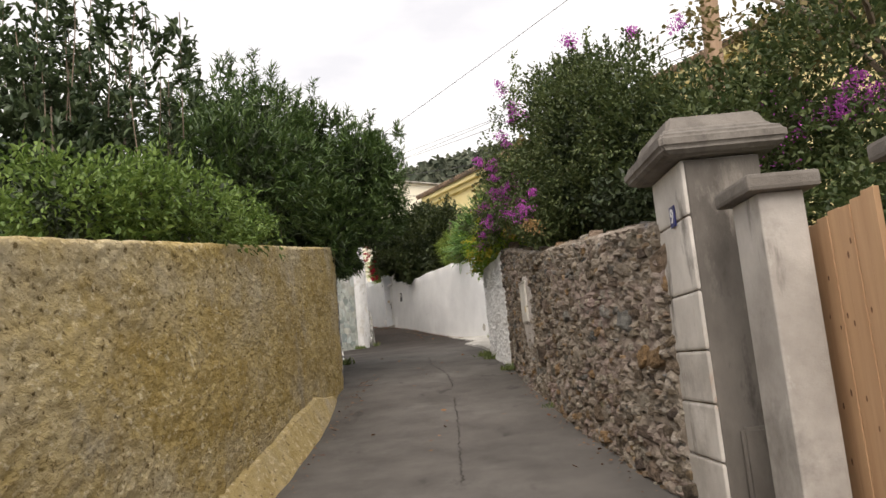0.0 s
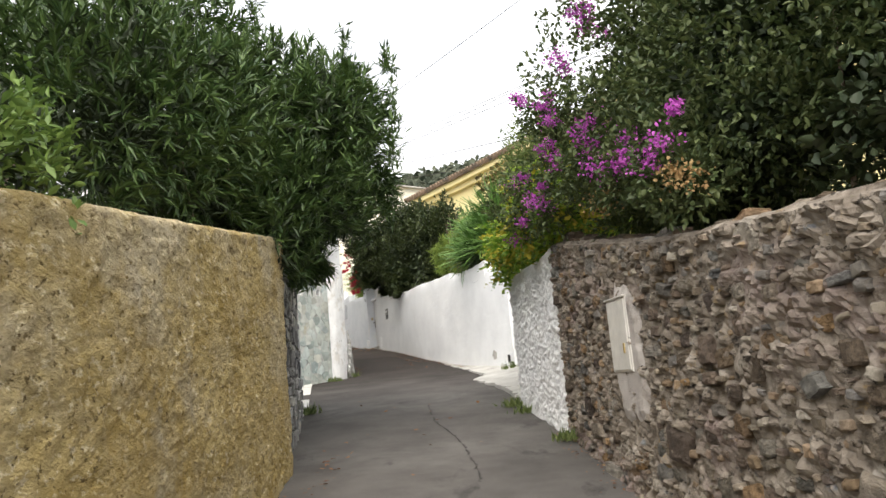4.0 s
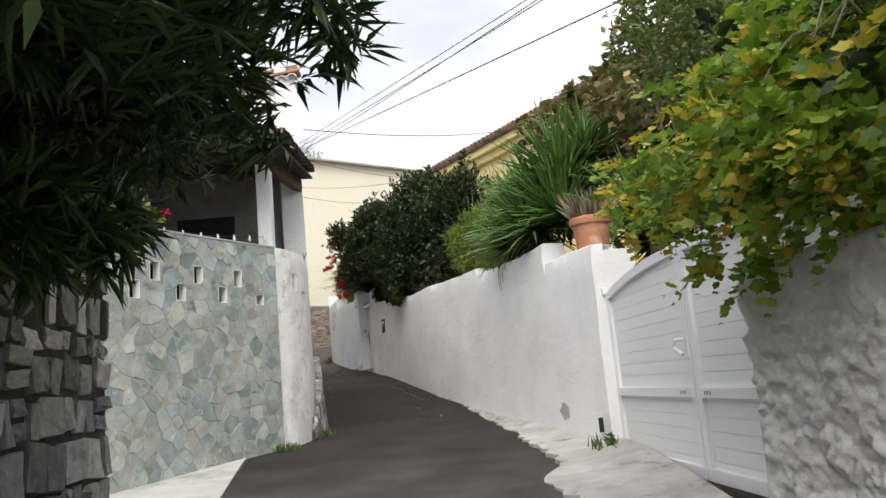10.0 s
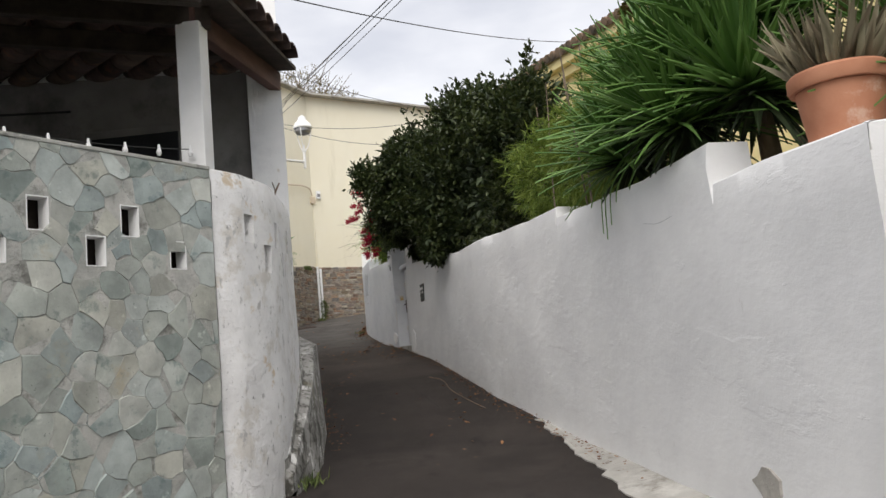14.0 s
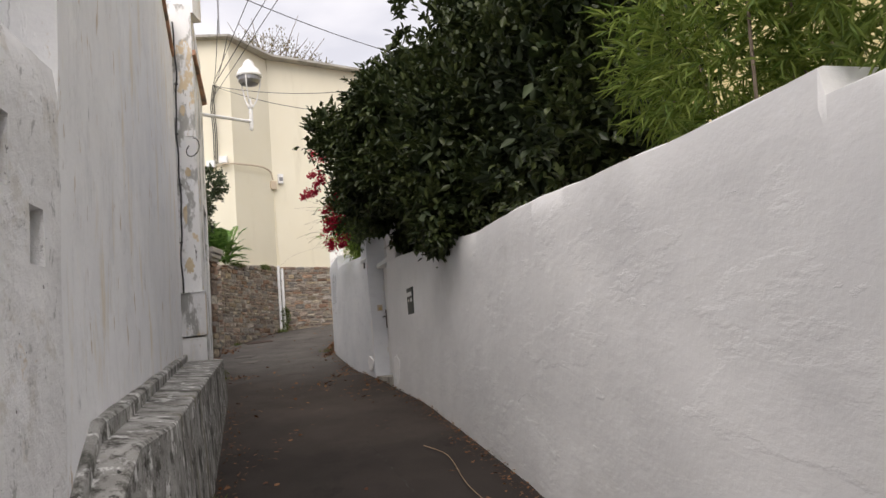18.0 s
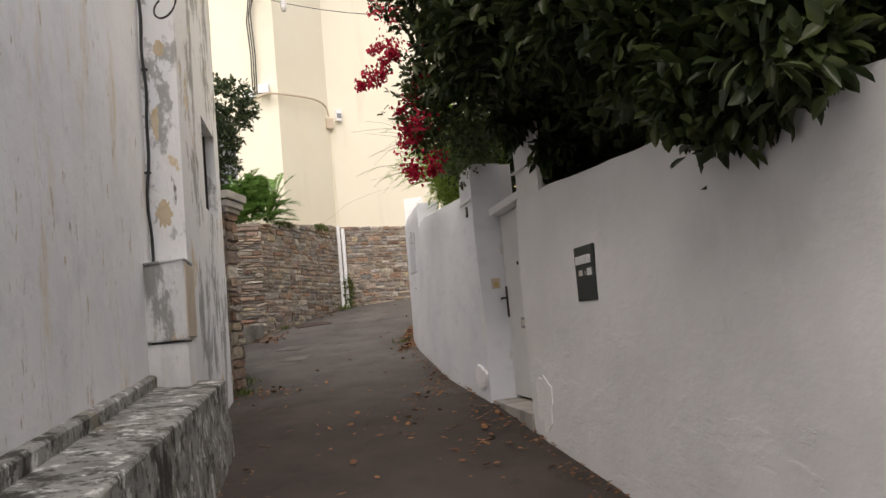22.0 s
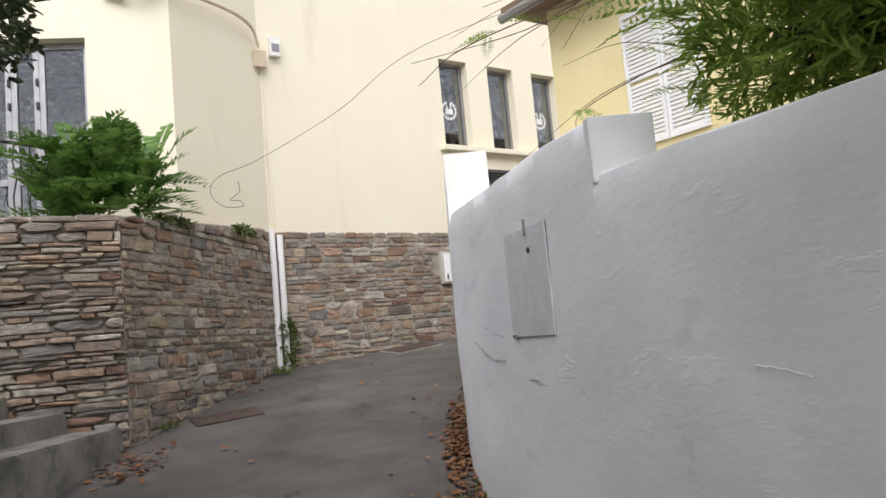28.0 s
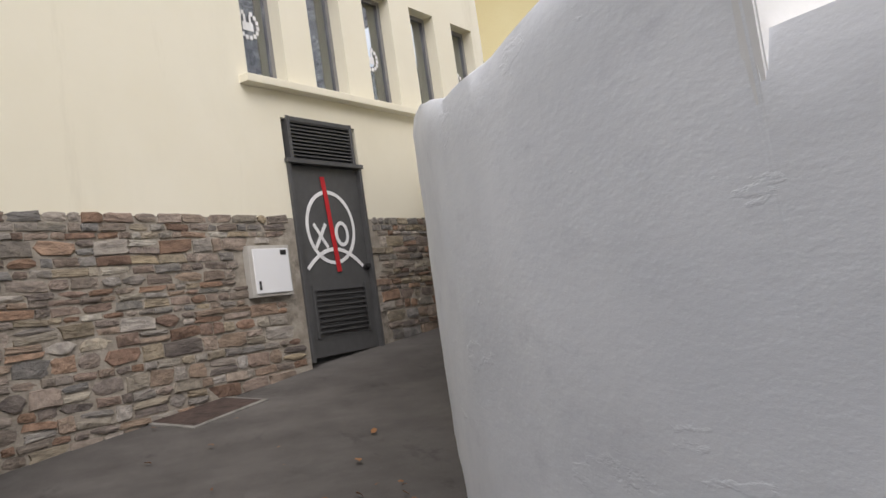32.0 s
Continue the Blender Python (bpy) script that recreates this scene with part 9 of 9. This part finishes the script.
stems("stem", [(2.4, 17.6, 2.0)] * 6, [(1.6, 17.0, 6.2), (1.9, 18.4, 6.6), (2.6, 17.8, 6.6), (1.3, 17.8, 5.8), (2.2, 16.6, 6.2), (1.5, 18.6, 6.0)], 0.03, M_BARK, sparse, 62, bend=0.1)
foliage("crown", [(1.8, 17.8, 5.8, 0.8, 1.0, 0.8), (1.4, 17.4, 5.4, 0.5, 0.7, 0.6)], 620, 7, 0.07, 0.035, "oval", L_WEED, 63, sparse, twig=0.3, gap=0.0)
thing("pine_tree", "bare reddish pine trunk rising behind the bougainvillea", "tree", tube([(3.55, 9.6, 0.9), (3.6, 9.62, 4.0), (3.72, 9.6, 6.4), (3.78, 9.6, 9.0)], 0.13, 12, 0.1), M_POLE, soft=True)
bare = thing("bare_tree", "leafless grey-branched tree behind the pine gate", "tree")
BR = [((4.6, 7.2, 0.5), (4.4, 7.0, 4.4)), ((4.5, 7.1, 3.0), (3.2, 6.2, 4.6)), ((4.4, 7.0, 3.6), (3.0, 7.6, 5.2)), ((4.4, 7.0, 4.0), (5.2, 6.0, 5.4)), ((4.0, 6.7, 4.0), (2.9, 5.6, 4.2)), ((3.8, 7.2, 4.4), (3.4, 8.2, 5.6)), ((4.4, 7.0, 3.9), (3.6, 6.0, 5.4)), ((3.6, 6.5, 4.3), (3.0, 6.6, 5.0))]
for a, b in BR:
    a, b = Vector(a), Vector(b)
    part("branch", tube(curve_pts([a, a.lerp(b, 0.5) + Vector((0.1, -0.1, 0.15)), b], 5), 0.07 if a.z < 1 else 0.035, 6, 0.012), M_BARK, bare)
foliage("leaf_spray", [(3.6, 7.0, 4.7, 1.3, 1.2, 0.9)], 260, 6, 0.08, 0.05, "oval", L_VINE_DRY, 64, bare, twig=0.25, gap=0.0)
hedge = thing("garden_shrub", "mixed green shrubs behind the pine gate", "shrub")
foliage("crown", [(3.2, 7.2, 2.6, 1.0, 1.3, 1.1), (3.4, 5.6, 2.2, 0.9, 1.0, 1.0), (3.9, 8.6, 3.2, 1.1, 1.3, 1.2), (2.7, 6.9, 3.3, 0.8, 1.1, 0.8), (3.6, 6.6, 3.6, 1.0, 1.2, 1.0), (4.4, 7.8, 4.2, 1.3, 1.3, 1.2)], 5200, 8, 0.07, 0.04, "oval", L_BOUG, 65, hedge, twig=0.2)
sprays("blossom", [(2.7, 6.6, 3.35), (2.75, 6.3, 3.1), (3.0, 6.8, 3.6), (2.5, 6.9, 3.2)], 0.14, 100, L_MAGENTA, 66, hedge, label="magenta flowers")
roof_tree = thing("far_tree", "thin leafless tree behind the cream building", "tree")
part("trunk", tube([(-8.2, 50, 8), (-8.0, 50, 14.5)], 0.12, 6, 0.05), M_BARK, roof_tree)
brg = random.Random(4)
for _ in range(40):
    a = Vector((-8.0 + brg.uniform(-0.5, 0.8), 50, 13.6 + brg.uniform(0, 0.6)))
    b = a + Vector((brg.uniform(-1.3, 1.8), brg.uniform(-0.8, 0.8), brg.uniform(0.5, 2.4)))
    part("branch", tube(curve_pts([a, a.lerp(b, 0.5) + Vector((brg.uniform(-0.2, 0.2), 0, 0.15)), b], 4), 0.03, 5, 0.008), M_BARK, roof_tree)
foliage("crown", [(-8.0, 50, 15.2, 1.7, 1.2, 1.1), (-6.6, 50.5, 14.8, 1.2, 1.0, 0.7)], 700, 5, 0.09, 0.04, "oval", L_VINE_DRY, 67, roof_tree, twig=0.4, gap=0.0, rise=0.8)
antenna = thing("lamp_mast", "thin grey mast with a globe lamp on the cream building", "mast")
part("pole", tube([(-8.4, 46.0, 13.7), (-8.37, 46.0, 16.85)], 0.03, 6), M_ALU, antenna)
part("globe", lathe([(0.05, 0), (0.14, 0.06), (0.17, 0.16), (0.14, 0.26), (0.05, 0.32)], 14, pose(-8.37, 46, 16.82)), M_WHITEINK, antenna, "white globe lamp", soft=True)
geranium = thing("geranium", "potted red geranium on the porch wall", "plant")
foliage("leaf_mass", [(-3.95, 20.9, 5.28, 0.4, 0.35, 0.16)], 130, 6, 0.07, 0.06, "oval", L_JASMINE, 68, geranium, gap=0.0)
sprays("bloom", [(-3.75, 20.95, 5.4), (-3.6, 21.2, 5.33)], 0.05, 40, L_RED, 69, geranium)

# ---- fallen leaves and weeds ----
lrng = np.random.default_rng(77)


def litter(name, label, centres, count, size, parent=None):
    """Dry leaves lying on the asphalt."""
    pos = []
    for x, y, sx, sy, n in centres:
        p = np.c_[x + lrng.normal(size=n) * sx, y + lrng.normal(size=n) * sy]
        pos.append(p)
    p = np.concatenate(pos)
    z = np.array([g_at(v) + 0.016 for v in p[:, 1]]) + lrng.random(len(p)) * 0.02
    a = lrng.uniform(0, 6.283, len(p))
    way = np.c_[np.cos(a), np.sin(a), lrng.normal(size=len(p)) * 0.15 + 0.08]
    up = lrng.normal(size=(len(p), 3)) * 0.3 + [0, 0, 1]
    me = leaf_mesh(name, np.c_[p, z], way, up, size * lrng.uniform(0.5, 1.3, len(p)), size * 0.75 * lrng.uniform(0.5, 1.2, len(p)), "lobed", L_DEAD)
    return thing(name, label, "leaves", me, kind="stuff")


litter("leaf_litter", "dry brown leaves gathered against the grey wall", [(-4.53, 41.4, 0.05, 0.5, 330), (-4.5, 42.3, 0.06, 0.5, 240), (-4.33, 43.4, 0.07, 0.6, 150), (-4.36, 40.2, 0.05, 0.5, 200), (-7.35, 41.9, 0.16, 0.3, 130), (-5.7, 36.9, 0.25, 0.25, 60), (-3.5, 36.0, 0.12, 1.2, 110), (-2.7, 34.2, 0.2, 0.7, 70), (-7.1, 45.6, 0.15, 0.8, 40)], 0, 0.062)
FOOT = []
for y in np.arange(22.6, 34.0, 0.4):
    FOOT.append((float(np.interp(y, WHITE[6:, 1], WHITE[6:, 0])) - 0.07, y, 0.05, 0.25, 26))
for y in np.arange(35.6, 40.0, 0.4):
    FOOT.append((float(np.interp(y, WHITE2[:, 1], WHITE2[:, 0])) - 0.07, y, 0.05, 0.25, 30))
for y in np.arange(25.6, 33.6, 0.5):
    FOOT.append((house_x(y) + 0.42, y, 0.05, 0.3, 16))
for y in np.arange(2.0, 12.2, 0.6):
    FOOT.append((-1.42, y, 0.06, 0.3, 9))
for y in np.arange(6.0, 12.8, 0.6):
    FOOT.append((float(np.interp(y, [p[1] for p in RUBBLE], [p[0] for p in RUBBLE])) - 0.12, y, 0.06, 0.3, 12))
litter("gutter_litter", "fine dead leaves and grit along the foot of the walls", FOOT, 0, 0.034)
litter("scattered_leaf", "scattered dry leaves on the asphalt", [(-4.6, 38.5, 0.7, 3.0, 60), (-3.6, 34.0, 0.7, 2.0, 45), (-1.9, 29, 0.6, 2.5, 20), (-5.6, 45, 0.8, 2.5, 30), (-0.3, 9, 0.7, 3.0, 16), (-0.9, 14, 0.6, 2.0, 16), (-3.2, 29.5, 0.12, 2.2, 60), (-1.4, 11.5, 0.1, 1.5, 30), (-1.0, 27.5, 0.2, 1.5, 20)], 0, 0.06)


def weed(x, y, n, size, label="small green weeds at the foot of a wall"):
    w = np.random.default_rng(int(abs(x * 100 + y * 10)))
    p = np.c_[x + w.normal(size=n) * 0.08, y + w.normal(size=n) * 0.12, np.full(n, g_at(y) + 0.0)]
    me = leaf_mesh("weed", p, np.c_[w.normal(size=(n, 2)) * 0.5, np.ones(n)], w.normal(size=(n, 3)), size * w.uniform(0.5, 1.2, n), size * 0.14 * w.uniform(0.7, 1.3, n), "lance", L_WEED)
    thing("weed", label, "weed", me, group="weeds", kind="stuff")


for x, y, n, s in ((-2.2, 16.2, 90, 0.16), (-2.62, 22.7, 120, 0.12), (-2.35, 23.9, 80, 0.14), (0.9, 12.7, 80, 0.14), (0.68, 14.6, 70, 0.14), (0.66, 15.2, 90, 0.15), (1.1, 20.35, 60, 0.22), (-5.95, 36.95, 70, 0.13), (-6.2, 37.7, 60, 0.14), (-4.5, 40.3, 24, 0.14), (-7.5, 43.2, 50, 0.12), (-3.25, 28.3, 70, 0.15), (-6.95, 46.2, 60, 0.16), (1.12, 9.2, 40, 0.1)):
    weed(x, y, n, s)
moss = thing("pipe_creeper", "creeping plant beside the downpipe", "creeper")
foliage("leaf_mass", [(-6.9, 46.5, 5.35, 0.18, 0.15, 0.45), (-7.2, 46.2, 5.5, 0.1, 0.2, 0.35)], 260, 6, 0.05, 0.03, "oval", L_WEED, 70, moss, gap=0.0, twig=0.08)
cap_weed = thing("wall_top_weed", "low green weeds on top of the stone wall", "weed")
foliage("leaf_mass", [(-7.5, 43.9, 6.75, 0.12, 0.7, 0.08), (-7.15, 45.5, 6.85, 0.1, 0.5, 0.06)], 200, 6, 0.06, 0.03, "oval", L_WEED, 71, cap_weed, gap=0.0, twig=0.08)

# ---- stones laid on the walls, last ----
U_RUB = units_of("stone", M_RUBBLE, 1, 8, jag=0.3, smoothness=0.16) + blocks_of("stone", M_RUBBLE, 7, 14, jag=0.4, worn=0.09)
U_DRY = blocks_of("stone", M_DRYSTONE, 2, 18, jag=0.16, worn=0.035)
U_SLT = blocks_of("stone", M_SLATE, 3, 16, jag=0.24, worn=0.045) + units_of("stone", M_SLATE, 4, 8, jag=0.16, smoothness=0.06)


def along(line):
    s = np.r_[0, np.cumsum(np.hypot(*np.diff(np.array(line), axis=0).T))]
    return s


# rubble wall: stones of all sizes bedded at random in the mortar
RS = along(RUBBLE)
rtop = line_top([4.8, 7.5, 9.5, 10.0, 12.6, 12.8], [2.4, 2.68, 2.87, 2.96, 3.4, 3.42])
rr = random.Random(21)
placed, rub_rows = [], []
for big_r, tries in ((0.12, 14), (0.1, 90), (0.072, 480), (0.048, 1500), (0.03, 3200)):
    for _ in range(tries):
        u = rr.uniform(0.02, RS[-1] - 0.02)
        x, y = float(np.interp(u, RS, [p[0] for p in RUBBLE])), float(np.interp(u, RS, [p[1] for p in RUBBLE]))
        z = rr.uniform(g_at(y) - 0.02, rtop(x, y) - 0.02 - 0.6 * big_r)
        r = big_r * rr.uniform(0.7, 1.25)
        if 10.05 - r < y < 10.85 + r and 1.6 - r < z < 2.72 + r:
            continue
        if any(abs(u - q[0]) < (r + q[2]) * 1.05 and abs(z - q[1]) < (r * 0.7 + q[2] * 0.7) for q in placed):
            continue
        placed.append((u, z, r))
        k = min(len(RUBBLE) - 2, int(np.searchsorted(RS, u)) - 1)
        f = frame_on(RUBBLE[k + 1], RUBBLE[k])
        f.translation = (x, y, z)
        m = f @ Matrix.Translation((0, -0.038 - 0.05 * r + rr.uniform(0, 0.03), 0)) @ Euler((radians(rr.uniform(-8, 8)), radians(rr.uniform(-14, 14)), radians(rr.uniform(-9, 9)))).to_matrix().to_4x4() @ Matrix.Diagonal((2 * r * rr.uniform(0.8, 1.45), 0.9 * r + 0.05, 1.35 * r * rr.uniform(0.55, 1.2), 1))
        rub_rows.append((rr.randrange(len(U_RUB)), m, y, r))
rub_rows.sort(key=lambda v: -v[3])
for k, m, _, _ in rub_rows[:300]:
    ob = new("stone", U_RUB[k])
    ob.parent = rubble_wall
    ob.matrix_world = m
# flat stones bedded along the top of the wall
top_rng = random.Random(61)
u = 0.1
while u < RS[-1] - 0.25:
    ln = top_rng.uniform(0.1, 0.26)
    yc = float(np.interp(u + ln / 2, RS, [p[1] for p in RUBBLE]))
    xc = float(np.interp(u + ln / 2, RS, [p[0] for p in RUBBLE]))
    h = top_rng.uniform(0.05, 0.11) if yc < 12.3 else 0.17
    f = frame_on(RUBBLE[-1], RUBBLE[0])
    f.translation = (xc, yc, rtop(xc, yc) - 0.035 + 0.25 * h)
    ob = new("coping_stone", U_RUB[8 + top_rng.randrange(14)])
    ob.parent = rubble_wall
    ob.matrix_world = f @ Matrix.Translation((0, 0.09 - 0.02 * top_rng.random(), 0)) @ Euler((radians(top_rng.uniform(-8, 8)), radians(top_rng.uniform(-12, 12)), radians(top_rng.uniform(-16, 16)))).to_matrix().to_4x4() @ Matrix.Diagonal((ln, 0.26, h, 1))
    u += ln + top_rng.uniform(0.0, 0.14)
place_pieces("chip", U_RUB, [(k, m, -1.0) for k, m, _, _ in rub_rows[300:]], rubble_wall, M_RUBBLE_JOINED, (0, 1))
# dry stone wall faces east
for k in range(len(DRY) - 1):
    a, b = DRY[k], DRY[k + 1]
    L = math.hypot(b[0] - a[0], b[1] - a[1])
    yy = lambda u, a=a, b=b, L=L: a[1] + (b[1] - a[1]) * u / L
    stone_face("stone", a, b, lambda u, yy=yy: g_at(yy(u)), lambda u, yy=yy: g_at(yy(u)) + 2.15, (0.06, 0.24), (0.08, 0.27), U_DRY, dry_wall, M_DRYSTONE, 30 + k, gap=0.022, proud=0.032, depth=0.16, turn=5, jitter=0.016, most=150)
stone_face("stone", DRY[-1], (-2.75, 16.45), lambda u: g_at(16.3), lambda u: g_at(16.3) + 2.15, (0.07, 0.19), (0.1, 0.3), U_DRY, dry_wall, M_DRYSTONE, 37, gap=0.022, proud=0.04, depth=0.16)
# coursed wall under the cream building
stone_face("stone", (-11.4, 40.8), (-7.6, 42.6), lambda u: 4.4, lambda u: 6.72, (0.035, 0.11), (0.14, 0.45), U_SLT, stone_base, M_SLATE_JOINED, 40, near=(1.6, 4.3), gap=0.011, proud=0.05, depth=0.13, turn=3, most=180)
stone_face("stone", (-7.6, 42.6), (-7.05, 46.5), lambda u: g_at(42.6 + u), lambda u: 6.68 + 0.08 * u, (0.06, 0.15), (0.12, 0.38), U_SLT, stone_base, M_SLATE_JOINED, 41, gap=0.014, proud=0.02, depth=0.12, turn=4, most=280)
stone_face("stone", PIPE, (PIPE[0] + FD.x * 9.1, PIPE[1] + FD.y * 9.1), lambda u: 4.9 + 0.1 * u, lambda u: 6.95, (0.05, 0.16), (0.1, 0.34), U_SLT, stone_base, M_SLATE_JOINED, 42, near=(0.0, 6.0), gap=0.011, proud=0.02, depth=0.12, turn=4,
           skip=lambda u, z: 3.6 < u < 5.15 or (2.92 < u < 3.6 and 6.02 < z < 6.68), most=260)
# stone pier and the wall by the steps
for a, b in (((SP[0] - 0.17, SP[1] - 0.18), (SP[0] + 0.18, SP[1] - 0.18)), ((SP[0] + 0.18, SP[1] - 0.18), (SP[0] + 0.18, SP[1] + 0.18))):
    stone_face("stone", a, b, lambda u: 3.7, lambda u: 6.02, (0.09, 0.18), (0.15, 0.34), U_SLT, spost, M_SLATE, int(a[0] * -100), gap=0.012, proud=0.03, depth=0.1, turn=3)
stone_face("stone", (-6.9, 38.2), (-6.3, 37.2), lambda u: 3.8, lambda u: 6.0, (0.06, 0.14), (0.12, 0.34), U_SLT, side_wall, M_SLATE, 46, gap=0.014, proud=0.03, depth=0.1, turn=3)


# crazy paving on the porch parapet: cells round scattered points
def clip_cell(poly, p, q):
    """The part of poly nearer to p than to q."""
    mx, my, dx, dz = (p[0] + q[0]) / 2, (p[1] + q[1]) / 2, q[0] - p[0], q[1] - p[1]
    out = []
    for k in range(len(poly)):
        a, b = poly[k], poly[(k + 1) % len(poly)]
        fa, fb = (a[0] - mx) * dx + (a[1] - my) * dz, (b[0] - mx) * dx + (b[1] - my) * dz
        if fa <= 0:
            out.append(a)
        if fa * fb < 0:
            t = fa / (fa - fb)
            out.append((a[0] + t * (b[0] - a[0]), a[1] + t * (b[1] - a[1])))
    return out


def flagstones(f, u0, u1, z0, z1, size, parent, seed, holes=(), proud=0.018, joint=0.007):
    rng = random.Random(seed)
    pts = []
    for _ in range(4000):
        r = size * rng.choice((0.35, 0.5, 0.75, 1.05))
        p = (rng.uniform(u0 - 0.2, u1 + 0.2), rng.uniform(z0 - 0.2, z1 + 0.2), r)
        if all(math.hypot(p[0] - q[0], (p[1] - q[1]) * 1.15) > 0.5 * (r + q[2]) + 0.03 for q in pts):
            pts.append(p)
    for p in pts:
        poly = [(u0, z0), (u1, z0), (u1, z1), (u0, z1)]
        for q in pts:
            if q is not p and abs(q[0] - p[0]) + abs(q[1] - p[1]) < 5 * size:
                poly = clip_cell(poly, p, q)
                if len(poly) < 3:
                    break
        if len(poly) < 3:
            continue
        fine = []
        for k in range(len(poly)):
            a, b = poly[k], poly[(k + 1) % len(poly)]
            m = max(1, int(math.hypot(b[0] - a[0], b[1] - a[1]) / 0.045))
            fine += [(a[0] + (b[0] - a[0]) * q / m, a[1] + (b[1] - a[1]) * q / m) for q in range(m)]
        poly = []
        for a, b in fine:
            inside = u0 + 0.01 < a < u1 - 0.01 and z0 + 0.01 < b < z1 - 0.01
            wv = noise.noise_vector(Vector((a * 4.0, b * 4.0, seed))) * 0.06 + noise.noise_vector(Vector((a * 11.0, b * 11.0, seed))) * 0.022
            poly.append((a + wv.x, b + wv.y) if inside else (a, b))
        cu, cz = sum(v[0] for v in poly) / len(poly), sum(v[1] for v in poly) / len(poly)
        if any(h[0] - 0.03 < cu < h[1] + 0.03 and h[2] - 0.03 < cz < h[3] + 0.03 for h in holes):
            continue
        inner = []
        for v in poly:
            r = math.hypot(v[0] - cu, v[1] - cz)
            s = max(0.2, 1 - joint * 1.35 / max(r, 0.02))
            w = (cu + (v[0] - cu) * s, cz + (v[1] - cz) * s)
            for h in holes:
                if h[0] - 0.008 < w[0] < h[1] + 0.008 and h[2] - 0.008 < w[1] < h[3] + 0.008:
                    opts = [(abs(w[0] - h[0]), (h[0] - 0.01, w[1])), (abs(w[0] - h[1]), (h[1] + 0.01, w[1])), (abs(w[1] - h[2]), (w[0], h[2] - 0.01)), (abs(w[1] - h[3]), (w[0], h[3] + 0.01))]
                    w = min(opts)[1]
            inner.append(w)
        bm = bmesh.new()
        d = proud * rng.uniform(0.6, 1.3)
        tu, tz = rng.uniform(-0.02, 0.02), rng.uniform(-0.02, 0.02)
        back = [bm.verts.new(f @ Vector((u, 0.01, z))) for u, z in inner]
        rim = [bm.verts.new(f @ Vector((u, -d * 0.6, z))) for u, z in inner]
        face = [bm.verts.new(f @ Vector((cu + (u - cu) * 0.965, -d + tu * (u - cu) * 3 + tz * (z - cz) * 3, cz + (z - cz) * 0.965))) for u, z in inner]
        n = len(inner)
        for x, y in ((back, rim), (rim, face)):
            for k in range(n):
                bm.faces.new((x[k], x[(k + 1) % n], y[(k + 1) % n], y[k]))
        bm.faces.new(face)
        bmesh.ops.recalc_face_normals(bm, faces=bm.faces)
        part("flagstone", bm, M_CRAZY, parent)


flagstones(PFRAME, 0.0, PL, 2.15, PT, 0.235, parapet, 5, SLITS, proud=0.0035, joint=0.002)
flagstones(frame_on(PD2, PD), 0.0, math.hypot(PD[0] - PD2[0], PD[1] - PD2[1]), 2.0, 4.33, 0.27, parapet, 6)
